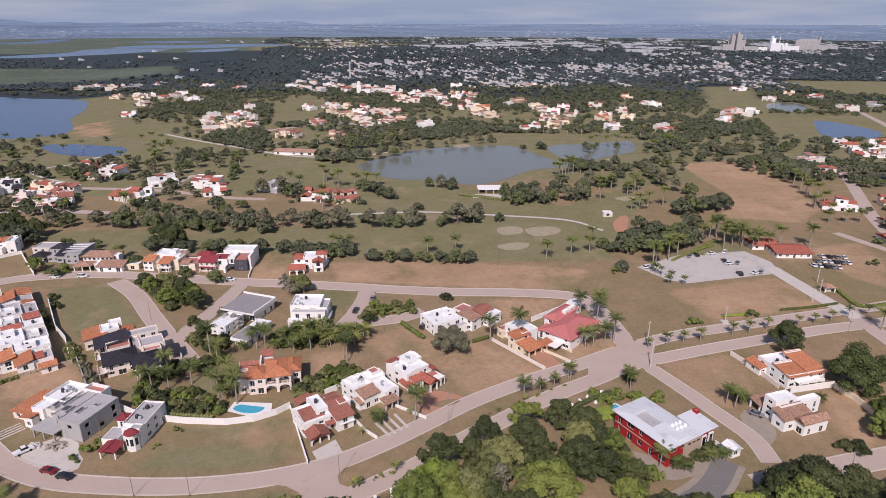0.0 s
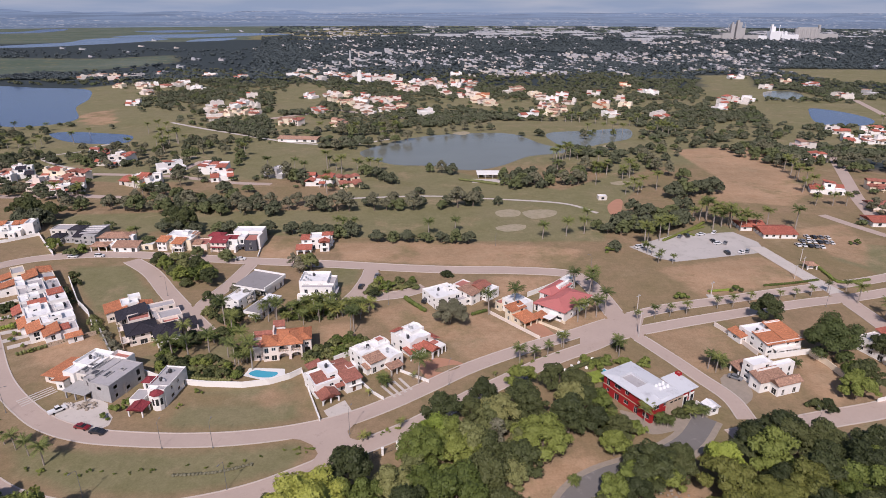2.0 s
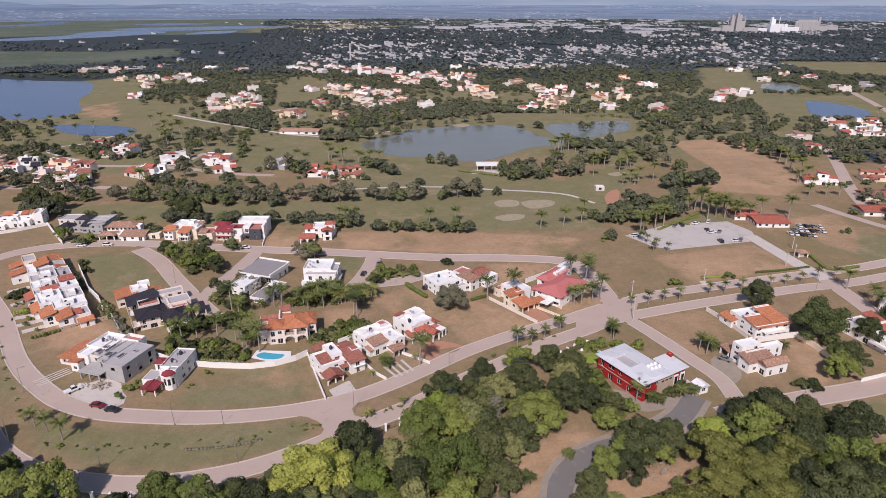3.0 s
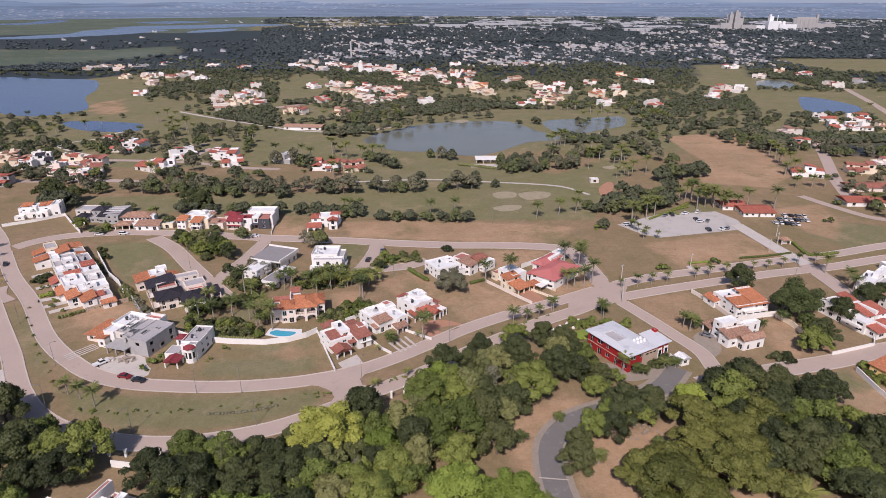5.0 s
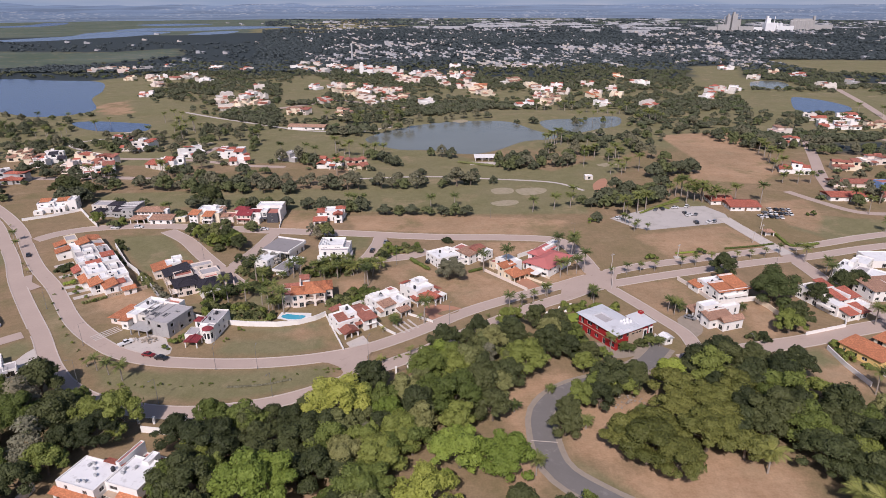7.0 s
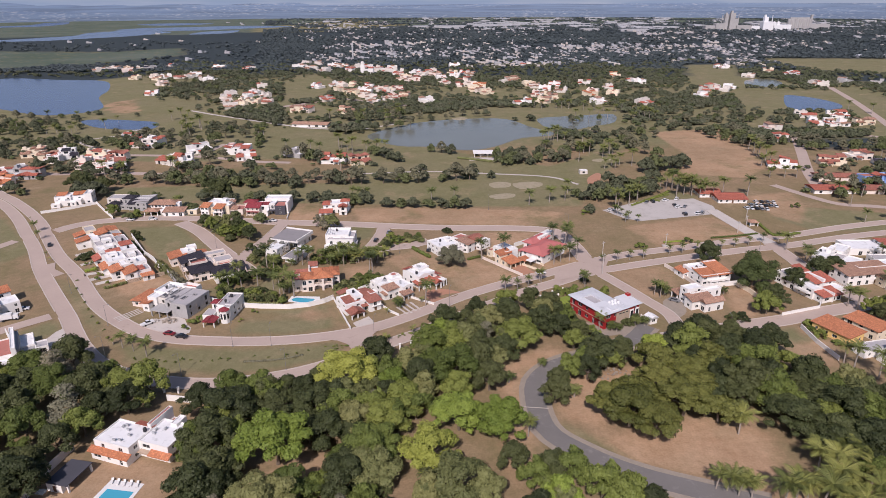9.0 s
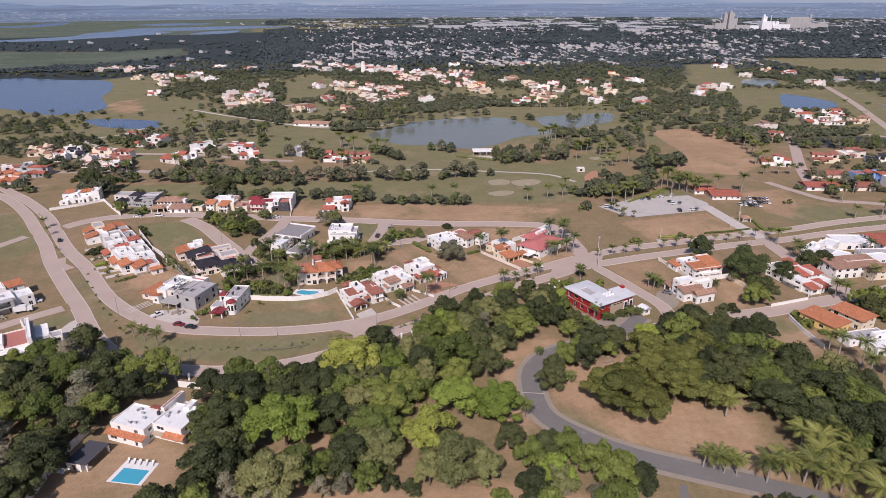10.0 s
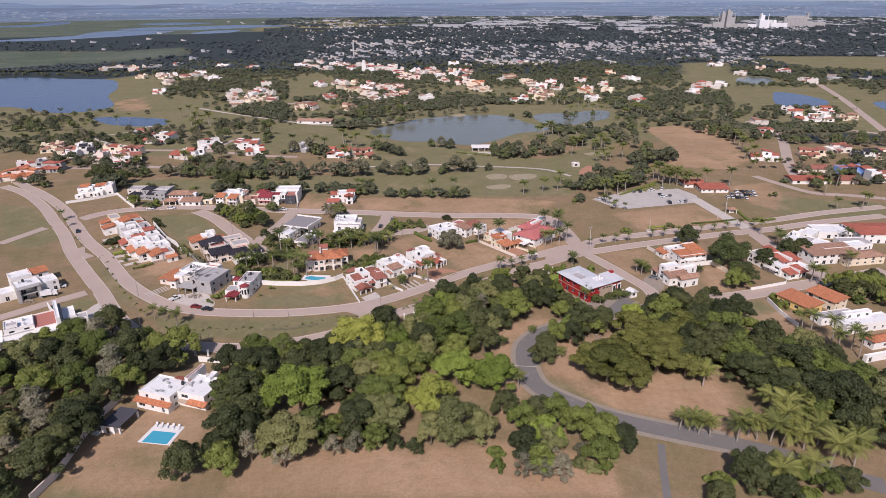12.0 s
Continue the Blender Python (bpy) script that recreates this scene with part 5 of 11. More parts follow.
for v in (-6.4, -2.75):
    b = Build()
    arc = [(-2.3 + 4.5 * k / 10, 2.35 + 0.75 * math.sin(math.pi * k / 10)) for k in range(11)]
    for k in range(10):
        b.quad((arc[k][0], v, 2.1), (arc[k + 1][0], v, 2.1), (arc[k + 1][0], v, arc[k + 1][1]), (arc[k][0], v, arc[k][1]))
        b.quad((arc[k][0], v + 0.3, 2.1), (arc[k][0], v + 0.3, arc[k][1]), (arc[k + 1][0], v + 0.3, arc[k + 1][1]), (arc[k + 1][0], v + 0.3, 2.1))
    part("porch_gable", b, WHITE, h["ob"], "white arched porch gable")
r = (-2.8, 0.0, 3.4, 6.4)
block(h, r, 6.6, 0, WHITE, plain_top=True, sides="FL", every=2.4)
roof(h, r, 6.6, 0.9, "hip", 0.35, TILE_CRIMSON, "small crimson roof")
on_roof(h, (0.6, 5.6, 2.4, 11.4), 6.47, 2, 4)

# large villa with dark slate roofs
h = house("house", "large cream villa with dark slate and orange tiled roofs", (-110.4, 170.6), (-102.5, 175.6))
block(h, (0.9, 10.0, 0.3, 9.4), 5.4, 0, PALE, plain_top=True, sides="FLR", every=3.0, glassy=0.5)
roof(h, (0.5, 10.4, 0, 9.6), 5.5, 2.1, "hip", 0.5, TILE_SLATE, "dark slate hipped roof")
block(h, (9.0, 16.6, -6.0, 3.4), 5.2, 0, WHITE, plain_top=True, sides="FLR", every=3.4, glassy=0.3)
roof(h, (8.6, 17.0, -6.4, 3.8), 5.3, 2.0, "hip", 0.4, TILE_SLATE, "dark slate hipped roof")
block(h, (-0.6, 9.0, 15.2, 22.4), 5.4, 0, PALE, plain_top=True, sides="FL", every=3.0, glassy=0.4)
roof(h, (-1.0, 9.2, 14.0, 22.6), 5.5, 1.9, "L", 0.4, TILE_SLATE, "dark slate pitched roof")
block(h, (2.2, 9.4, 9.6, 15.0), 6.8, 0, PALE, ROOF_PINK, 0.9, sides="L")
for v0, v1 in ((-0.6, 4.6), (9.8, 13.4), (16.0, 21.0)):
    slab(h, (-1.6, 1.0, v0, v1), 2.8, 3.05, PALE, "balcony")
    n = 4
    for k in range(n):
        b = Build()
        vv = v0 + 0.1 + (v1 - v0 - 0.5) * k / (n - 1)
        b.tube((-1.3, vv + 0.15, 0), (-1.3, vv + 0.15, 4.3 if v0 != 9.8 else 2.3), 0.17, 0.15, 8)
        part("column", b, STONE, h["ob"], "buff stone column")
    b = Build()
    b.box(-1.62, -1.5, v0, v1, 3.05 * LOW, 3.95 * LOW)
    part("balustrade", b, PALE, h["ob"])
r = (-4.0, 3.0, 24.0, 32.6)
block(h, r, 4.9, 0, PALE, plain_top=True, sides="FL", every=3.0)
roof(h, r, 5.0, 1.4, "L", 0.5, TILE_ORANGE)
r = (7.4, 12.2, 23.4, 28.2)
block(h, r, 4.9, 0, PALE, plain_top=True, sides="FR")
roof(h, r, 5.0, 1.2, "R", 0.4, TILE_ORANGE)
block(h, (1.6, 7.6, 25.0, 31.0), 7.0, 0, WHITE, ROOF_WHITE, 0.5, sides="F")
block(h, (4.6, 8.8, 29.0, 32.4), 7.8, 0, WHITE, ROOF_WHITE, 0.4, sides="")
on_roof(h, (2.0, 7.2, 25.4, 28.6), 6.5, 1, 1, True)
block(h, (9.2, 19.4, 17.8, 22.4), 6.0, 0, PALE, ROOF_GREY, 0.5, sides="FR")
block(h, (12.4, 20.0, 7.0, 13.8), 6.2, 0, PALE, ROOF_GREY, 0.5, sides="FR")
block(h, (10.4, 12.4, 9.0, 17.8), 5.0, 0, PALE, ROOF_GREY, 0.4, sides="")
block(h, (12.8, 18.4, 3.6, 7.0), 5.8, 0, PALE, ROOF_PINK, 0.8, sides="R")
r = (20.0, 24.0, 1.0, 6.4)
roof(h, r, 3.2, 0.9, "F", 0.3, TILE_SLATE, "dark slate carport roof")
piers(h, r, 3.0, PALE)

# orange-roofed villa with an arcade
h = house("house", "pale villa with orange hipped tile roofs and an arched loggia", (-59.7, 160.0), (-47.1, 162.6))
block(h, (-0.3, 4.4, 1.9, 8.2), 7.2, 0, PALE, plain_top=True, sides="FL", every=2.2, blind=0.0)
roof(h, (-0.3, 5.4, 1.9, 9.0), 7.3, 1.4, "hip", 0.5, TILE_ORANGE)
block(h, (4.4, 12.6, 4.2, 12.6), 7.2, 0, PALE, plain_top=True, sides="FR", every=2.6, glassy=0.7, blind=0.0)
roof(h, (4.4, 12.6, 1.8, 12.4), 7.3, 2.0, "hip", 0.5, TILE_ORANGE)
block(h, (12.6, 15.6, 4.8, 12.0), 7.0, 2.9, PALE, plain_top=True, sides="FR", every=2.6)
roof(h, (11.0, 15.4, 4.6, 12.4), 7.1, 1.5, "hip", 0.5, TILE_ORANGE)
piers(h, (12.8, 15.6, 4.8, 6.2), 3.0, PALE, 2, 0.45)
for z0, z1 in ((0.0, 2.85), (3.05, 5.9)):
    arch_wall(h, 4.4, 12.6, 1.8, z0, z1, 2, PALE, 0.35, "pale arched loggia")
slab(h, (4.4, 12.6, 1.8, 4.2), 3.48, 3.72, PALE, "gallery")
b = Build()
for k in range(15):
    u = 4.9 + 7.3 * k / 14
    b.tube((u, 1.97, 3.05), (u, 1.97, 3.95), 0.06, 0.06, 5)
b.box(4.8, 12.3, 1.9, 2.05, 3.95, 4.05)
part("balustrade", b, STONE, h["ob"], "buff balustrade of the loggia")
block(h, (-3.6, -0.3, 3.0, 8.6), 6.4, 0, PALE, ROOF_PINK, 0.5, sides="FL", every=2.4)
block(h, (-3.9, 2.8, 8.6, 13.2), 6.9, 0, PALE, ROOF_PINK, 1.0, sides="L", every=2.6)
roof(h, (-3.7, 2.6, 11.6, 13.0), 6.3, 0.9, "F", 0.1, TILE_BROWN, "dark red tiled strip behind the terrace")
block(h, (2.8, 6.8, 8.9, 15.4), 7.6, 0, WHITE, ROOF_WHITE, 0.7, sides="L", every=3.0)
roof(h, (2.9, 6.6, 13.4, 15.4), 8.4, 1.6, "F", 0.2, TILE_BROWN, "dark red tiled stair roof")
block(h, (3.0, 6.5, 13.6, 15.3), 8.5, 7.0, WHITE, plain_top=True, sides="")
slab(h, (2.8, 3.3, 9.0, 13.4), 7.6, 9.0, PALE, "fin_wall")

# three white and red houses along the boulevard
h = house("house", "white house with brown-red tiled roofs and a gabled carport", (-35.9, 136.5), (-29.8, 140.7))
block(h, span(h, (-38.5, 140.6), (-35.1, 154.0)), 5.6, 0, WHITE, ROOF_WHITE, 0.5)
block(h, span(h, (-35.8, 145.4), (-37.2, 153.8)), 7.2, 0, WHITE, ROOF_WHITE, 0.4)
r = span(h, (-38.7, 142.8), (-36.5, 149.8))
roof(h, r, 5.0, 1.3, "F", 0.3, TILE_BROWN)
r = span(h, (-36.0, 137.0), (-34.2, 144.1))
roof(h, r, 2.9, 1.5, "gv", 0.4, TILE_BROWN, "gabled brown tile carport roof")
piers(h, r, 2.75, n=3)
arch_wall(h, r[0], r[1], r[2] - 0.05, 0.0, 2.36, 1, WHITE, 0.25, "white arched carport front")
r = span(h, (-29.7, 143.5), (-30.0, 152.9))
block(h, r, 5.2, 0, WHITE, plain_top=True, door=True, wide=True)
roof(h, r, 5.3, 1.2, "F", 0.5, TILE_BROWN)
r = span(h, (-42.6, 150.4), (-40.6, 155.6))
roof(h, r, 5.4, 0.9, "L", 0.2, TILE_BROWN)
r = span(h, (-34.4, 151.7), (-33.2, 157.6))
block(h, r, 5.0, 0, WHITE, plain_top=True)
roof(h, r, 5.1, 0.9, "B", 0.2, TILE_BROWN)
r = span(h, (-32.4, 143.1), (-31.4, 146.8))
roof(h, r, 3.3, 0.8, "F", 0.3, TILE_BROWN)
tank(*(-36.9, 149.7), 6.9)
block(h, span(h, (-30.1, 149.6), (-28.9, 154.2)), 6.4, 0, WHITE, ROOF_WHITE, 0.4)
q = span(h, (-29.3, 144.6), (-27.9, 146.7))
slab(h, (q[0], q[1] + 2, q[2] - 1.2, q[3]), 2.7, 2.9, WHITE, "balcony")

h = house("house", "white flat-roofed house with a weathered tile porch", (-21.8, 148.8), (-12.5, 157.0))
block(h, (1.8, 8.4, 9.6, 16.8), 6.2, 0, WHITE, ROOF_WHITE, 0.6, sides="FL", every=3.0)
block(h, (2.4, 8.4, 5.2, 9.6), 4.9, 0, WHITE, plain_top=True, sides="FL", every=2.6)
roof(h, (2.4, 8.2, 5.2, 9.5), 5.0, 1.0, "F", 0.4, TILE_OLD, "weathered clay tile roof over the front")
block(h, (8.4, 13.6, 2.7, 10.6), 5.7, 0, WHITE, ROOF_WHITE, 0.5, sides="R", every=2.8)
hump(h, 9.2, 12.8, 2.72, 5.7, 0.55, WHITE)
arched_window(h, 10.2, 2.7, 2.9, 1.1, 1.3)
arched_window(h, 12.2, 2.7, 2.9, 0.7, 1.1)
block(h, (8.0, 14.2, 10.6, 16.2), 6.4, 0, WHITE, ROOF_WHITE, 0.6, sides="R", every=2.8)
hump(h, 11.4, 15.2, 14.0, 6.4, 0.5, WHITE, side=True)
block(h, (10.6, 13.6, 12.6, 15.6), 7.2, 5.6, WHITE, ROOF_PINK, 0.3, sides="")
block(h, (3.2, 5.6, 13.4, 16.0), 7.0, 5.6, WHITE, ROOF_WHITE, 0.3, sides="")
hump(h, 2.2, 6.0, 9.62, 6.2, 0.45, WHITE)
on_roof(h, (5.6, 8.0, 11.0, 15.6), 5.7, 1, 2)
on_roof(h, (8.8, 13.2, 3.4, 9.8), 5.25, 0, 2)
q = (6.6, 11.4, -0.1, 2.7)
roof(h, q, 3.2, 0.9, "F", 0.3, TILE_OLD)
piers(h, (q[0], q[1], q[2], q[2] + 0.4), 3.1, n=3)
block(h, (1.0, 2.4, 5.6, 8.0), 3.0, 0, WHITE, plain_top=True, sides="")
roof(h, (1.0, 2.2, 5.4, 8.2), 3.0, 0.7, "F", 0.3, TILE_OLD)

h = house("house", "white flat-roofed house with red tiled terrace and pillared porch", (-11.7, 158.3), (-3.1, 166.7))
block(h, (5.0, 14.4, 4.4, 14.8), 6.7, 0, WHITE, ROOF_WHITE, 0.65, sides="FLR", every=3.0, door=True)
block(h, (9.4, 15.4, 9.0, 14.4), 7.4, 5.6, WHITE, ROOF_WHITE, 0.5, sides="")
block(h, (5.4, 8.0, 12.2, 14.4), 7.2, 5.8, WHITE, ROOF_WHITE, 0.3, sides="")
hump(h, 6.4, 10.4, 4.42, 6.7, 0.6, WHITE)
hump(h, 6.6, 11.2, 5.0, 6.7, 0.5, WHITE, side=True)
hump(h, 10.4, 13.4, 15.18, 7.4, 0.4, WHITE, side=True)
on_roof(h, (6.0, 9.0, 6.0, 11.0), 6.1, 1, 1)
on_roof(h, (10.0, 14.6, 9.8, 13.6), 6.9, 0, 3)
roof(h, (5.2, 9.2, 13.2, 15.4), 6.9, 0.8, "B", 0.2, TILE_RED)
block(h, (6.2, 9.2, 2.2, 4.4), 3.9, 0, WHITE, plain_top=True, sides="F", wide=True, every=2.6, blind=0.0)
roof(h, (6.0, 9.2, 1.9, 4.4), 4.2, 1.0, "F", 0.3, TILE_RED)
arch_wall(h, 9.2, 12.4, -2.0, 0.0, 3.1, 1, WHITE, 0.35, "white arched porch")
piers(h, (9.2, 12.4, -1.9, 2.0), 3.7, n=2)
roof(h, (9.2, 12.4, -1.9, 4.4), 4.0, 1.3, "gv", 0.35, TILE_RED)
arch_wall(h, 12.5, 16.2, -1.4, 0.0, 2.9, 2, WHITE, 0.3, "white arched porch")
block(h, (12.4, 16.2, 1.2, 4.4), 3.5, 0, WHITE, ROOF_PINK, 0.3, sides="FR", every=2.2)
slab(h, (12.4, 16.2, -1.4, 1.2), 3.3, 3.55, WHITE, "porch_roof")
arch_wall(h, 3.2, 6.0, 2.2, 0.0, 2.7, 1, WHITE, 0.3, "white arched carport front")
roof(h, (3.2, 6.0, 2.4, 6.2), 3.3, 0.9, "F", 0.3, TILE_RED)
block(h, (14.4, 16.6, 4.4, 7.2), 4.6, 0, WHITE, plain_top=True, sides="R")
roof(h, (14.4, 16.6, 2.6, 7.2), 4.7, 1.1, "R", 0.3, TILE_RED)

# row of white and red town houses
TOWN_HOUSES = (
    ("white town house with orange tiled fronts and stepped roofs",
     (((2.4, 12.6, -6.6, 1.2), 5.4, ROOF_GREY), ((2.2, 13.0, 1.2, 8.6), 7.0, ROOF_WHITE), ((-1.8, 2.2, 0.2, 8.6), 5.2, ROOF_WHITE), ((5.0, 9.0, 2.4, 6.4), 8.2, ROOF_WHITE), ((9.0, 12.8, -8.6, -6.6), 3.0, ROOF_WHITE)),
     (((-2.4, 2.4, -1.2, 7.0), 5.2, 1.3, "L", TILE_ORANGE), ((1.8, 6.8, -7.4, 0.4), 5.3, 1.5, "L", TILE_ORANGE), ((8.0, 13.0, -9.4, -5.6), 3.1, 0.9, "F", TILE_ORANGE), ((7.4, 10.0, -5.6, -2.0), 5.6, 0.7, "F", TILE_RED))),
    ("white town house with grey roof terraces",
     (((-1.6, 6.4, 8.8, 20.0), 7.2, ROOF_WHITE), ((6.4, 13.4, 9.4, 19.0), 6.4, ROOF_GREY), ((0.0, 4.0, 15.0, 19.0), 8.4, ROOF_WHITE), ((8.0, 11.0, 12.0, 16.0), 7.6, ROOF_WHITE)),
     (((-4.4, -1.6, 8.2, 17.0), 3.4, 1.4, "L", TILE_ORANGE), ((0.6, 6.4, 20.2, 24.6), 6.4, 1.1, "F", TILE_RED))),
    ("white town house with a red tiled stair roof",
     (((-2.0, 6.6, 20.2, 33.0), 6.4, ROOF_GREY), ((6.6, 13.4, 20.6, 32.0), 6.9, ROOF_WHITE), ((1.4, 5.0, 27.0, 31.6), 8.2, ROOF_WHITE), ((-2.0, 1.2, 26.0, 33.0), 7.2, ROOF_WHITE)),
     (((-5.0, -2.0, 21.6, 29.4), 3.4, 1.6, "L", TILE_RED), ((7.8, 12.8, 27.6, 31.4), 6.9, 1.0, "F", TILE_RED))),
    ("white town house with a broad grey roof",
     (((-1.4, 8.0, 34.2, 48.4), 7.0, ROOF_GREY), ((8.0, 13.2, 35.0, 46.0), 6.2, ROOF_GREY), ((2.0, 6.0, 37.0, 41.0), 8.2, ROOF_WHITE), ((-1.4, 1.8, 42.0, 48.4), 8.0, ROOF_WHITE)),
     (((9.0, 12.6, 46.0, 50.0), 5.4, 1.0, "R", TILE_ORANGE),)))
for label, blocks, slopes in TOWN_HOUSES:
    h = house("town_house", label, (-144.8, 175.3), (-134.7, 183.3))
    for k, (r, z, top) in enumerate(blocks):
        block(h, r, z, 0, WHITE, top, 0.55, sides="FL", every=3.6, blind=0.3)
        if k < 2:
            on_roof(h, r, z - 0.53, k, 2)
    for r, z, rise, kind, tile in slopes:
        if z < 5 or r[2] < 0:
            block(h, (r[0] + 0.3, r[1], r[2] + 0.3, r[3] - 0.3), z - 0.1, 0, WHITE, plain_top=True, sides="FL", every=3.2)
        roof(h, r, z, rise, kind, 0.3, tile)
h = house("town_house", "cream town house with orange tiled roofs", (-144.8, 175.3), (-134.7, 183.3))
for r, z, kind in (((-7.4, -1.6, 50.2, 56.4), 4.6, "L"), ((2.0, 7.0, 52.6, 62.0), 5.8, "L"), ((-6.6, -2.0, 60.0, 66.0), 4.6, "L"), ((8.0, 13.0, 58.0, 66.0), 4.8, "R")):
    block(h, r, z, 0, WHITE, plain_top=True, sides="FL")
    roof(h, r, z + 0.05, 1.3, kind, 0.4, TILE_ORANGE)
block(h, (-1.6, 3.4, 60.0, 68.6), 7.2, 0, CREAM, ROOF_GREY, 0.5, sides="FL")
block(h, (-1.6, 2.0, 49.4, 60.0), 5.2, 0, WHITE, ROOF_WHITE, 0.5, sides="FL")
block(h, (7.0, 13.0, 50.4, 58.0), 5.4, 0, CREAM, ROOF_GREY, 0.5, sides="FR")

# grey-roofed pavilion house
h = house("house", "white modern pavilion house with large sloping grey roofs", (-87.8, 215.9), (-73.1, 210.6))
r = span3(h, (-87.2, 215.4), (-73.0, 210.5), (-83.5, 229.3))
block(h, (r[0] + 0.4, r[1] - 0.4, r[2] + 1.5, r[3] - 0.4), 4.6, 0, WHITE, plain_top=True, glassy=0.6)
roof(h, r, 4.6, 0.8, "F", 0.2, ROOF_DARK, "large sloping grey roof", 0.3)
for q in ((r[1] - 0.1, r[1] + 0.4, r[2] - 0.3, r[3] + 0.4), (r[0] - 0.3, r[1], r[3], r[3] + 0.4), (r[0] - 0.3, r[1], r[2] - 0.4, r[2] - 0.15)):
    b = Build()
    b.box(*q, 3.4, 5.1 if q[2] > r[2] else 4.9 if q[0] > r[0] else 4.0)
    part("roof_rim", b, WHITE, h["ob"], "white roof rim")
block(h, span3(h, (-86.7, 201.9), (-80.3, 199.3), (-87.9, 213.4)), 5.4, 0, WHITE, ROOF_WHITE, 0.5)
r = span3(h, (-76.2, 192.5), (-69.5, 191.7), (-74.8, 202.5))
block(h, (r[0] + 0.3, r[1] - 0.3, r[2] + 1, r[3]), 3.2, 0, WHITE, plain_top=True, glassy=0.6)
roof(h, r, 3.3, 0.6, "F", 0.2, ROOF_DARK, "sloping grey roof", 0.3)
b = Build()
for q in ((r[0] - 0.45, r[0] - 0.2, r[2] - 0.2, r[3]), (r[0] - 0.45, r[1] + 0.2, r[2] - 0.45, r[2] - 0.2)):
    b.box(*q, 2.2, 3.3)
part("roof_rim", b, WHITE, h["ob"], "white roof rim")
r = span3(h, (-73.5, 199.7), (-68.2, 198.0), (-71.1, 208.0))
block(h, r, 3.6, 0, WHITE, plain_top=True, glassy=0.6)
roof(h, r, 3.7, 0.4, "F", 0.3, ROOF_WHITE, "sloping white roof", 0.3)

# white modern house
h = house("house", "white modern flat-roofed house with long windows", (-58.2, 207.5), (-45.7, 207.6))
r = span3(h, (-59.2, 209.6), (-45.2, 208.3), (-57.9, 222.4))
u0, u1, v0, v1 = r
block(h, (u0, u1 - 2.4, v0 + 3.0, v1), 8.6, 0, WHITE, ROOF_WHITE, 0.9, sides="FR", every=5.0, wide=True, glassy=0.3)
block(h, (u0 + 1.2, u1, v0, v0 + 3.0), 6.9, 0, WHITE, ROOF_GREY, 0.3, sides="FR", every=4.0, wide=True, glassy=0.4)
block(h, (u0, u0 + 3.6, v0 - 2.0, v0), 3.8, 0, WHITE, ROOF_WHITE, 0.3, sides="F", wide=True)
block(h, (u0 + 3.6, u1 - 0.6, v0 - 1.4, v0), 3.4, 0, WHITE, ROOF_WHITE, 0.7, sides="F", every=3.0, wide=True, glassy=0.6)
block(h, (u1 - 2.4, u1 + 0.4, v0 + 3.0, v1 - 2.0), 7.4, 0, WHITE, ROOF_GREY, 0.7, sides="FR")
on_roof(h, (u0, u0 + 7, v0 + 3.0, v1), 7.75, 1, 6)
r = span(h, (-46.5, 209.3), (-43.9, 216.7))
roof(h, r, 2.9, 0.6, "R", 0.2, ROOF_GREY, "grey carport roof")
piers(h, r, 2.75)

# white house behind the round tree, and its neighbour
h = house("house", "white flat-roofed house with grey cornices", (-2.5, 201.3), (8.2, 207.9))
r = span(h, (-2.9, 200.4), (1.4, 216.2))
block(h, r, 5.8, 0, WHITE, ROOF_WHITE, 0.5, door=True)
on_roof(h, r, 5.35, 2, 2)
block(h, span(h, (4.5, 201.8), (8.4, 211.1)), 3.7, 0, WHITE, ROOF_GREY, 0.4)
block(h, span(h, (1.3, 208.6), (2.9, 213.0)), 7.0, 0, WHITE, ROOF_WHITE, 0.3, sides="F")
h = house("house", "white house with weathered brown-red tile roofs", (10.9, 205.1), (17.1, 211.8))
r = span(h, (11.1, 204.2), (11.3, 214.8))
block(h, r, 5.4, 0, WHITE, plain_top=True, door=True)
roof(h, r, 5.5, 1.2, "F", 0.4, TILE_OLD)
r = span(h, (14.8, 209.5), (14.8, 218.5))
block(h, r, 5.8, 0, WHITE, plain_top=True)
roof(h, r, 5.9, 1.2, "gu", 0.4, TILE_BROWN)
block(h, span(h, (7.4, 210.4), (8.1, 218.5)), 6.4, 0, WHITE, ROOF_PINK, 0.5)
block(h, span(h, (17.7, 207.6), (19.6, 216.0)), 5.2, 0, WHITE, ROOF_WHITE, 0.4)

# cream house with orange roofs
h = house("house", "cream house with orange tiled roofs and long walled drive", (30.2, 185.3), (36.0, 189.7))
r = span(h, (30.1, 185.0), (31.0, 194.7))
block(h, (r[0], r[1], r[2] + 3, r[3]), 3.0, 0, CREAM, plain_top=True)
roof(h, r, 3.1, 1.3, "F", 0.4, TILE_ORANGE)
piers(h, r, 2.95, CREAM, 3)
r = span(h, (25.6, 189.7), (29.1, 196.9))
block(h, r, 5.8, 0, CREAM, plain_top=True, door=True)
roof(h, r, 5.9, 1.2, "F", 0.4, TILE_ORANGE)
r = span(h, (28.6, 192.9), (29.0, 205.0))
block(h, r, 6.6, 0, WHITE, ROOF_WHITE, 0.5)
on_roof(h, r, 6.15, 1, 2)
block(h, span(h, (22.1, 199.0), (26.0, 205.9)), 4.2, 0, CREAM, ROOF_PINK, 0.4)
r = span(h, (36.8, 188.5), (37.7, 194.2))
roof(h, r, 2.9, 0.8, "F", 0.2, TILE_ORANGE)
piers(h, r, 2.75, CREAM)

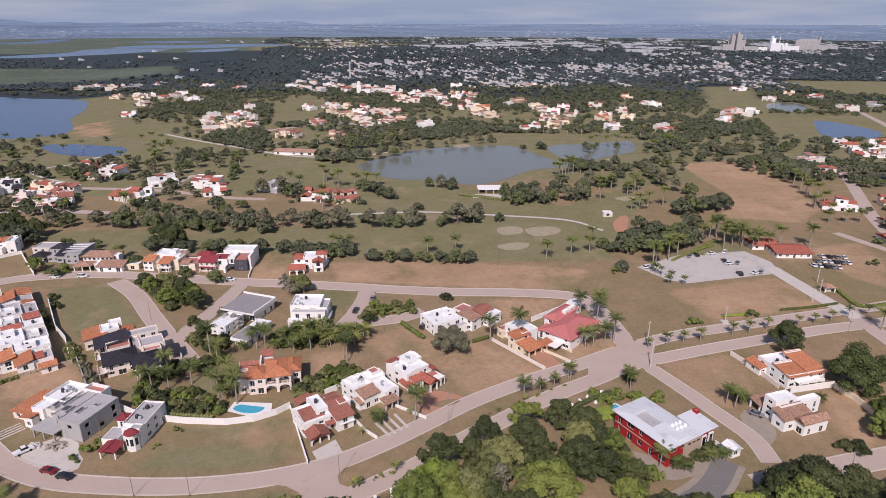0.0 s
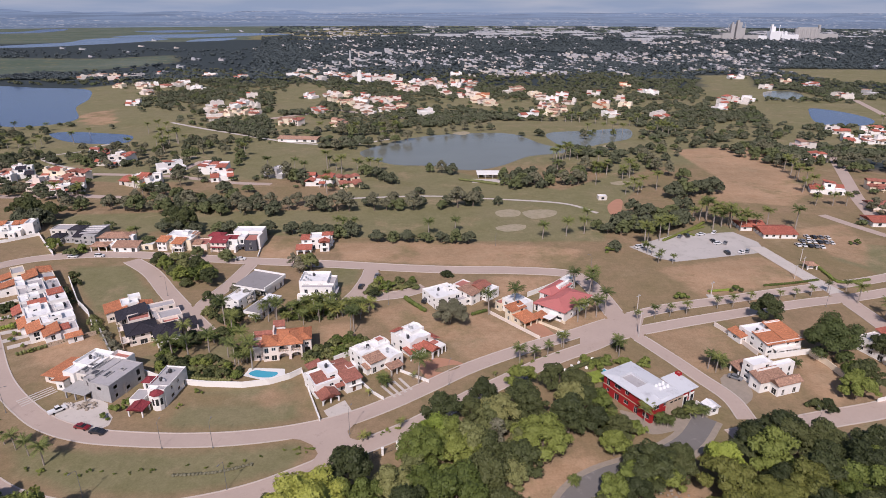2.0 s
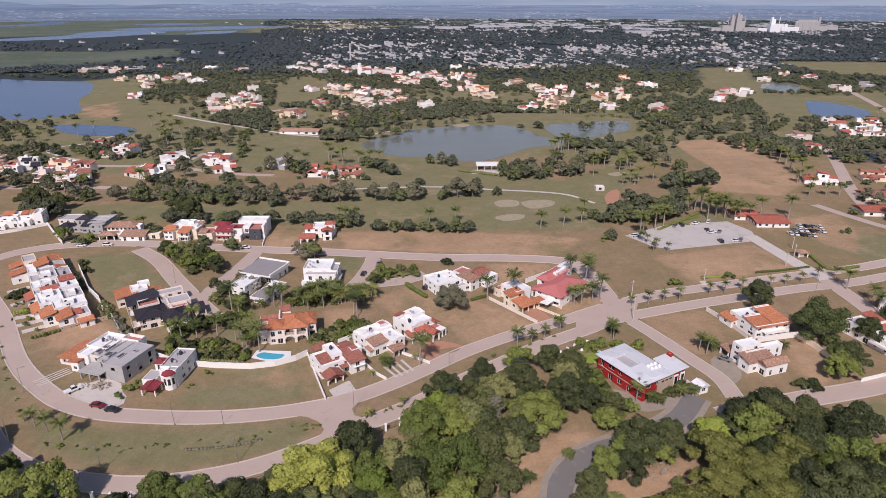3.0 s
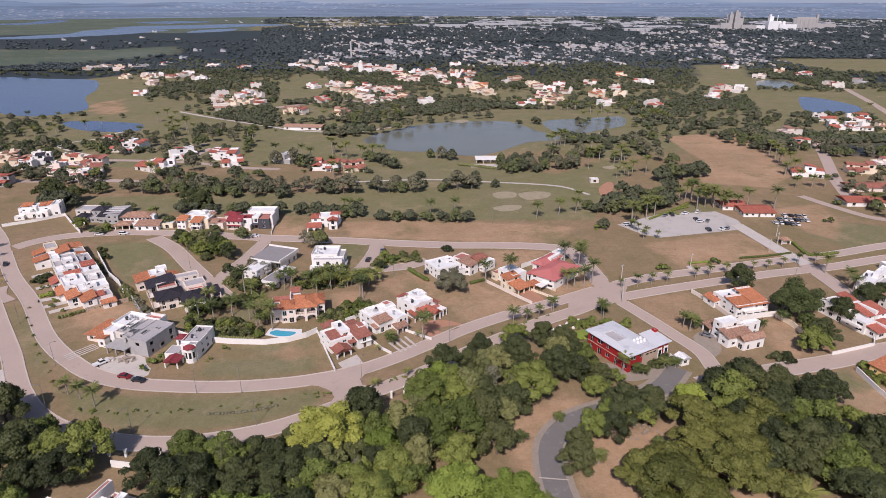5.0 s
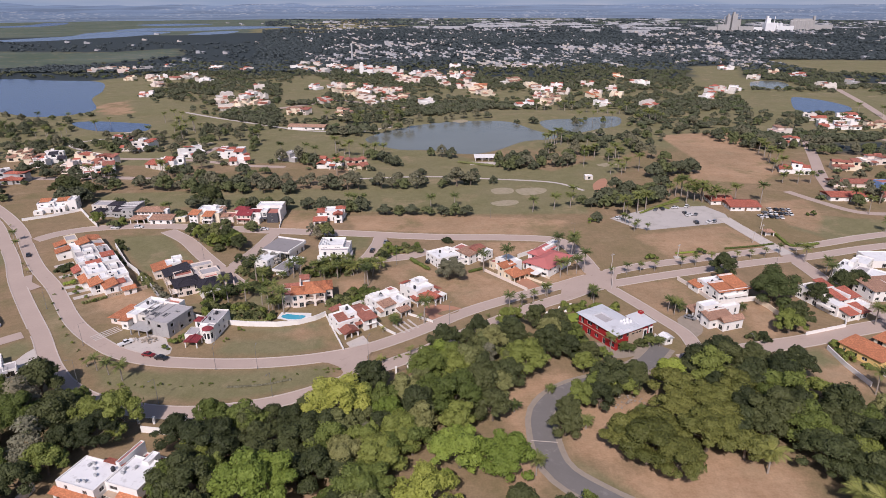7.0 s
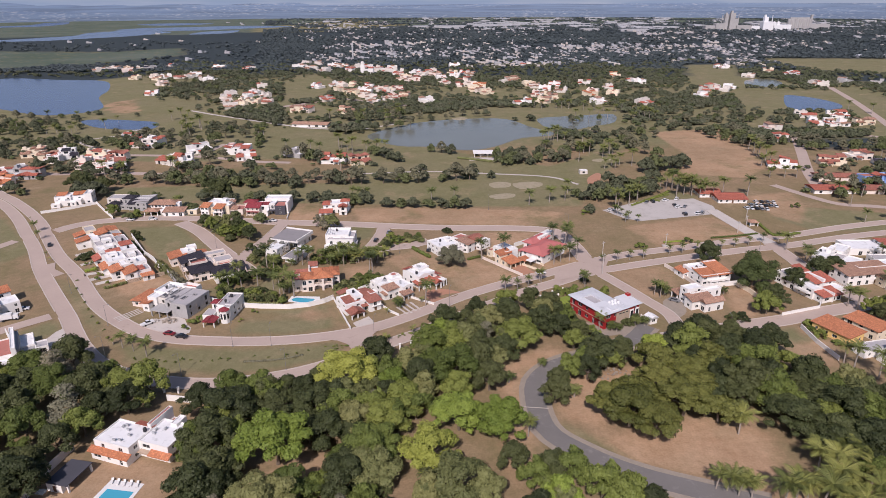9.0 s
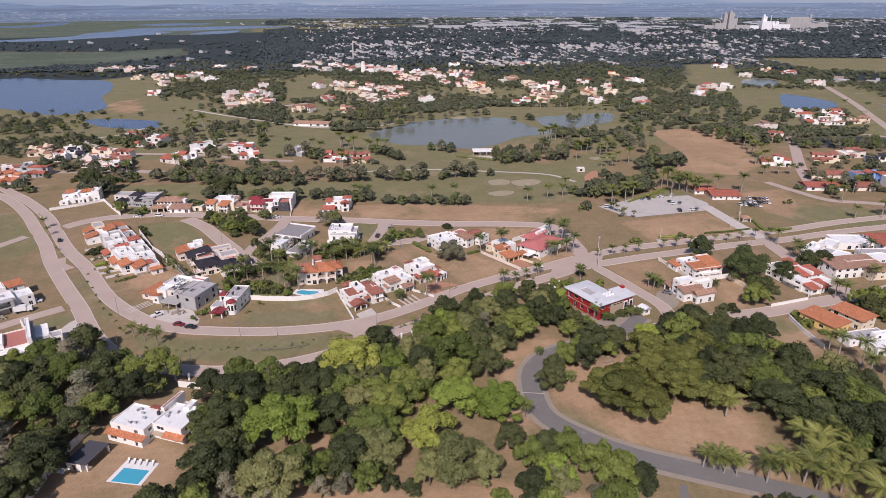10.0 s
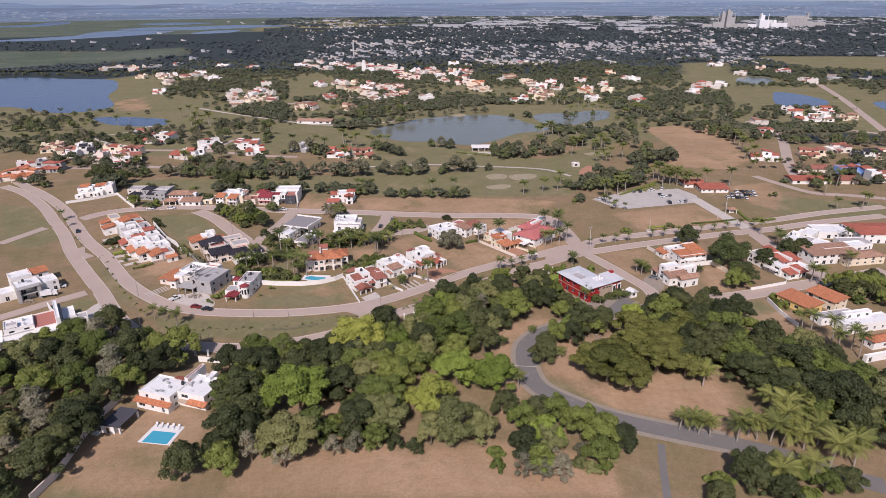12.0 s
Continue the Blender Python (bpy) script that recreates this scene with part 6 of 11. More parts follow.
# villa with a broad red painted roof
h = house("house", "white villa with a broad red hipped roof and red garage", (45.2, 189.6), (55.9, 201.7))
r = span(h, (45.2, 189.6), (49.5, 212.0))
block(h, r, 5.5, 0, WHITE, plain_top=True, door=True, wide=True)
roof(h, r, 5.6, 2.2, "hip", 0.7, PAINT_RED, "broad red painted hipped roof")
r = span(h, (42.5, 202.8), (48.3, 217.4))
block(h, r, 6.4, 0, WHITE, plain_top=True)
roof(h, r, 6.5, 1.6, "hip", 0.5, PAINT_RED, "red painted hipped roof")
block(h, span(h, (46.4, 207.5), (50.2, 214.0)), 8.4, 0, WHITE, ROOF_WHITE, 0.5)
block(h, span(h, (44.3, 213.8), (55.7, 221.1)), 6.6, 0, WHITE, ROOF_WHITE, 0.5)
r = span(h, (37.7, 198.5), (39.3, 204.8))
block(h, r, 2.9, 0, WHITE, plain_top=True)
roof(h, r, 3.0, 0.9, "F", 0.4, PAINT_RED, "red painted garage roof")
q = span(h, (43.8, 191.8), (45.0, 198.5))
slab(h, (q[0] - 6, q[0], q[2], q[3]), 2.9, 3.1, WHITE, "balcony")

# red office building under a pale sheet roof
h = house("building", "red two-storey building under a wide pale sheet-metal roof", (58.8, 128.0), (75.6, 138.0), "building")
r = span3(h, (58.8, 128.0), (75.6, 138.0), (61.7, 153.5))
u0, u1, v0, v1 = r
um, vm = u0 + 0.66 * (u1 - u0), v0 + 0.36 * (v1 - v0)
block(h, (u0 + 0.8, um - 0.8, v0 + 0.8, v1 - 0.8), 6.7, 0, RED, plain_top=True, every=3.2, sides="FLR", wide=True)
block(h, (um - 0.8, u1 - 0.8, v0 + 1.0, vm), 6.7, 0, RED, plain_top=True, every=2.6, sides="FR", glassy=0.9)
slab(h, (u0 + 0.34 * (u1 - u0), um + 0.5, v0 + 0.35, v0 + 0.8), 0, 5.6, STONE, "stone_panel")
for k in range(3):
    uu = u0 + 0.40 * (u1 - u0) + 1.7 * k
    slab(h, (uu, uu + 1.1, v0 + 0.30, v0 + 0.35), 5.0, 5.5, GLASS, "window")
for k in range(2):
    uu = um + 1.2 + 2.9 * k
    slab(h, (uu, uu + 1.9, v0 + 0.78, v0 + 1.0), 0.1, 5.0, WHITE, "door_surround")
    slab(h, (uu + 0.35, uu + 1.55, v0 + 0.74, v0 + 0.78), 0.1, 4.4, GLASS, "door")
slab(h, (u0 + 0.72, u0 + 0.8, v0 + 0.8, v1 - 0.8), 3.2, 3.5, STONE, "string_course")
b = Build()
cu, cv = u0 + 0.40 * (um - u0), v0 + 0.58 * (v1 - v0)
hw, hd, top, dip = 2.3, 3.4, 6.2, 5.56
ring = [(u0, v0), (um, v0), (um, v1), (u0, v1)]
hole = [(cu - hw, cv - hd), (cu + hw, cv - hd), (cu + hw, cv + hd), (cu - hw, cv + hd)]
for k in range(4):
    j = (k + 1) % 4
    b.quad((*ring[k], 5.7), (*ring[j], 5.7), (*hole[j], top), (*hole[k], top))
    b.quad((*ring[j], 5.7), (*ring[k], 5.7), (*ring[k], 5.5), (*ring[j], 5.5))
    b.quad((*hole[k], top), (*hole[j], top), (*hole[j], dip), (*hole[k], dip))
part("roof", b, SHEET, h["ob"], "wide pale sheet-metal roof with low slopes")
b = Build()
b.quad(*((*q, dip) for q in hole))
part("light_well", b, ROOF_GREY, h["ob"], "sunken grey roof well")
roof(h, (um, u1, v0 + 0.3, vm + 1.0), 6.9, 0.7, "F", 0.15, SHEET, "pale sheet roof over the entrance wing")
slab(h, (u0 + 4.5, u0 + 8.0, v0 + 1.2, v0 + 4.0), 6.9, 7.5, SHEET, "roof_housing")
for k in range(6):
    p = h["a"]
    c, sn = math.cos(h["ang"]), math.sin(h["ang"])
    uu, vv = um - 4.6 + 1.5 * (k % 3), v0 + 4.6 + 1.7 * (k // 3)
    tank(p[0] + uu * c - vv * sn, p[1] + uu * sn + vv * c, 7.7, True, 1.0)
block(h, (u1 - 1.2, u1 + 0.2, vm - 1.0, vm + 0.6), 8.3, 0, RED, ROOF_PINK, 0.2, sides="")
h["ob"].scale = (1, 1, 1.14)
h2 = house("gatehouse", "small white gatehouse with a pitched roof", (77.5, 132.7), (81.1, 134.1), "gatehouse")
block(h2, (0, 3.2, 0, 3.2), 3.2, 0, WHITE, plain_top=True, every=2.5)
roof(h2, (0, 3.2, 0, 3.2), 3.2, 1.0, "gv", 0.4, ROOF_WHITE, "white pitched roof")

# white house with orange tiled slopes round a roof deck
h = house("house", "white two-storey house with orange tiled slopes and a roof deck", (109.8, 166.1), (124.0, 170.2))
u0, u1, v0, v1 = r = span3(h, (109.8, 166.1), (124.0, 170.2), (109.6, 179.8))
w, d = u1 - u0, v1 - v0
block(h, r, 6.0, 0, WHITE, ROOF_WHITE, 0.7, door=True, wide=True)
roof(h, (u0, u0 + 0.47 * w, v0 - 0.5, v0 + 0.52 * d), 5.6, 1.5, "F", 0.3, TILE_ORANGE)
roof(h, (u0 + 0.55 * w, u1, v0 - 0.5, v0 + 0.85 * d), 5.6, 1.9, "F", 0.4, TILE_ORANGE)
block(h, (u0 + 0.1, u0 + 0.46 * w, v0 + 0.45 * d, v0 + 0.52 * d), 7.2, 5.5, WHITE, ROOF_WHITE, 0.2, sides="")
block(h, (u0 + 0.56 * w, u1 - 0.2, v0 + 0.78 * d, v0 + 0.85 * d), 7.6, 5.5, WHITE, ROOF_WHITE, 0.2, sides="")
slab(h, (u0 + 0.2 * w, u0 + 0.85 * w, v0 - 2.2, v0), 2.9, 3.1, WHITE, "balcony")
piers(h, (u0 + 0.2 * w, u0 + 0.85 * w, v0 - 2.2, v0 - 1.6), 2.9, WHITE, 4, 0.3)
slab(h, (u0 + 0.2 * w, u0 + 0.85 * w, v0 - 2.2, v0 - 2.05), 3.1, 4.0, WHITE, "balustrade")
r = span3(h, (104.9, 174.1), (107.6, 174.8), (105.1, 180.6))
block(h, r, 3.2, 0, WHITE, plain_top=True)
roof(h, r, 3.3, 1.1, "L", 0.4, TILE_ORANGE)
tank(*(110.8, 175.4), 5.4)

# white house with weathered tile roofs
h = house("house", "white house with weathered clay tile roofs and carport", (102.5, 141.7), (112.3, 145.1))
r = span(h, (102.0, 142.3), (109.3, 148.2))
block(h, r, 4.8, 0, WHITE, plain_top=True, glassy=0.3)
roof(h, r, 4.9, 1.5, "gu", 0.5, TILE_OLD)
r = span(h, (97.4, 144.1), (105.4, 151.5))
block(h, r, 4.8, 0, WHITE, plain_top=True, door=True)
roof(h, r, 4.9, 1.5, "F", 0.5, TILE_OLD)
block(h, span(h, (98.2, 148.5), (111.7, 155.8)), 6.8, 0, WHITE, ROOF_WHITE, 0.7)
block(h, span(h, (97.0, 149.3), (103.0, 155.8)), 8.2, 0, WHITE, ROOF_WHITE, 0.5)
r = span(h, (94.9, 153.3), (103.4, 160.2))
roof(h, r, 3.1, 1.0, "F", 0.4, TILE_OLD)
piers(h, r, 2.95, n=3)
tank(*(104.1, 153.7), 6.15)

# neighbours further along the street
h = house("house", "white villa with red tiled roofs on stepped blocks", (149.5, 153.0), (165.0, 158.6))
block(h, (0.6, 5.6, 0.0, 8.6), 5.6, 0, WHITE, ROOF_WHITE, 0.4, sides="FLR", every=3.0, wide=True)
block(h, (1.0, 8.6, 8.6, 19.0), 6.6, 0, WHITE, ROOF_GREY, 0.5, sides="FLR", every=3.4)
block(h, (5.6, 15.6, 3.4, 10.0), 6.0, 0, WHITE, plain_top=True, sides="FR", every=3.2)
roof(h, (5.4, 15.8, 3.2, 10.2), 6.1, 1.6, "F", 0.4, TILE_RED)
block(h, (9.0, 10.2, 3.0, 10.4), 7.8, 0, WHITE, ROOF_WHITE, 0.2, sides="")
block(h, (1.4, 6.2, -4.2, 0.0), 3.5, 0, WHITE, plain_top=True, sides="FLR", every=2.6, wide=True)
roof(h, (1.2, 6.2, -4.6, 1.0), 3.6, 1.3, "F", 0.3, TILE_RED)
block(h, (6.8, 11.8, -4.0, 3.4), 3.3, 0, WHITE, plain_top=True, sides="FR", every=2.4, wide=True)
roof(h, (6.8, 12.0, -4.6, 1.6), 3.4, 1.3, "F", 0.3, TILE_RED)
block(h, (6.2, 6.8, -4.8, 3.2), 5.0, 0, WHITE, ROOF_WHITE, 0.15, sides="")
block(h, (12.0, 16.4, -1.0, 3.4), 4.4, 0, WHITE, ROOF_WHITE, 0.4, sides="FR")
block(h, (8.6, 13.4, 10.0, 18.6), 6.4, 0, WHITE, plain_top=True, sides="R")
roof(h, (8.8, 13.4, 13.6, 18.8), 6.5, 1.4, "F", 0.3, TILE_RED)
slab(h, (-1.0, 1.0, 1.0, 8.0), 2.8, 3.05, WHITE, "balcony")
slab(h, (-1.0, -0.85, 1.0, 8.0), 3.05, 3.9, WHITE, "balustrade")
on_roof(h, (1.6, 8.0, 9.4, 18.0), 6.1, 1, 3)
h = house("house", "large white villa among palms", (169.2, 189.1), (176.3, 181.3))
r = span3(h, (169.2, 189.1), (176.3, 181.3), (191.5, 205.2))
u0, u1, v0, v1 = r
w, d = u1 - u0, v1 - v0
block(h, (u0, u0 + 0.55 * w, v0, v0 + 0.5 * d), 6.6, 0, WHITE, ROOF_WHITE, 0.6, glassy=0.3)
block(h, (u0 + 0.55 * w, u1, v0 + 0.12 * d, v0 + 0.6 * d), 4.0, 0, WHITE, ROOF_GREY, 0.5)
block(h, (u0 + 0.2 * w, u0 + 0.8 * w, v0 + 0.6 * d, v1), 5.2, 0, WHITE, ROOF_WHITE, 0.5)
block(h, (u0 + 0.3 * w, u0 + 0.5 * w, v0 + 0.3 * d, v0 + 0.55 * d), 8.2, 0, WHITE, ROOF_WHITE, 0.4)
roof(h, (u0 + 0.6 * w, u1 - 0.4, v0 - 1.2, v0 + 0.12 * d), 2.9, 0.8, "F", 0.2, TILE_RED)
on_roof(h, (u0, u0 + 0.5 * w, v0, v0 + 0.4 * d), 6.1, 1, 2)
block(h, span3(h, (174.4, 180.0), (179.1, 175.6), (187.6, 193.6)), 4.0, 0, WHITE, ROOF_WHITE, 0.4)
h = house("house", "white villa with ochre tiled roofs and a walled court", (171.8, 166.1), (186.5, 168.7))
r = span(h, (171.9, 165.5), (193.3, 180.0))
block(h, r, 6.0, 0, WHITE, plain_top=True, door=True, wide=True)
roof(h, r, 6.1, 1.2, "F", 0.5, TILE_OLD)
block(h, span(h, (180.5, 172.4), (203.3, 183.1)), 7.0, 0, WHITE, ROOF_WHITE, 0.5)
r = span(h, (186.3, 163.8), (205.1, 174.6))
block(h, r, 5.0, 0, CREAM, plain_top=True)
roof(h, r, 5.1, 1.2, "hip", 0.5, TILE_OLD)
h = house("house", "white villa with red hipped roof", (216.8, 197.6), (227.7, 197.4))
r = span(h, (211.1, 192.9), (238.1, 209.4))
block(h, r, 6.0, 0, WHITE, plain_top=True)
roof(h, r, 6.1, 1.4, "hip", 0.5, TILE_RED)
block(h, span(h, (197.6, 184.1), (211.7, 193.2)), 4.2, 0, WHITE, ROOF_GREY, 0.4)
block(h, span(h, (194.1, 200.0), (215.9, 211.7)), 4.2, 0, WHITE, ROOF_WHITE, 0.4)
h = house("house", "yellow house with long orange tiled roofs", (142.0, 115.7), (148.0, 118.5))
r = span(h, (142.5, 116.6), (144.0, 132.7))
block(h, r, 4.0, 0, YELLOW, plain_top=True)
roof(h, r, 4.1, 0.9, "L", 0.6, TILE_ORANGE)
r = span(h, (154.4, 119.7), (156.3, 134.1))
block(h, r, 5.0, 0, CREAM, plain_top=True)
roof(h, r, 5.1, 0.9, "L", 0.6, TILE_ORANGE)
h = house("house", "long white modern house with flat white and grey roofs", (150.2, 105.0), (167.8, 109.1))
block(h, span(h, (148.3, 101.6), (168.3, 112.9)), 4.6, 0, WHITE, ROOF_WHITE, 0.5, glassy=0.4)
block(h, span(h, (143.0, 108.5), (158.2, 117.5)), 3.6, 0, WHITE, ROOF_GREY, 0.3)
block(h, span(h, (151.5, 108.2), (162.6, 113.1)), 6.4, 0, WHITE, ROOF_WHITE, 0.4)
h = house("house", "white house with orange tiled roof", (151.7, 91.0), (165.3, 94.7))
r = span(h, (151.4, 90.9), (167.4, 99.1))
block(h, r, 4.0, 0, WHITE, plain_top=True)
roof(h, r, 4.1, 1.4, "hip", 0.5, TILE_ORANGE)
block(h, span(h, (143.7, 82.7), (160.4, 88.7)), 3.2, 0, WHITE, ROOF_WHITE, 0.4)

# ---- houses of the near grove ----
h = house("house", "white flat-roofed modern villa with orange tiled skirt roofs", (-94.9, 61.8), (-83.8, 58.2))
r = span3(h, (-94.9, 61.8), (-83.8, 58.2), (-93.4, 71.1))
block(h, r, 6.4, 0, WHITE, ROOF_WHITE, 0.4, wide=True, every=4.5)
on_roof(h, r, 6.0, 1, 6)
r2 = span3(h, (-84.3, 62.0), (-73.6, 58.4), (-73.4, 68.9))
block(h, (r[1], r2[1], r2[2], r2[3]), 6.2, 0, WHITE, ROOF_WHITE, 0.4, wide=True, every=4.5)
on_roof(h, (r[1], r2[1], r2[2], r2[3]), 5.8, 0, 3)
roof(h, (r[0] - 1.0, r[1] + 0.5, r[2] - 1.8, r[2]), 3.1, 0.9, "F", 0.1, TILE_ORANGE, "orange tiled skirt roof")
block(h, (r[0] - 0.2, r[1], r[2] - 1.4, r[2]), 2.9, 0, WHITE, plain_top=True, wide=True)
roof(h, (r2[1] - 5.5, r2[1] + 1.0, r2[2] - 1.8, r2[2]), 3.1, 0.9, "F", 0.1, TILE_ORANGE, "orange tiled skirt roof")
slab(h, (r[1] + 0.5, r2[1] - 5.5, r2[2] - 1.6, r2[2]), 2.9, 3.15, STONE, "canopy")
q = span3(h, (-82.5, 66.8), (-81.3, 66.4), (-81.4, 75.5))
block(h, (q[0], q[0] + 1.2, q[2], q[3]), 7.8, 0, WHITE, ROOF_PINK, 0.4, sides="")
block(h, (q[0] + 1.2, q[0] + 8.0, q[2] + 1.0, q[3]), 3.4, 0, WHITE, ROOF_PINK, 0.4)
q = span3(h, (-76.6, 67.9), (-74.6, 67.3), (-75.4, 71.7))
block(h, q, 7.0, 0, WHITE, ROOF_WHITE, 0.4)
roof(h, (r[0] + 6, r[1], r[3] - 0.5, r[3] + 1.4), 6.0, 0.6, "B", 0.1, TILE_RED)
h = house("pavilion", "garden pavilion with a dark flat roof and white end wall", (-100.6, 48.6), (-94.0, 47.2), "pavilion")
r = (0.0, 6.4, 0.0, 8.8)
slab(h, r, 3.0, 3.25, SLATE, "roof")
piers(h, (0.2, 6.2, 0.4, 8.6), 2.98, WHITE, 2, 0.45)
block(h, (0.2, 4.6, 0.0, 1.8), 2.98, 0, WHITE, plain_top=True, sides="F", door=True)
block(h, (0.0, 0.3, 1.8, 8.8), 2.98, 0, PALE, plain_top=True, sides="")
b = Build()
for k in range(3):
    b.box(-2.2 + 0.5 * k, 0.0, -1.6 + 0.5 * k, 0.0, 0.16 * k, 0.16 * (k + 1))
part("steps", b, WHITE, h["ob"], "white steps beside the end wall")

h = house("house", "white modern house with pink roof terrace and tall fin wall", (-151.1, 103.0), (-146.2, 106.4))
block(h, (-1.2, 6.0, 0.4, 13.6), 5.2, 0, WHITE, ROOF_PINK, 0.5, sides="FR", glassy=0.4)
block(h, (6.0, 7.4, -1.0, 16.4), 8.4, 0, WHITE, ROOF_WHITE, 0.25, sides="")
block(h, (7.4, 8.4, 1.0, 16.0), 6.4, 0, GREY, ROOF_GREY, 0.3, sides="R", every=3.0, glassy=0.8)
block(h, (-10.6, -1.2, 2.6, 11.6), 6.4, 0, WHITE, ROOF_WHITE, 0.6, sides="F", every=3.2, wide=True, glassy=0.7)
block(h, (-9.6, -6.2, 4.0, 7.0), 7.4, 6.0, WHITE, ROOF_GREY, 0.2, sides="")
block(h, (-11.4, 6.0, -3.2, 0.4), 4.2, 0, WHITE, ROOF_WHITE, 0.6, sides="F", every=3.4, wide=True, glassy=0.7)
block(h, (-11.4, -1.2, 0.4, 2.6), 4.4, 0, WHITE, ROOF_GREY, 0.3, sides="")
block(h, (-13.4, -11.4, -4.0, 9.0), 3.6, 0, WHITE, ROOF_WHITE, 0.4, sides="F")
block(h, (8.4, 12.6, 6.0, 16.0), 3.8, 0, WHITE, ROOF_WHITE, 0.5, sides="FR", every=3.0, glassy=0.4)
block(h, (12.6, 16.4, 3.2, 8.4), 3.4, 0, WHITE, ROOF_GREY, 0.5, sides="FR", every=3.0, glassy=0.6)
slab(h, (8.4, 14.0, 1.4, 6.0), 2.9, 3.15, GREY, "canopy")
on_roof(h, (-10.0, -2.0, 3.4, 10.8), 5.8, 1, 3)
h = house("house", "white and raw grey modern house with an orange tiled roof", (-177.1, 131.1), (-169.7, 138.4))
block(h, (0.4, 9.8, 2.4, 12.0), 7.2, 0, AGED, ROOF_WHITE, 0.5, sides="FR", every=4.6, glassy=0.6, wide=True)
block(h, (0.0, 1.2, -0.6, 2.4), 7.0, 0, GREY, ROOF_GREY, 0.3, sides="")
block(h, (7.4, 8.6, -0.4, 2.4), 7.0, 0, GREY, ROOF_GREY, 0.3, sides="")
slab(h, (0.0, 8.6, -0.6, 2.4), 7.0, 7.4, GREY, "roof_frame")
slab(h, (1.2, 7.4, 0.0, 2.4), 3.4, 3.7, GREY, "balcony")
block(h, (9.8, 16.2, 3.6, 11.4), 6.2, 0, WHITE, ROOF_WHITE, 0.5, sides="FR", every=3.0)
block(h, (1.0, 9.0, 14.6, 22.0), 7.8, 0, WHITE, ROOF_WHITE, 0.6, sides="F")
block(h, (1.6, 9.8, 12.0, 14.6), 5.6, 0, WHITE, ROOF_GREY, 0.4, sides="")
r = (9.0, 15.4, 15.4, 20.6)
block(h, r, 6.6, 0, WHITE, plain_top=True, sides="FR")
roof(h, r, 6.7, 1.2, "F", 0.4, TILE_ORANGE)
block(h, (-6.0, 0.4, 6.0, 13.0), 4.6, 0, WHITE, ROOF_WHITE, 0.4, sides="F")
on_roof(h, (1.0, 9.0, 4.0, 11.0), 6.7, 1, 3)

# ---- houses along the upper street ----
def at_angle(name, label, x, y, turn):
    t = math.radians(turn)
    return house(name, label, (x, y), (x + math.cos(t), y + math.sin(t)))


h = at_angle("house", "long white house with orange tiled roof strips and a white tower", -225.0, 276.5, 15)
block(h, (-9.0, 7.6, 9.0, 18.0), 6.1, 0, WHITE, ROOF_WHITE, 0.6, sides="FL", every=4.4)
block(h, (-7.4, 6.4, 5.2, 9.0), 4.2, 0, WHITE, ROOF_WHITE, 0.5, sides="F", every=4.0, glassy=0.4)
block(h, (-9.4, -4.6, 2.6, 5.2), 3.0, 0, WHITE, ROOF_WHITE, 0.4, sides="F")
block(h, (0.8, 4.0, 3.6, 5.2), 3.4, 0, WHITE, ROOF_WHITE, 0.3, sides="F", every=3.0)
block(h, (8.0, 12.2, 7.0, 16.0), 8.0, 0, WHITE, ROOF_WHITE, 0.9, sides="FR", every=3.2)
block(h, (-2.4, 0.6, 7.4, 10.6), 7.0, 0, WHITE, ROOF_WHITE, 0.4, sides="F", every=3.0)
for u0, u1, v0 in ((-8.4, -3.0, 12.6), (0.8, 3.8, 11.6), (4.2, 7.4, 12.6)):
    roof(h, (u0, u1, v0, v0 + 4.2), 6.1, 1.2, "F", 0.2, TILE_ORANGE)
on_roof(h, (-6.6, 6.0, 6.0, 8.4), 3.8, 0, 3)
h = at_angle("house", "grey modern house with dark pitched roofs and white frames", -198.4, 270.9, 0)
block(h, (-3.8, 6.2, 8.6, 17.0), 6.6, 0, AGED, ROOF_GREY, 0.5, sides="F", every=2.8)
block(h, (-0.4, 6.0, 0.6, 8.6), 4.2, 0, AGED, plain_top=True, sides="FR", every=2.6)
roof(h, (-0.4, 6.0, 0.6, 7.4), 4.3, 1.9, "hip", 0.3, TILE_SLATE, "dark pitched roof")
block(h, (6.2, 13.6, 7.2, 15.0), 6.8, 0, GREY, plain_top=True, sides="F", every=2.8, glassy=0.4)
roof(h, (6.4, 13.4, 7.2, 14.0), 6.9, 1.6, "hip", 0.3, TILE_SLATE, "dark pitched roof")
block(h, (6.4, 12.2, 3.0, 7.2), 3.6, 0, GREY, ROOF_GREY, 0.4, sides="F", every=2.6, glassy=0.4)
roof(h, (11.6, 16.8, 1.6, 6.8), 4.9, 1.5, "F", 0.3, TILE_SLATE, "dark pitched roof")
block(h, (11.8, 16.8, 1.8, 6.8), 4.8, 0, GREY, plain_top=True, sides="F", every=2.4)
block(h, (16.8, 23.4, 0.4, 15.6), 5.8, 0, GREY, plain_top=True, sides="F", every=3.0)
roof(h, (14.4, 23.4, 4.0, 15.6), 6.0, 0.9, "L", 0.4, ROOF_GREY, "broad sloping pale grey roof", 0.3)
for v in (6.0, 9.0, 12.0):
    slab(h, (14.6, 23.4, v, v + 0.25), 6.95, 7.15, WHITE, "roof_rib")
h = at_angle("house", "low white house with weathered orange tile roofs", -163.2, 263.6, 0)
block(h, (-8.0, 6.4, 5.0, 12.4), 6.0, 0, WHITE, plain_top=True, sides="FR", every=1.9, blind=0.0)
roof(h, (-8.4, 6.4, 4.9, 12.6), 6.1, 2.0, "hip", 0.6, TILE_OLD)
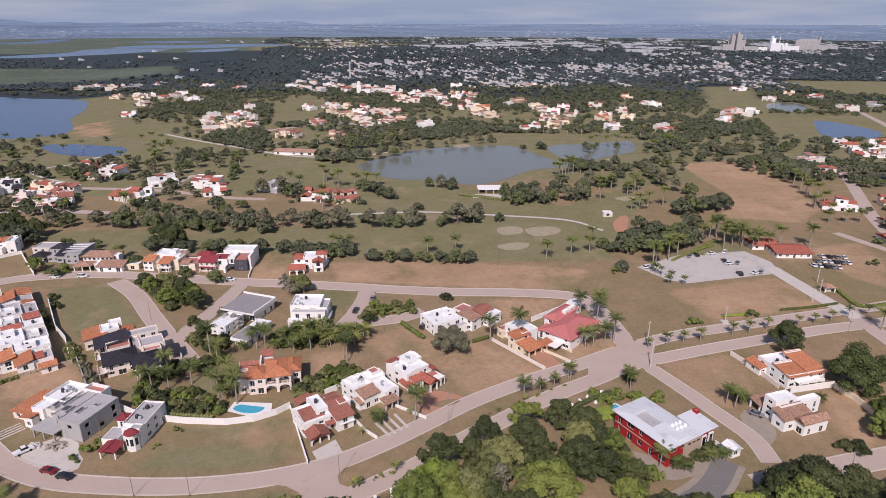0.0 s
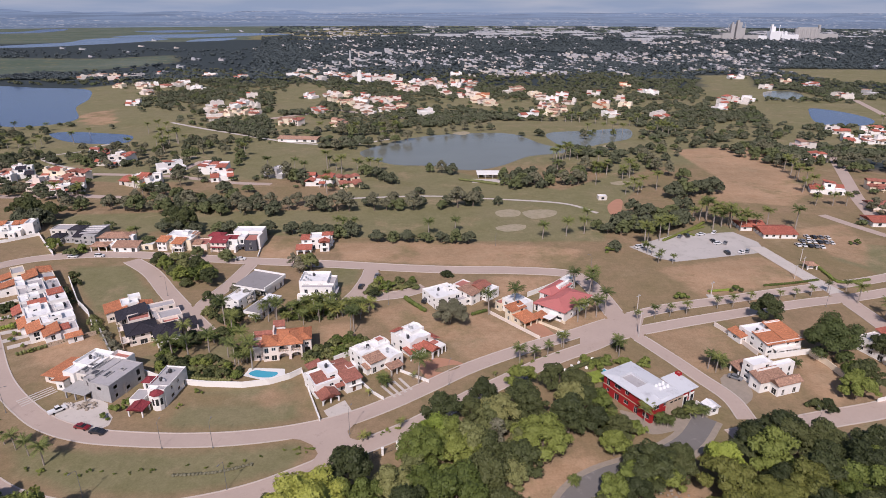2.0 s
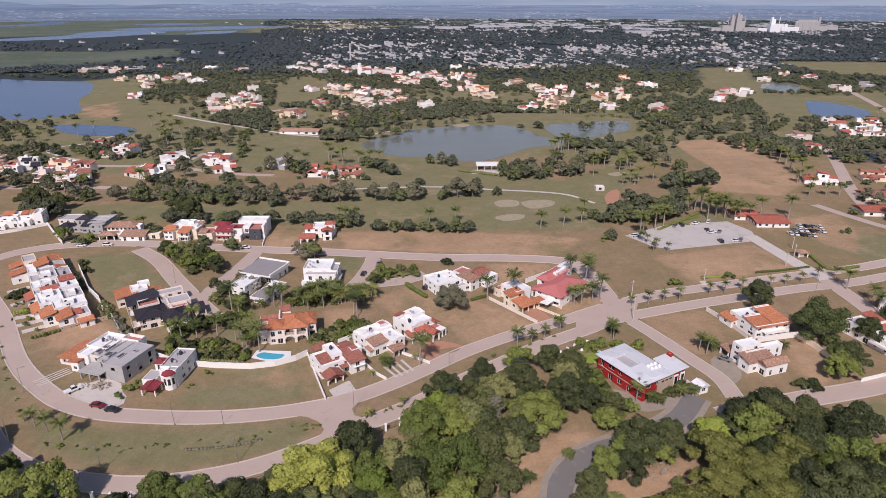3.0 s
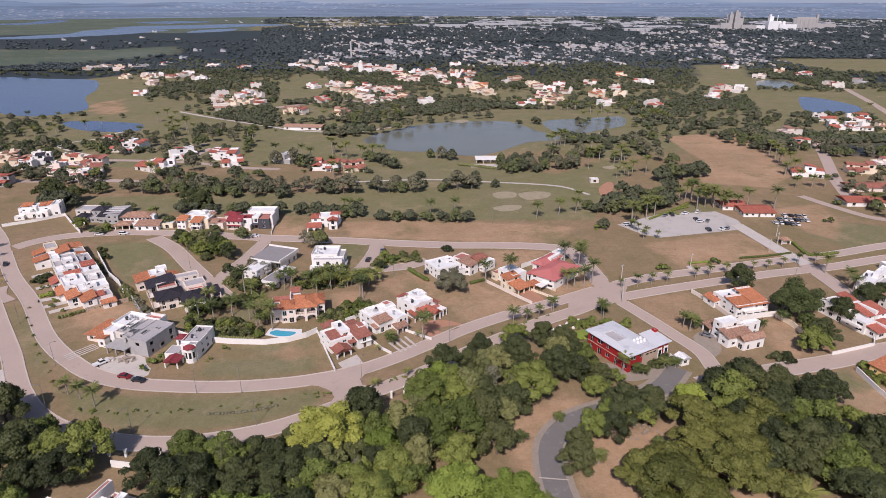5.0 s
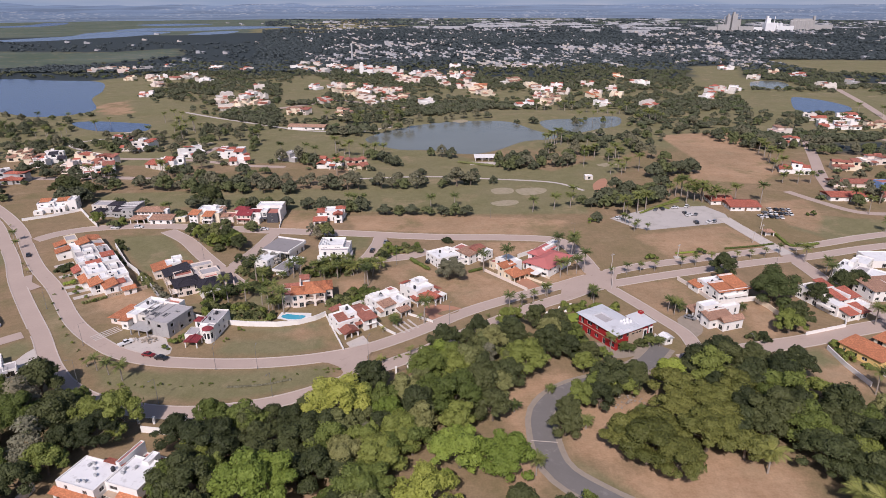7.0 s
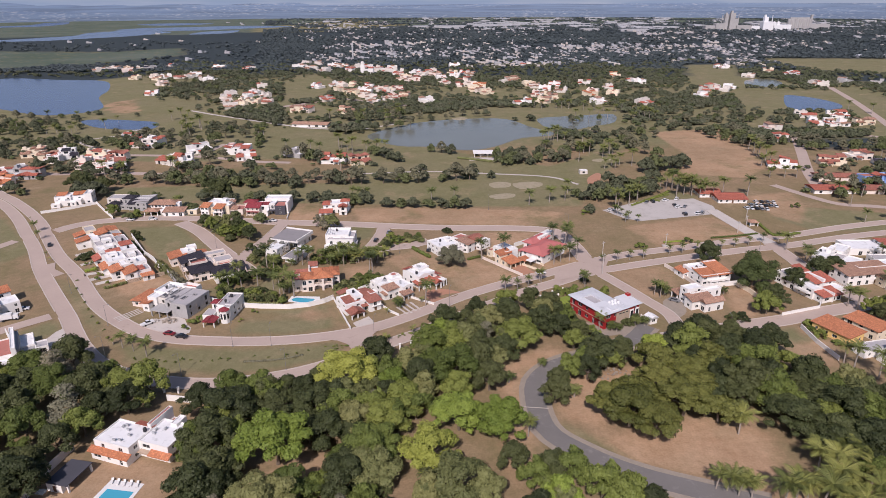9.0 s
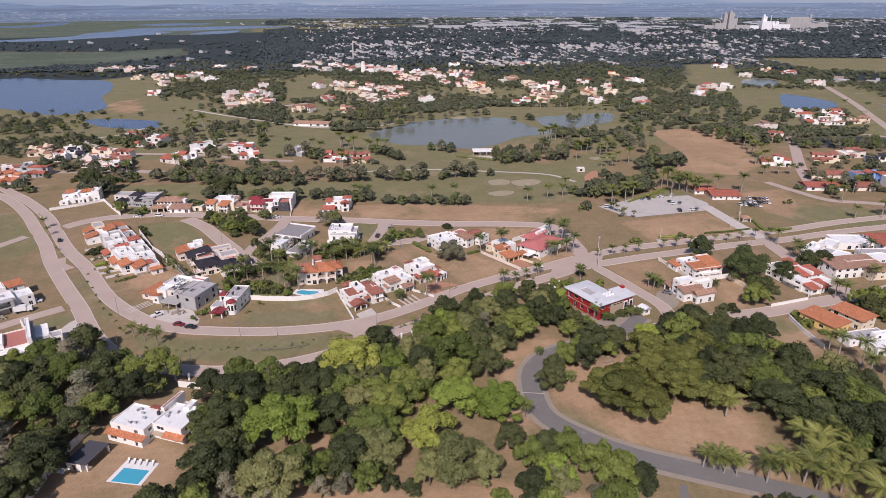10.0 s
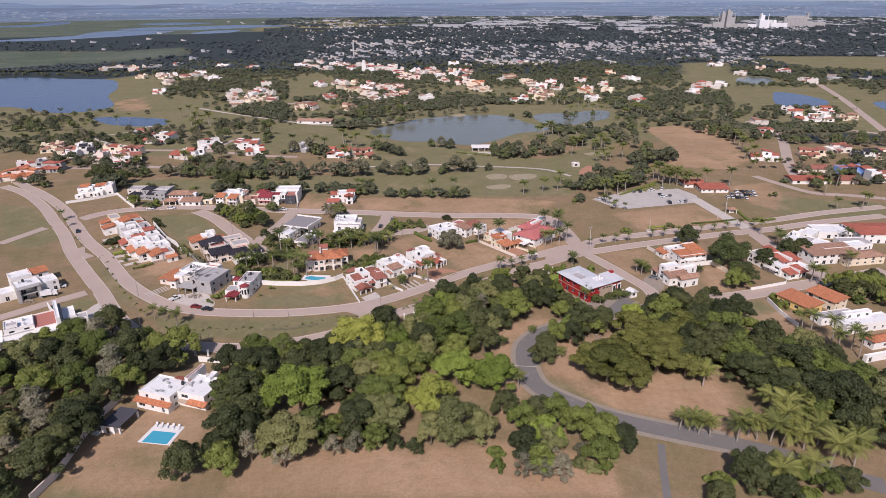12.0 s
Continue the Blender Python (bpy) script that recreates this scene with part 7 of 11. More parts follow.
block(h, (1.9, 13.6, -2.0, 3.6), 3.3, 0, WHITE, plain_top=True, sides="FR", every=3.6, door=False)
roof(h, (1.8, 13.8, -2.2, 3.6), 3.4, 1.5, "F", 0.4, TILE_OLD)
roof(h, (-9.6, -1.4, -1.6, 5.0), 3.4, 1.4, "hip", 0.3, TILE_OLD, "weathered tiled carport roof")
piers(h, (-9.4, -1.6, -1.4, 4.6), 3.3, WHITE, 3)
block(h, (-1.2, 1.9, 1.0, 5.0), 3.6, 0, WHITE, ROOF_WHITE, 0.4, sides="F")
block(h, (6.4, 8.6, 6.0, 9.4), 6.6, 0, WHITE, ROOF_WHITE, 0.3, sides="F")
block(h, (13.8, 20.0, 1.0, 10.6), 3.4, 0, CREAM, ROOF_WHITE, 0.5, sides="F", every=5.0)
h = at_angle("house", "cream and white villa with small orange roofs", -140.5, 263.0, -6)
block(h, (0.0, 4.8, 0.6, 8.0), 5.8, 0, WHITE, plain_top=True, sides="FL", every=2.2, blind=0.0)
roof(h, (-0.2, 4.9, 0.5, 6.0), 5.9, 1.5, "F", 0.3, TILE_ORANGE)
block(h, (8.4, 13.6, 0.2, 6.0), 5.8, 0, WHITE, plain_top=True, sides="FR", every=2.4, glassy=0.6, blind=0.0)
roof(h, (8.4, 13.8, -1.4, 4.6), 5.9, 1.5, "F", 0.2, TILE_ORANGE)
slab(h, (8.2, 13.8, -1.6, 0.2), 2.9, 3.2, WHITE, "balcony")
piers(h, (8.4, 13.6, -1.5, -1.1), 2.9, WHITE, 2, 0.35)
block(h, (4.8, 8.4, 2.6, 8.0), 5.2, 0, CREAM, ROOF_WHITE, 0.5, sides="F", every=2.0)
block(h, (2.0, 15.0, 6.4, 14.6), 7.4, 0, WHITE, ROOF_WHITE, 0.6, sides="FL", every=3.2)
block(h, (13.7, 16.4, 2.6, 12.4), 6.6, 0, CREAM, ROOF_WHITE, 0.4, sides="R", every=3.0)
hump(h, 5.0, 8.0, 6.42, 7.4, 0.5, WHITE)
block(h, (8.6, 11.8, 9.6, 13.0), 8.5, 6.8, WHITE, ROOF_WHITE, 0.3, sides="")
roof(h, (13.6, 16.4, 10.0, 13.4), 6.7, 1.0, "R", 0.2, TILE_OLD)
h = at_angle("house", "crimson and white house with red roofs", -115.0, 262.4, -5)
block(h, (1.0, 8.8, 0.4, 6.4), 5.8, 0, PALE, plain_top=True, sides="FR", every=2.2, blind=0.0)
roof(h, (0.9, 9.0, 0.2, 5.8), 5.9, 1.9, "F", 0.3, TILE_CRIMSON)
slab(h, (1.4, 8.6, -1.0, 0.4), 2.9, 3.15, TILE_CRIMSON, "balcony")
piers(h, (1.4, 8.6, -0.9, -0.5), 2.9, PALE, 3, 0.3)
block(h, (-1.6, 5.0, 5.6, 10.0), 7.6, 0, PALE, plain_top=True, sides="F", every=2.2)
roof(h, (-1.8, 5.2, 5.4, 10.2), 7.7, 1.4, "hip", 0.4, TILE_CRIMSON)
block(h, (-9.6, -1.6, 1.6, 10.0), 3.9, 0, PALE, ROOF_PINK, 0.4, sides="F", every=2.6)
roof(h, (-9.4, -4.6, 1.2, 5.0), 4.0, 1.2, "F", 0.2, TILE_OLD)
h = at_angle("house", "white cubic modern house with a dark grey front bay", -106.1, 259.1, 0)
block(h, (-2.2, 4.9, 5.4, 13.0), 6.8, 0, WHITE, TILE_CRIMSON, 0.35, sides="F", every=8.0, blind=0.4)
block(h, (0.8, 15.2, 13.0, 20.6), 8.8, 0, WHITE, ROOF_WHITE, 0.6, sides="", every=5.0)
slab(h, (14.4, 15.6, 6.4, 13.0), 0.0, 8.2, WHITE, "side_wall")
block(h, (4.9, 8.4, 6.6, 13.0), 7.6, 0, WHITE, ROOF_WHITE, 0.4, sides="F", every=2.6, glassy=1.0, blind=0.0)
block(h, (8.4, 14.4, 4.4, 13.0), 6.7, 0, SLATE, ROOF_PINK, 0.35, sides="F", every=6.0, blind=0.0)
slab(h, (4.6, 8.4, 3.6, 6.6), 2.9, 3.2, SLATE, "canopy")
slab(h, (3.9, 4.9, 1.8, 5.4), 0.0, 3.6, WHITE, "fin_wall")
h = at_angle("house", "white villa with arched porch and red tile roofs", -71.6, 260.7, 6)
block(h, (6.2, 15.8, 4.6, 12.6), 7.2, 0, WHITE, ROOF_WHITE, 0.6, sides="FR", every=2.8)
block(h, (2.0, 6.2, 5.0, 11.4), 6.2, 0, WHITE, plain_top=True, sides="FL", every=2.4)
roof(h, (1.8, 6.6, 4.9, 11.4), 6.3, 1.5, "hip", 0.4, TILE_RED)
roof(h, (0.2, 7.4, -2.6, 1.6), 3.4, 1.3, "F", 0.3, TILE_RED)
arch_wall(h, 0.3, 7.3, -2.5, 0.0, 2.7, 2, WHITE)
block(h, (0.6, 7.2, 1.6, 5.0), 3.6, 0, WHITE, plain_top=True, sides="F")
block(h, (11.2, 15.6, 0.6, 4.8), 6.0, 0, WHITE, plain_top=True, sides="R", every=2.4)
arched_window(h, 13.4, 0.6, 2.9, 1.6, 1.8)
arched_window(h, 13.4, 0.6, 0.1, 1.6, 2.1)
slab(h, (12.2, 14.6, -0.5, 0.6), 2.75, 2.95, WHITE, "balcony")
roof(h, (11.0, 15.8, 0.3, 5.0), 6.1, 1.3, "gv", 0.3, TILE_RED)
roof(h, (12.0, 17.0, 8.2, 12.4), 7.2, 1.2, "hip", 0.3, TILE_RED)
block(h, (12.2, 16.8, 8.4, 12.2), 7.2, 0, WHITE, plain_top=True, sides="")

# club house and gate
h = house("clubhouse", "low white clubhouse wings with red tile roofs", (167.0, 286.4), (179.8, 286.2), "clubhouse")
for p, q in (((165.6, 282.1), (183.1, 296.1)), ((159.1, 293.9), (172.2, 304.6))):
    r = span(h, p, q)
    block(h, r, 3.0, 0, WHITE, plain_top=True, door=True)
    roof(h, r, 3.1, 1.8, "gu", 0.6, TILE_RED if p[0] > 150 else TILE_OLD)
h = house("gatehouse", "small gatehouse with white pillars and tile roof", (165.6, 240.9), (169.5, 240.9), "gatehouse")
roof(h, (0, 4.5, 0, 4.0), 2.8, 1.2, "hip", 0.4, TILE_OLD)
piers(h, (0, 4.5, 0, 4.0), 2.65)
block(h, (1.2, 3.4, 1.2, 3.0), 2.6, 0, WHITE, plain_top=True, every=2.0)

# ---- scattered villas ----
VILLAS = (
    ((-208.7, 387.2), 8, 16, 13, 0, WHITE, TILE_RED), ((-199.5, 387.3), 8, 12, 10, 0, WHITE, TILE_ORANGE), ((-199.9, 423.0), 20, 15, 12, 2, WHITE, TILE_RED),
    ((-166.6, 420.1), 15, 16, 13, 2, WHITE, TILE_RED), ((-154.4, 399.0), 5, 12, 9, 1, WHITE, TILE_RED), ((-118.9, 409.7), 5, 14, 11, 0, GREY, TILE_SLATE),
    ((-84.1, 388.4), 0, 15, 12, 0, WHITE, TILE_RED), ((-63.9, 383.2), 0, 12, 9, 3, CREAM, TILE_BROWN), ((-254.7, 444.3), 12, 16, 13, 0, WHITE, TILE_RED),
    ((-274.8, 468.1), 6, 12, 10, 2, WHITE, TILE_RED), ((-249.6, 453.3), 10, 12, 10, 1, WHITE, TILE_RED), ((-263.2, 375.9), 0, 15, 12, 0, PALE, TILE_BROWN),
    ((-245.0, 369.7), 0, 16, 12, 0, WHITE, TILE_BROWN), ((-271.1, 400.7), 5, 14, 11, 0, CREAM, TILE_RED), ((-298.0, 403.4), 10, 14, 11, 2, WHITE, TILE_SLATE),
    ((-255.2, 396.5), 5, 13, 11, 1, PALE, TILE_BROWN), ((-328.1, 412.0), 20, 14, 11, 1, CREAM, TILE_OLD), ((-307.8, 352.2), 14, 16, 12, 0, WHITE, TILE_RED),
    ((-292.9, 348.5), 10, 16, 12, 2, GREY, TILE_RED), ((-306.5, 324.1), 8, 18, 12, 1, PALE, TILE_ORANGE), ((-297.9, 328.3), 8, 12, 10, 1, PALE, TILE_ORANGE),
)
for index, ((x, y), turn, w, d, style, wall, tile) in enumerate(VILLAS):
    estate_villa(x, y, turn + (24 * ((index * 7) % 5) - 48) * 0.5, w * 1.22, d * 1.25, index, wall, tile, style in (0, 2) and index % 3 > 0, 1.22)
EASTERN = (
    ((248.8, 369.8), -4, 17, 12, 1, WHITE, TILE_RED), ((290.9, 458.4), -12, 15, 12, 0, WHITE, TILE_RED), ((308.8, 506.7), -10, 15, 12, 0, WHITE, TILE_OLD),
    ((370.0, 532.1), -6, 19, 14, 2, WHITE, TILE_RED), ((383.5, 528.5), -6, 17, 12, 0, WHITE, TILE_OLD), ((378.6, 575.7), 0, 18, 12, 2, WHITE, TILE_RED), ((411.7, 574.5), -5, 18, 12, 2, WHITE, TILE_RED),
    ((413.2, 533.8), -8, 17, 12, 0, CREAM, TILE_OLD), ((288.8, 376.2), -2, 16, 11, 0, CREAM, TILE_BROWN), ((319.8, 394.7), -2, 14, 11, 0, PALE, TILE_BROWN),
    ((330.3, 375.1), -2, 17, 12, 0, WHITE, TILE_SLATE), ((343.1, 371.1), -2, 14, 12, 0, CREAM, TILE_RED), ((245.8, 306.1), -2, 20, 11, 3, WHITE, TILE_RED),
    ((268.0, 335.3), -3, 24, 10, 3, PALE, TILE_BROWN), ((287.9, 322.5), -2, 18, 12, 2, BLUE, TILE_RED), ((268.6, 305.6), -2, 16, 11, 3, PALE, TILE_BROWN),
    ((300.7, 307.7), -2, 18, 12, 1, WHITE, TILE_BROWN),
)
for index, ((x, y), turn, w, d, style, wall, tile) in enumerate(EASTERN):
    if style == 3:
        villa(x, y, turn, w * 1.15, d * 1.1, index + 40, wall, tile, style)
    else:
        estate_villa(x, y, turn + 9 * ((index * 7) % 5) - 18, w * 1.15, d * 1.15, index + 40, wall, tile, style == 2 or index % 3 == 0, 1.15)


def quarter(places, seed):
    """Villas of the far estate, each with its own make."""
    rng = random.Random(seed)
    for k, (x, y, tone_, size) in enumerate(places):
        wall, tile, style = {"w": (WHITE, TILE_RED, 2), "r": (WHITE, TILE_RED, 1), "c": (CREAM, TILE_OLD, 0), "p": (PALE, TILE_BROWN, 0), "o": (CREAM, TILE_ORANGE, 1), "g": (GREY, TILE_SLATE, 2), "l": (WHITE, TILE_OLD, 3)}[tone_]
        if style == 3:
            villa(x, y, rng.uniform(-12, 12), size, size * 0.4, seed + k, wall, tile, style, far=True)
        else:
            estate_villa(x, y, rng.uniform(-38, 38), size * 0.92, size * rng.uniform(0.66, 0.85), seed + k, wall, tile if rng.random() < 0.55 else TILE_OLD, style == 2 or rng.random() < 0.3)


quarter(((-414.5, 1103.5, "w", 26), (-361.2, 907.4, "w", 22), (-278.5, 741.0, "w", 22), (-352.1, 1079.4, "w", 24), (-251.6, 778.3, "p", 17), (-228.9, 733.7, "r", 16), (-241.9, 680.5, "c", 16), (-250.3, 724.3, "w", 16),
         (-163.3, 622.0, "o", 17), (-143.7, 700.1, "w", 17), (-179.3, 823.2, "w", 18), (-141.3, 784.9, "c", 17), (-120.7, 761.2, "c", 17), (-106.5, 771.8, "w", 22), (-107.5, 612.1, "c", 17)), 400)
quarter(((-73.4, 770.3, "r", 17), (-84.8, 688.1, "r", 16), (-50.6, 726.1, "c", 15), (-19.9, 685.5, "w", 19), (-86.8, 788.3, "p", 16), (-130.6, 536.2, "l", 36), (-267.6, 1105.1, "w", 24), (-238.6, 1082.7, "w", 26),
         (-208.0, 1051.2, "w", 26), (-186.1, 1110.7, "r", 22), (-162.5, 1078.1, "r", 22), (-120.6, 1046.1, "w", 26), (-99.4, 1035.3, "w", 22), (-77.9, 1015.5, "w", 22), (-52.4, 899.0, "p", 20), (-64.9, 914.7, "p", 18)), 430)
quarter(((-14.8, 959.7, "p", 20), (-3.4, 926.9, "r", 18), (21.1, 1119.3, "w", 22), (18.1, 949.7, "w", 18), (32.2, 894.7, "p", 20), (40.5, 838.5, "p", 18), (51.5, 824.9, "o", 20), (57.1, 758.9, "o", 18),
         (123.1, 841.1, "o", 18), (158.1, 1144.1, "w", 20), (139.0, 789.8, "w", 18), (157.3, 771.4, "r", 18), (93.3, 671.6, "w", 22), (120.3, 679.8, "c", 17), (134.6, 703.1, "c", 17)), 460)
quarter(((188.5, 731.4, "o", 20), (185.5, 672.5, "r", 18), (205.9, 850.5, "w", 20), (228.6, 803.9, "w", 16), (277.7, 952.0, "o", 18), (288.6, 860.1, "w", 20), (236.6, 665.9, "w", 22), (503.2, 1078.6, "w", 26),
         (484.3, 932.5, "w", 20), (552.2, 1006.7, "c", 18), (568.9, 961.2, "r", 24), (535.9, 834.1, "w", 18), (538.5, 820.8, "w", 16), (597.3, 865.7, "g", 22), (377.0, 778.8, "r", 22), (329.8, 725.2, "r", 18), (633.6, 849.7, "g", 18)), 490)
quarter(((-616.0, 1065.3, "r", 24), (-599.2, 1084.0, "w", 22), (-559.3, 1052.4, "p", 20), (-535.8, 1090.3, "g", 24), (-514.1, 1120.1, "w", 20), (-491.5, 936.9, "c", 20), (-415.7, 860.6, "p", 20), (-426.0, 949.2, "p", 20),
         (-411.6, 981.3, "w", 20), (-385.8, 756.4, "w", 18), (-307.9, 397.3, "c", 14), (-299.9, 391.3, "w", 13), (-301.6, 411.3, "w", 14), (-273.8, 386.8, "p", 14)), 520)

quarter(((-551.0, 1091.2, "w", 20), (-412.9, 956.6, "w", 20), (-375.8, 923.2, "w", 20), (-270.6, 1183.4, "w", 20), (-242.0, 1169.8, "w", 20), (-209.2, 1133.8, "w", 20), (-155.0, 1119.5, "w", 20), (-136.4, 1097.1, "w", 20),
         (-119.3, 1085.7, "w", 20), (-92.2, 1073.9, "w", 20), (-47.7, 1004.7, "w", 20), (-250.9, 755.9, "w", 18), (-245.9, 645.6, "w", 18), (-68.8, 711.6, "w", 18), (-154.9, 841.3, "w", 20), (-36.5, 960.9, "w", 20),
         (282.1, 867.5, "w", 20), (93.4, 884.2, "w", 20), (373.3, 803.2, "w", 18), (397.9, 802.1, "w", 18), (-448.0, 950.4, "r", 18), (-196.9, 1111.3, "r", 18)), 560)
quarter(((-164.7, 1048.7, "r", 18), (-258.9, 826.9, "r", 16), (-90.9, 712.6, "r", 16), (-106.2, 819.7, "r", 16), (-74.0, 971.3, "r", 18), (-28.1, 1003.6, "r", 18), (-11.1, 967.9, "r", 18), (44.3, 973.3, "r", 18),
         (159.6, 832.7, "r", 18), (349.4, 768.4, "r", 16), (128.0, 814.9, "r", 16), (35.6, 1000.0, "r", 18), (-577.0, 1092.7, "c", 18), (-452.3, 927.1, "c", 18), (-238.8, 658.1, "c", 16), (-227.0, 679.9, "c", 16),
         (-111.4, 760.8, "c", 16), (-74.8, 787.8, "c", 16), (-58.9, 937.7, "c", 18), (16.1, 1001.1, "c", 18), (40.5, 782.5, "c", 16), (108.0, 898.2, "c", 18)), 590)
quarter(((133.7, 744.5, "c", 16), (220.0, 740.7, "c", 16), (-131.1, 840.2, "c", 18), (-470.7, 959.7, "p", 18), (-265.6, 690.8, "p", 16), (-212.7, 679.4, "p", 16), (-152.6, 617.7, "p", 16), (-144.5, 827.9, "p", 16),
         (-102.1, 733.4, "p", 16), (-62.8, 787.2, "p", 16), (-18.5, 1021.3, "p", 18), (1.1, 867.6, "p", 18), (26.0, 832.6, "p", 18), (51.6, 770.4, "p", 16), (120.9, 734.3, "p", 16), (197.4, 758.2, "p", 16),
         (-43.7, 906.0, "p", 18), (-61.5, 711.3, "p", 16)), 620)


# ---- walls, drives, pools and other works about the houses ----
for label, line, high, mat in (
        ("curved white garden wall round the open lot", [(-113.7, 164.5), (-106.4, 160.1), (-98.9, 154.8), (-90.0, 150.3), (-82.8, 148.5), (-74.5, 147.2), (-62.8, 146.7), (-55.1, 148.4), (-49.3, 151.7), (-46.1, 155.1)], 2.0, WHITE),
        ("low white wall beside the open lot", [(-46.1, 155.1), (-40.2, 140.9), (-35.5, 129.9)], 1.0, WHITE),
        ("pale wall behind the town houses", [(-163.4, 227.6), (-146.4, 204.1), (-137.8, 195.6), (-131.5, 186.5)], 2.2, WHITE),
        ("dark stained lot wall", [(-138.6, 171.0), (-126.4, 180.1)], 1.6, STONE),
        ("grey wall grown with creepers", [(-133.0, 191.3), (-123.1, 178.0), (-112.8, 164.5)], 2.0, GREY),
        ("white wall beside the lawn lot", [(-212.1, 285.0), (-199.9, 270.5), (-188.0, 257.0)], 1.8, WHITE),
        ("white wall behind the lawn lot", [(-235.2, 266.9), (-222.4, 275.3), (-212.1, 285.0)], 1.5, WHITE),
        ("low white wall between two gardens", [(-27.7, 151.5), (-21.7, 143.5), (-18.1, 140.3)], 0.9, WHITE),
        ("low white wall between two gardens", [(-14.2, 155.9), (-4.6, 149.7)], 0.9, WHITE),
        ("white wall behind the houses", [(-36.8, 161.8), (-31.0, 166.9)], 2.0, WHITE),
        ("pale wall along the drive", [(17.6, 197.7), (26.2, 187.2), (34.6, 177.1)], 1.2, PALE),
        ("pale wall along the drive", [(35.9, 189.6), (44.1, 181.9)], 0.9, CREAM),
        ("cream wall before the villa", [(41.5, 195.3), (45.7, 188.5)], 0.9, CREAM),
        ("white wall between the villas", [(34.5, 212.3), (46.0, 221.3)], 2.0, WHITE),
        ("pale wall beside the bare lot", [(101.3, 187.6), (105.1, 177.6), (107.6, 166.4)], 1.6, PALE),
        ("white wall between two gardens", [(109.9, 163.9), (125.8, 167.5)], 2.0, WHITE),
        ("pale weathered garden wall", [(125.4, 166.8), (127.6, 160.3), (128.6, 152.4)], 2.0, CREAM),
        ("white low street wall", [(130.9, 139.6), (149.0, 145.6), (151.6, 149.6)], 1.2, WHITE),
        ("white wall along the green lot", [(133.1, 130.0), (132.7, 118.7), (133.8, 107.4)], 1.6, WHITE),
        ("pale high garden wall along the wood", [(-102.5, 64.2), (-103.9, 55.8), (-104.2, 47.0), (-103.4, 37.6), (-103.0, 29.9), (-104.3, 21.7)], 2.4, PALE),
        ("white entrance wall", [(-86.0, 86.2), (-73.6, 84.3)], 2.0, WHITE),
        ("white wall of the modern house", [(-162.8, 127.2), (-149.5, 112.9)], 2.4, WHITE),
        ("white wall beside the last lot", [(-56.9, 263.6), (-56.0, 276.6)], 1.2, WHITE),
        ("white wall beside the lot", [(-88.9, 255.2), (-91.9, 276.3)], 1.0, WHITE),
        ("low white wall at the gatehouse", [(75.8, 138.8), (77.7, 134.1)], 1.2, WHITE)):
    garden_wall(label, line, high, 0.25, mat)

sheet("driveway", "pale concrete drive", [(-35.4, 134.9), (-29.9, 140.2), (-26.5, 134.0), (-32.3, 129.9)], CONCRETE, 0.018, "driveway", 2.0, False)
for a, b in (((-19.6, 148.0), (-14.8, 141.8)), ((-17.7, 149.1), (-13.2, 142.8)), ((-16.0, 150.5), (-11.6, 144.4)), ((-14.3, 152.2), (-9.9, 145.7))):
    tagged(ribbon("drive_strip", "pale concrete drive strip", [a, b], 0.9, CONCRETE, 0.04), "pale concrete drive strip on the verge", "driveway")
sheet("driveway", "terracotta-paved forecourt", [(-8.5, 161.3), (-1.4, 164.5), (7.4, 160.2), (3.0, 155.4), (-4.1, 150.8)], TERRACE, 0.018, "driveway", 2.0)
ribbon("footpath", "pale concrete path beside the lawn", [(-35.0, 241.6), (-35.6, 232.0), (-36.3, 223.5)], 1.6, CONCRETE, 0.026)
sheet("lawn", "oval grass island in the terracotta forecourt", [(1.3 + 4.2 * math.cos(k * 0.524) - 0.5 * math.sin(k * 0.524), 157.9 + 1.6 * math.sin(k * 0.524) + 1.6 * math.cos(k * 0.524)) for k in range(12)], GROUND, 0.05, "lawn", 1.0)
sheet("driveway", "orange brick drive", [(30.7, 186.4), (35.7, 191.2), (42.0, 178.3), (37.9, 174.0)], TERRACE, 0.018, "driveway", 2.0, False)
sheet("forecourt", "dusty concrete forecourt with building debris", [(-115.0, 134.6), (-110.8, 138.8), (-107.0, 141.6), (-101.0, 138.4), (-98.4, 134.0), (-96.0, 131.6), (-95.2, 128.0), (-97.6, 125.2), (-104.2, 126.6), (-110.6, 129.2)], CONCRETE, 0.025, "forecourt", 2.0, False)
sheet("forecourt", "pale paved forecourt", [(-146.1, 120.6), (-145.6, 128.4), (-144.4, 131.6), (-141.6, 130.6), (-138.0, 122.6), (-133.0, 114.0), (-136.4, 110.2)], CONCRETE, 0.03, "forecourt", 2.0, False)
sheet("forecourt", "buff paved forecourt of the office", [(52.1, 135.4), (58.3, 124.4), (76.8, 132.1), (76.2, 137.9), (61.7, 132.0)], SCRUB, 0.025, "forecourt", 2.0)
sheet("driveway", "pale paved drive", [(88.9, 152.2), (96.2, 155.1), (95.1, 142.9), (87.9, 137.9)], SCRUB, 0.018, "driveway", 2.0)
for p, q in (((-162.9, 180.2), (-152.5, 185.4)), ((-170.6, 191.4), (-165.0, 196.2)), ((-179.6, 203.0), (-173.6, 208.4)), ((-152.6, 170.4), (-146.3, 175.4)), ((-157.4, 174.8), (-150.6, 179.6))):
    tagged(ribbon("driveway", "pale concrete drive of a town house", [p, q], 3.0, CONCRETE, 0.03), "pale concrete drive of a town house", "driveway")


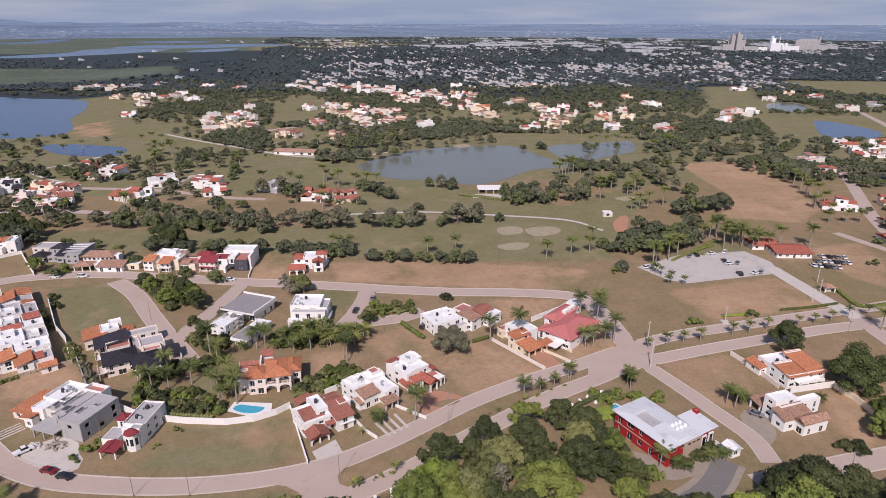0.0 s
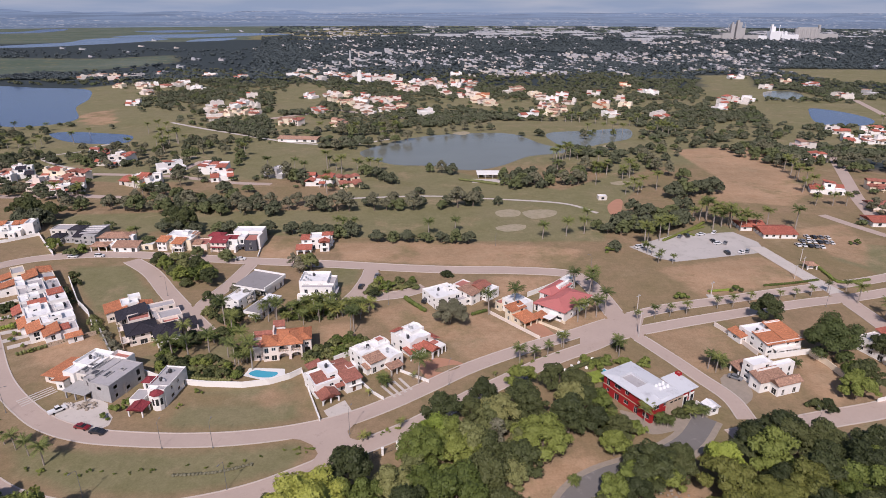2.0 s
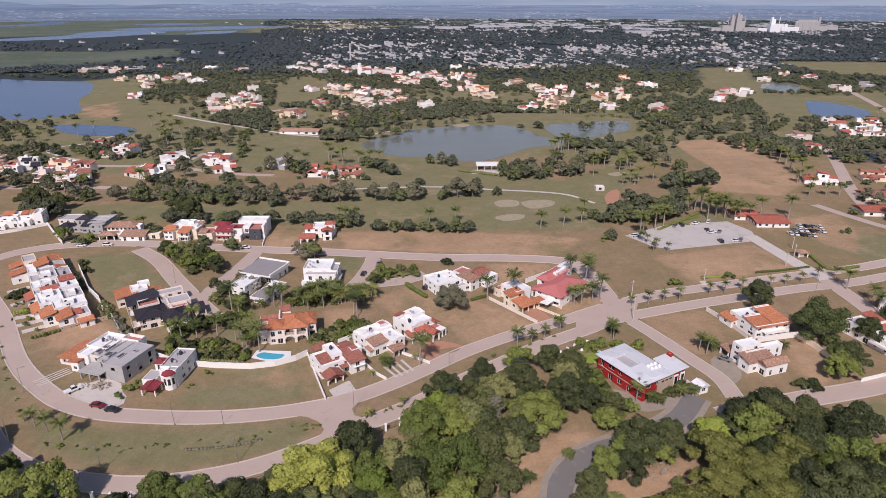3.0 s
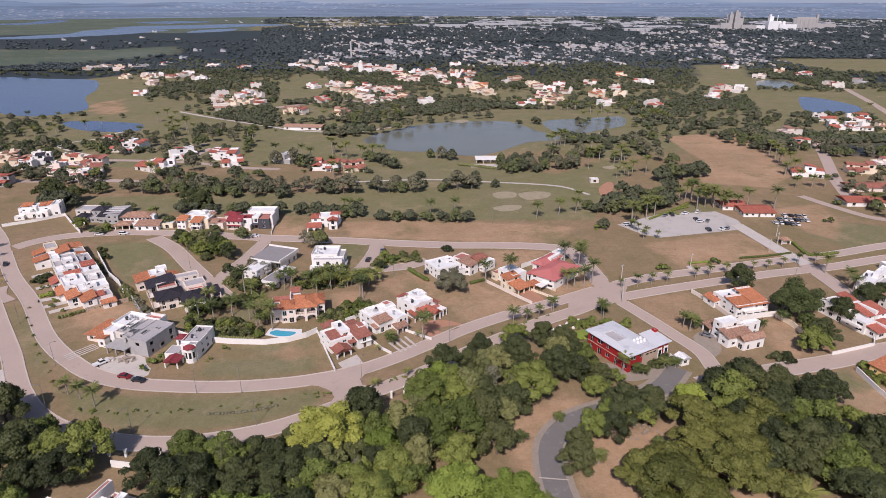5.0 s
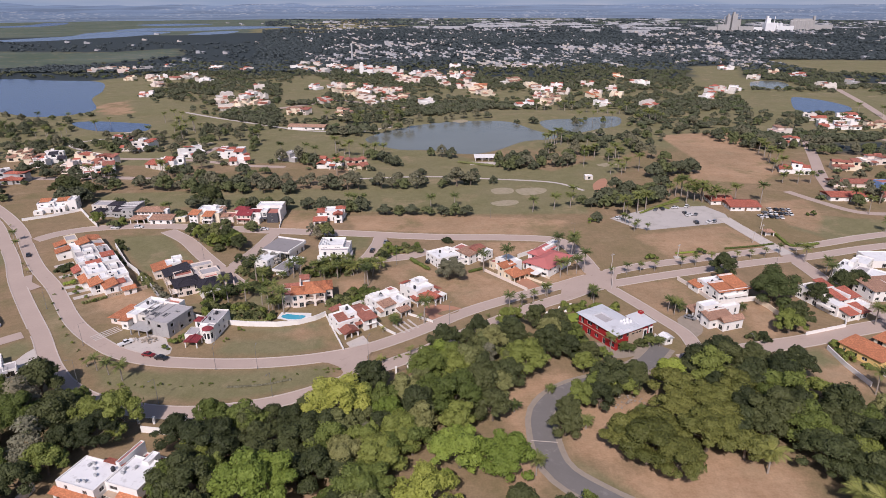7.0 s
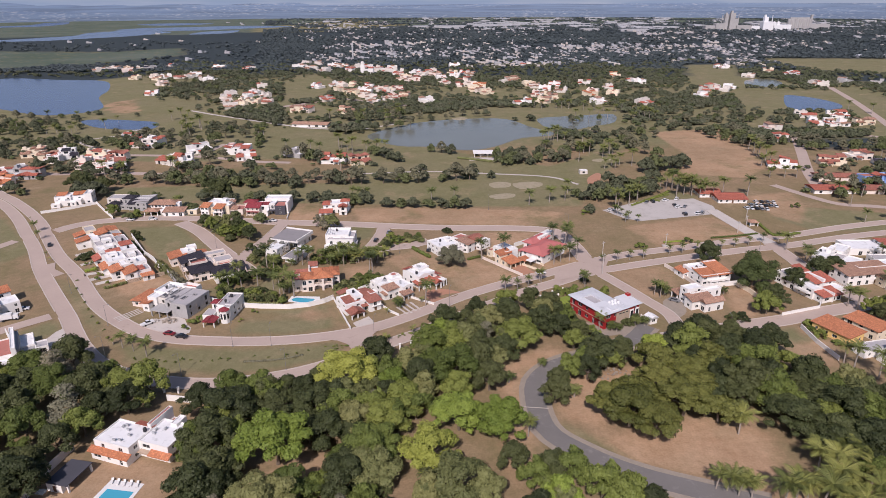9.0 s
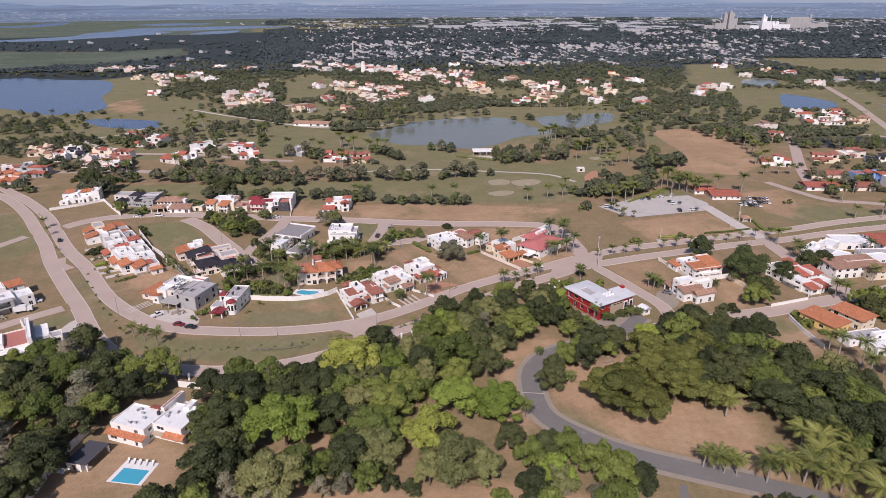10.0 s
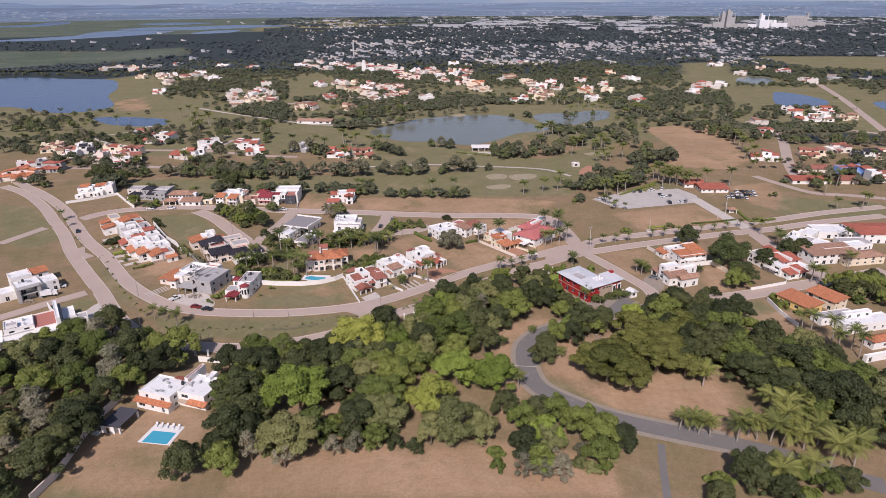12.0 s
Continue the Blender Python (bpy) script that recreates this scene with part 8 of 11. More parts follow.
def pool(label, outline, edge, smooth):
    """A sunk pool: coping, and water set below it."""
    e = thing("swimming_pool", label, "swimming pool", *edge[0], 0, 0, "")
    for name, pts, z, m in (("deck", edge, 0.10, CUSHION), ("water_surface", outline, 0.13, POOL)):
        c = curve_through(pts, 1.0, True) if smooth and name != "deck" else [Vector((*p, 0)) for p in pts]
        b = Build()
        k = [(p.x - edge[0][0], p.y - edge[0][1]) for p in c]
        b.quad(*((*p, z) for p in k))
        for i in range(len(k)):
            b.quad((*k[i - 1], 0), (*k[i], 0), (*k[i], z), (*k[i - 1], z))
        part(name, b, m, e, "bright blue water" if m == POOL else "pale stone pool deck")
    return e


pool("rectangular blue swimming pool with pale stone deck", [(-86.8, 44.2), (-79.3, 43.1), (-78.5, 48.0), (-85.7, 49.1)],
     [(-88.1, 44.2), (-78.3, 42.7), (-77.1, 50.8), (-86.3, 52.4)], False)
pool("kidney-shaped blue swimming pool behind the white wall", [(-63.3, 154.4), (-61.8, 156.5), (-58.1, 155.9), (-53.9, 155.1), (-55.4, 152.5), (-60.0, 152.5)],
     [(-64.7, 153.3), (-64.0, 158.0), (-52.2, 157.4), (-51.4, 153.4), (-57.5, 150.8)], True)
pool("small blue pool beside the office garden", [(49.5, 155.1), (52.9, 157.5), (53.9, 156.3), (50.5, 153.7)], [(48.8, 154.8), (53.1, 158.3), (54.6, 156.3), (50.3, 152.8)], False)


def lounger(x, y, turn):
    def frame_mesh():
        b = Build()
        b.box(-0.32, 0.32, -0.95, 0.95, 0.25, 0.31)
        for u in (-0.28, 0.22):
            for v in (-0.85, 0.75):
                b.box(u, u + 0.06, v, v + 0.06, 0, 0.25)
        return b.mesh("frame", FRAME)

    def pad_mesh():
        b = Build()
        b.box(-0.3, 0.3, -0.9, 0.35, 0.31, 0.39)
        b.quad((-0.3, 0.35, 0.39), (0.3, 0.35, 0.39), (0.3, 0.9, 0.75), (-0.3, 0.9, 0.75))
        b.quad((-0.3, 0.35, 0.31), (-0.3, 0.9, 0.67), (0.3, 0.9, 0.67), (0.3, 0.35, 0.31))
        return b.mesh("mattress", CUSHION)
    e = thing("sun_lounger", "white sun lounger on the pool deck", "lounger", x, y, turn, 0.1, "pool loungers")
    put("frame", shared("lf", frame_mesh), e)
    put("mattress", shared("lm", pad_mesh), e)


for x, y in ((-85.6, 51.4), (-83.9, 51.1), (-82.2, 50.8), (-80.4, 50.6), (-78.6, 50.3)):
    lounger(x, y, 10)


# ---- vehicles ----
def car_meshes(kind):
    def body():
        b = Build()
        prof = {"sedan": [(-2.2, 0.35), (-2.2, 0.85), (-1.5, 0.95), (-1.0, 1.0), (1.0, 1.0), (2.1, 0.85), (2.25, 0.6), (2.2, 0.35)],
                "suv": [(-2.2, 0.4), (-2.25, 1.0), (-2.1, 1.1), (1.0, 1.1), (2.1, 0.98), (2.25, 0.65), (2.2, 0.4)],
                "pickup": [(-2.6, 0.45), (-2.6, 1.05), (-0.7, 1.05), (-0.6, 1.1), (1.1, 1.1), (2.3, 1.0), (2.45, 0.6), (2.4, 0.45)]}[kind]
        n = len(prof)
        for s in (-0.86, 0.86):
            b.v += [(x, s * (1.0 if z < 0.9 else 0.96), z) for x, z in prof]
        b.f += [tuple(range(n)), tuple(reversed(range(n, 2 * n)))] + [(i, n + i, n + (i + 1) % n, (i + 1) % n) for i in range(n)]
        return b

    def cabin():
        x0, x1, t0, t1, z0, z1 = {"sedan": (-1.5, 1.1, -0.9, 0.4, 0.98, 1.42), "suv": (-2.1, 1.1, -1.9, 0.4, 1.08, 1.68), "pickup": (-0.7, 1.2, -0.5, 0.6, 1.08, 1.7)}[kind]
        v = [(x0, -0.82, z0), (x1, -0.82, z0), (x1, 0.82, z0), (x0, 0.82, z0), (t0, -0.66, z1), (t1, -0.66, z1), (t1, 0.66, z1), (t0, 0.66, z1)]
        panes = []
        for name, face in (("side_window", (0, 1, 5, 4)), ("windscreen", (1, 2, 6, 5)), ("side_window", (2, 3, 7, 6)), ("rear_window", (3, 0, 4, 7))):
            b = Build()
            b.quad(*(v[i] for i in face))
            panes.append((name, b))
        r = Build()
        r.box(t0 - 0.02, t1 + 0.02, -0.68, 0.68, z1, z1 + 0.05)
        return panes, r
    return body(), *cabin()


def car(x, y, turn, paint, label, kind="sedan"):
    e = thing("car" if kind != "pickup" else "pickup_truck", label, "car" if kind != "pickup" else "pickup", x, y, turn, 0.05, "parked cars")
    b, panes, r = car_meshes(kind)
    put("body", shared(("body", kind, paint.name), lambda: b.mesh("body", paint)), e)
    for k, (name, pane) in enumerate(panes):
        put(name, shared(("pane", kind, k), lambda: pane.mesh(name, GLASS)), e)
    put("roof", shared(("roof", kind, paint.name), lambda: r.mesh("roof", paint)), e)

    def wheel():
        w = Build()
        w.tube((0, -0.1, 0), (0, 0.1, 0), 0.33, 0.33, 14)
        w.tube((0, 0.1, 0), (0, -0.1, 0), 0.33, 0.33, 14)
        return w.mesh("wheel", RUBBER)
    for u in (-1.4, 1.4):
        for v in (-0.8, 0.8):
            put("wheel", shared("wheel", wheel), e, Matrix.Translation((u, v, 0.33)))


for (x, y), turn, paint, label, kind in (
        ((-102.0, 126.5), -14, CAR_RED, "dark red car parked at the kerb", "sedan"), ((-96.6, 124.4), -12, CAR_BLACK, "black car parked at the kerb", "sedan"),
        ((-113.5, 134.3), 50, CAR_WHITE, "white pickup on the forecourt", "pickup"), ((-168.8, 146.5), 20, CAR_WHITE, "white car beside the modern house", "sedan"),
        ((43.2, 179.6), 15, CAR_WHITE, "white car on the brick drive", "suv"), ((-199.8, 216.3), -60, CAR_BLACK, "black car on the boulevard", "sedan"),
        ((-96.1, 251.9), 0, CAR_WHITE, "white car in the street", "sedan"), ((-177.1, 254.6), 0, CAR_WHITE, "white car parked by the verge", "sedan"), ((-164.7, 255.3), 0, CAR_WHITE, "white car parked by the verge", "suv"),
        ((-35.1, 220.8), 80, CAR_BLACK, "black car in the side lane", "suv"), ((-29.6, 232.6), 80, CAR_GREY, "grey car in the side lane", "sedan"), ((93.6, 152.2), -40, CAR_GREY, "grey car under the tree", "sedan"),
        ((-7.3, 207.3), 60, CAR_BLACK, "black car beside the hedge", "suv")):
    car(x, y, turn, paint, label, kind)
for index, (x, y) in enumerate(((97.2, 268.4), (122.8, 283.6), (126.8, 284.7), (135.2, 287.1), (143.0, 289.5), (137.4, 277.1), (138.4, 273.5), (142.7, 274.6), (137.6, 260.7), (145.5, 261.7), (148.4, 262.8))):
    car(x, y, 20 + 35 * (index % 3), (CAR_WHITE, CAR_GREY, CAR_BLACK)[index % 3] if index not in (0, 4) else CAR_WHITE, "car on the gravel parking lot", ("suv", "sedan")[index % 2])
for row_start, row_end, n in (((177.8, 271.5), (188.3, 268.9), 5), ((182.9, 277.4), (196.4, 274.7), 6), ((188.8, 283.5), (198.7, 282.0), 4)):
    for k in range(n):
        t = k / (n - 1)
        car(row_start[0] * (1 - t) + row_end[0] * t, row_start[1] * (1 - t) + row_end[1] * t, 88, (CAR_WHITE, CAR_WHITE, CAR_GREY, CAR_BLACK)[(k * 3 + n) % 4], "parked car in a row on the grass", "sedan")


def truck(x, y, turn):
    e = thing("truck", "white flatbed truck with a box body on the forecourt", "truck", x, y, turn, 0.05)
    for name, box, m in (("box_body", (-3.4, 0.9, -1.1, 1.1, 0.9, 2.9), CAR_WHITE), ("cab", (1.1, 2.9, -1.0, 1.0, 0.6, 2.3), CAR_WHITE), ("chassis", (-3.3, 2.9, -0.5, 0.5, 0.5, 0.9), DARK_METAL), ("windscreen", (2.9, 2.93, -0.9, 0.9, 1.4, 2.1), GLASS)):
        b = Build()
        b.box(*box)
        part(name, b, m, e)
    for u in (-2.3, 2.1):
        for v in (-0.95, 0.95):
            b = Build()
            b.tube((u, v - 0.15, 0.45), (u, v + 0.15, 0.45), 0.45, 0.45, 14)
            b.tube((u, v + 0.15, 0.45), (u, v - 0.15, 0.45), 0.45, 0.45, 14)
            part("wheel", b, RUBBER, e)


truck(-168.4, 138.2, 22)


# ---- poles, lamps, fences ----
def lamp_post(x, y, turn, high=8.5):
    e = thing("street_lamp", "tall grey street lamp with a single arm", "street lamp", x, y, turn, 0, "street lamps")

    def pole():
        b = Build()
        b.tube((0, 0, 0), (0, 0, 0.3), 0.2, 0.2, 8)
        b.tube((0, 0, 0.3), (0, 0, high), 0.075, 0.05, 8)
        b.tube((0, 0, high), (1.5, 0, high + 0.25), 0.05, 0.035, 6)
        return b.mesh("pole", POLE_METAL)

    def head():
        b = Build()
        b.box(1.3, 2.0, -0.13, 0.13, high + 0.17, high + 0.3)
        return b.mesh("lamp_head", POLE_METAL)
    put("pole", shared(("pole", high), pole), e)
    put("lamp_head", shared(("head", high), head), e)


for (x, y), turn in (((-62.2, 118.3), 90), ((-128.4, 133.6), 20), ((-75.9, 118.0), 90), ((-26.1, 124.3), 70), ((-117.5, 110.5), 200), ((-87.0, 99.7), 240), ((-53.3, 102.9), 250), ((1.7, 148.3), 70), ((66.1, 237.3), 180),
                     ((-114.2, 212.7), 180), ((195.5, 186.3), 90), ((103.4, 123.9), 90), ((152.7, 203.8), 90), ((-22.2, 204.9), 90), ((-158.1, 161.6), 0), ((26.0, 271.3), 90)):
    lamp_post(x, y, turn)


def power_pole(x, y, high=11.0, lean=0):
    e = thing("utility_pole", "weathered concrete utility pole with crossarm", "utility pole", x, y, 30 + lean, 0, "utility poles")
    b = Build()
    b.tube((0, 0, 0), (0, 0, high), 0.19, 0.12, 8)
    part("pole", b, CONCRETE, e)
    b = Build()
    b.box(-1.0, 1.0, -0.06, 0.06, high - 0.8, high - 0.65)
    for u in (-0.9, 0, 0.82):
        b.tube((u, 0, high - 0.65), (u, 0, high - 0.4), 0.05, 0.04, 6)
    part("crossarm", b, METAL, e)


for x, y in ((70.6, 179.2), (110.8, 213.8), (74.0, 193.9), (154.6, 231.1), (163.5, 240.9), (168.6, 252.0)):
    power_pole(x, y, 10.0 if x < 90 else 6.5)
b = Build()
b.box(-1.4, 1.4, -1.4, 1.4, 0, 0.5)
tagged(put("plinth", b.mesh("plinth", CONCRETE), None, pose(110.1, 212.3, 0)), "pale concrete plinth at the pole's foot", "plinth")


def iron_fence(line, label):
    """White piers with dark rails and bars between."""
    pts = curve_through(line, 4.2)
    e = thing("fence", label, "fence", pts[0].x, pts[0].y)
    o = pts[0]
    for p in pts:
        b = Build()
        b.box(-0.3, 0.3, -0.3, 0.3, 0, 2.2)
        b.box(-0.38, 0.38, -0.38, 0.38, 2.2, 2.35)
        part("pier", b, WHITE, e, "", Matrix.Translation(p - o))
    for p, q in zip(pts, pts[1:]):
        b = Build()
        a, c = p - o, q - o
        for z in (0.35, 1.7):
            b.tube(a + Vector((0, 0, z)), c + Vector((0, 0, z)), 0.04, 0.04, 4)
        n = 12
        for k in range(1, n):
            m = a.lerp(c, k / n)
            b.tube(m + Vector((0, 0, 0.2)), m + Vector((0, 0, 1.9)), 0.025, 0.025, 4)
        part("railing", b, DARK_METAL, e)


iron_fence([(-98.0, 91.2), (-84.0, 90.0), (-70.0, 90.2), (-55.2, 92.6), (-43.6, 97.2), (-31.7, 105.2), (-19.9, 113.2), (-8.6, 120.6)], "white-piered dark iron fence along the boulevard")

tagged(ribbon("footpath", "narrow grey footpath over the dry grass", [(60.3, 42.2), (57.6, 32.4), (54.4, 18.7)], 2.0, ASPHALT, 0.024), "", "footpath")
tagged(ribbon("road_marking", "faded white line across the driveway", [(23.7, 82.2), (30.9, 81.4)], 0.35, KERB, 0.12), "", "road marking")




# ---- plants ----
def ico(level):
    bm = bmesh.new()
    bmesh.ops.create_icosphere(bm, subdivisions=level, radius=1.0)
    v = np.array([q.co for q in bm.verts])
    f = np.array([[q.index for q in g.verts] for g in bm.faces])
    bm.free()
    return v, f


ICO1, ICO2, ICO3 = ico(1), ico(2), ico(3)


def rough_ball(rs, size, amount=0.16, kind=None):
    v, f = kind or ICO2
    w = v.copy()
    for k in range(3):
        d = rs.normal(size=3)
        d /= np.linalg.norm(d)
        w *= (1 + amount * np.sin((v @ d) * rs.uniform(2, 5) + rs.uniform(0, 6)))[:, None]
    w *= (1 + rs.uniform(-amount, amount, len(v)) * 0.5)[:, None]
    return w * size, f


def crown_mesh(name, seed, radius, height, lobes, leaves, leaf, material, base=0.0, sparse=0.0, flat=0.0):
    """A crown of billowing lobes: a dark core for each, and a coat of small leaves that lie to its surface, with gaps between the lobes."""
    rs = np.random.RandomState(seed)
    centres, sizes = [], []
    skew, swell = rs.uniform(0, 6.3), rs.uniform(0.10, 0.24)
    for i in range(lobes):
        a, q = 2 * math.pi * (i / lobes * 1.618 * 3 + rs.uniform(0, 0.25)), math.sqrt((i + 0.4) / lobes)
        s = radius * rs.uniform(0.20, 0.40) * (1.12 - 0.35 * q) * (15 / max(lobes, 15)) ** 0.25
        z = base + height * (0.36 + 0.46 * (1 - q ** 1.5)) + rs.uniform(-0.22, 0.17) * height * (1 - 0.5 * flat)
        out = radius * 0.76 * q * (1 + swell * math.sin(2 * a + skew) + rs.uniform(-0.12, 0.12))
        centres.append((out * math.cos(a), out * math.sin(a), z))
        sizes.append((s, s * rs.uniform(0.85, 1.15), s * rs.uniform(0.62, 0.92) * (1 - 0.45 * flat)))
    centres, sizes = np.array(centres), np.array(sizes)
    verts, faces, count = [], [], 0
    for c, s in zip(centres, sizes):
        v, f = rough_ball(rs, s * (0.78 - 0.28 * sparse), 0.14, ICO1)
        verts.append(v + c)
        faces += [tuple(g + count) for g in f]
        count += len(v)
    weight = sizes[:, 0] ** 2
    pick = rs.choice(lobes, leaves * 2, p=weight / weight.sum())
    n = rs.normal(size=(leaves * 2, 3))
    n /= np.linalg.norm(n, axis=1)[:, None]
    n[:, 2] = np.where(n[:, 2] < -0.40, -n[:, 2], n[:, 2])
    ripple = np.zeros(leaves * 2)
    for k in range(3):
        d = rs.normal(size=3)
        ripple += np.sin(n @ d * rs.uniform(3.5, 6.0) + pick * 1.7 + k)
    p = centres[pick] + n * sizes[pick] * (1.0 + 0.085 * ripple + rs.uniform(-0.13, 0.10, leaves * 2))[:, None]
    deep = np.min(np.linalg.norm((p[:, None] - centres[None]) / sizes[None], axis=2), axis=1)
    keep = np.where(deep > 0.78)[0][:leaves]
    n, p = n[keep], p[keep]
    n = n + rs.normal(size=n.shape) * 0.50 + np.array((0, 0, 0.25))
    n /= np.linalg.norm(n, axis=1)[:, None]
    t = np.cross(n, rs.normal(size=n.shape))
    t /= np.linalg.norm(t, axis=1)[:, None]
    s = np.cross(n, t)
    size = leaf * rs.uniform(0.55, 1.45, (len(keep), 1))
    blade = np.stack([p - t * size, p + t * size * 0.55 + s * size * 0.85, p + t * size * 0.70 - s * size * 0.70], 1).reshape(-1, 3)
    verts.append(blade)
    faces += [(count + 3 * i, count + 3 * i + 1, count + 3 * i + 2) for i in range(len(keep))]
    return mesh_of(name, np.concatenate(verts), faces, material)


def trunk_mesh(seed, radius, top, thick, limbs=5):
    rng = random.Random(seed)
    b = Build()
    fork = top * 0.42
    bend = Vector((rng.uniform(-0.3, 0.3), rng.uniform(-0.3, 0.3), fork))
    b.tube((0, 0, -0.2), bend * 0.5, thick * 1.25, thick, 7, False)
    b.tube(bend * 0.5, bend, thick, thick * 0.8, 7, False)
    for i in range(limbs):
        a = 2 * math.pi * (i + rng.uniform(-0.2, 0.2)) / limbs
        e = bend + Vector((math.cos(a) * radius * 0.5, math.sin(a) * radius * 0.5, top * rng.uniform(0.25, 0.45)))
        m = bend.lerp(e, 0.5) + Vector((0, 0, 0.25))
        b.tube(bend, m, thick * 0.5, thick * 0.36, 5, False)
        b.tube(m, e, thick * 0.36, thick * 0.14, 5, False)
    return b.mesh("trunk", TRUNK)


KINDS = {}


def kind_of_tree(key, seeds, radius, height, lobes, leaves, leaf, material, base, thick=0.3, sparse=0.0, flat=0.0):
    KINDS[key] = [(trunk_mesh(s, radius, base + height * 0.6, thick), crown_mesh("crown", s, radius, height, lobes, leaves, leaf, material, base, sparse, flat)) for s in seeds]


kind_of_tree("broad", (1, 2, 3), 6.0, 7.8, 26, 4600, 0.26, LEAF, 1.6)
kind_of_tree("dark", (4, 5, 6), 5.8, 7.8, 26, 4600, 0.26, LEAF_DARK, 1.6)
kind_of_tree("olive", (7, 8), 5.4, 7.8, 26, 4200, 0.26, LEAF_OLIVE, 1.6, sparse=0.4)
kind_of_tree("lime", (9, 10), 5.8, 7.8, 26, 4600, 0.26, LEAF_LIME, 1.6)
kind_of_tree("yellow", (11, 12), 5.6, 7.8, 26, 4600, 0.26, LEAF_YELLOW, 1.6)
kind_of_tree("spread", (24, 25), 6.2, 7.0, 30, 4600, 0.27, LEAF_SPREAD, 2.0, flat=0.8)
kind_of_tree("grey", (13, 14), 4.3, 6.5, 12, 2200, 0.22, LEAF_GREY, 1.8, sparse=0.9)
kind_of_tree("silver", (52, 53), 2.4, 3.8, 10, 1500, 0.20, LEAF_SILVER, 0.8, 0.12, sparse=0.5)
kind_of_tree("round", (54,), 7.6, 8.4, 40, 9500, 0.20, LEAF_THIN, 0.2, 0.35)
kind_of_tree("dome", (55,), 7.4, 8.2, 46, 12000, 0.19, LEAF_DOME, 0.2, 0.35)
kind_of_tree("bush", (15, 16), 1.6, 2.1, 6, 520, 0.20, LEAF, 0.0, 0.1)
kind_of_tree("mid", (17, 18, 19), 5.8, 7.1, 16, 1000, 0.56, LEAF_FAR, 0.3)
kind_of_tree("mid_olive", (20, 21, 26), 5.0, 8.2, 16, 900, 0.50, LEAF_THIN, 1.4, sparse=0.6)
kind_of_tree("mid_green", (22, 23), 5.4, 6.9, 16, 1000, 0.56, LEAF_CLUB, 0.3)
for key, material, sparse, flat in (("broad", LEAF, 0.0, 0.0), ("dark", LEAF_DARK, 0.0, 0.3), ("olive", LEAF_OLIVE, 0.4, 0.0), ("lime", LEAF_LIME, 0.1, 0.0), ("yellow", LEAF_YELLOW, 0.1, 0.0),
                                    ("spread", LEAF_SPREAD, 0.0, 0.8)):
    kind_of_tree("big_" + key, (41, 42, 43), 5.8, 7.8, 38, 8600, 0.180, material, 1.6, 0.26, sparse, flat)
for key, material in (("broad", LEAF), ("dark", LEAF_DARK), ("olive", LEAF_OLIVE), ("lime", LEAF_LIME), ("yellow", LEAF_YELLOW), ("grey", LEAF_GREY)):
    kind_of_tree("small_" + key, (31, 32, 33), 5.4, 6.4, 14, 900 if key != "grey" else 700, 0.52, material, 0.5 if key != "grey" else 1.6, 0.3, 0.3)
LABELS = {"dome": "huge dense dome-shaped green tree", "silver": "silvery grey-leaved small tree", "round": "broad domed grey-green tree on the open lot", "broad": "broad leafy green shade tree", "spread": "wide spreading olive-green tree with layered boughs", "dark": "dense dark green leafy tree", "olive": "olive-green leafy tree with open crown", "lime": "fresh green leafy tree",
          "yellow": "yellow-green leafy tree in the grove", "grey": "thin grey-green half-bare tree", "bush": "low rounded green shrub", "mid": "dense dark green tree on the golf course",
          "mid_olive": "olive-green tree on the golf course", "mid_green": "green leafy tree between the villas"}
SMALL_LABELS = {"broad": "tall leafy green garden shrub", "dark": "dense dark green garden shrub", "olive": "olive-green leafy garden shrub", "lime": "fresh green leafy garden shrub",
                "yellow": "yellow-green leafy garden shrub", "grey": "thin grey half-bare shrub"}
PLANT_RNG = random.Random(77)
COUNT = {"tree": 0}
JOINED = []


def tree(key, x, y, scale=1.0, label=""):
    rng = PLANT_RNG
    small = scale < 0.7 and "small_" + key in KINDS
    big = scale > 1.3 and "big_" + key in KINDS
    trunk, crown = rng.choice(KINDS["small_" + key if small else "big_" + key if big else key])
    if key != "bush" and not small:
        COUNT["tree"] += 1
        if COUNT["tree"] > 300:
            m = pose(x, y, 0, 0, 0, rng.uniform(0, 360)) @ Matrix.Diagonal((scale, scale, scale * rng.uniform(0.9, 1.1), 1))
            JOINED.extend(((trunk, m), (crown, m)))
            return None
    name, cat = ("shrub", "shrub") if key == "bush" or small else ("tree", "tree")
    if name == "shrub":
        e = put("shrub", crown, None, pose(x, y, (-1.1 if small else -0.25) * scale, 0, 0, rng.uniform(0, 360)) @ Matrix.Diagonal((scale, scale, scale * rng.uniform(0.8, 1.1), 1)))
        return tagged(e, label or (SMALL_LABELS[key] if small else LABELS[key]), "shrub", "shrubs")
    e = thing(name, label or (SMALL_LABELS[key] if small else LABELS[key]), cat, x, y, rng.uniform(0, 360), 0, name + "s")
    e.scale = (scale * rng.uniform(0.93, 1.07), scale * rng.uniform(0.93, 1.07), scale * rng.uniform(0.9, 1.1) * (0.84 if big else 1.0))
    put("trunk", trunk, e)
    put("crown", crown, e)
    return e


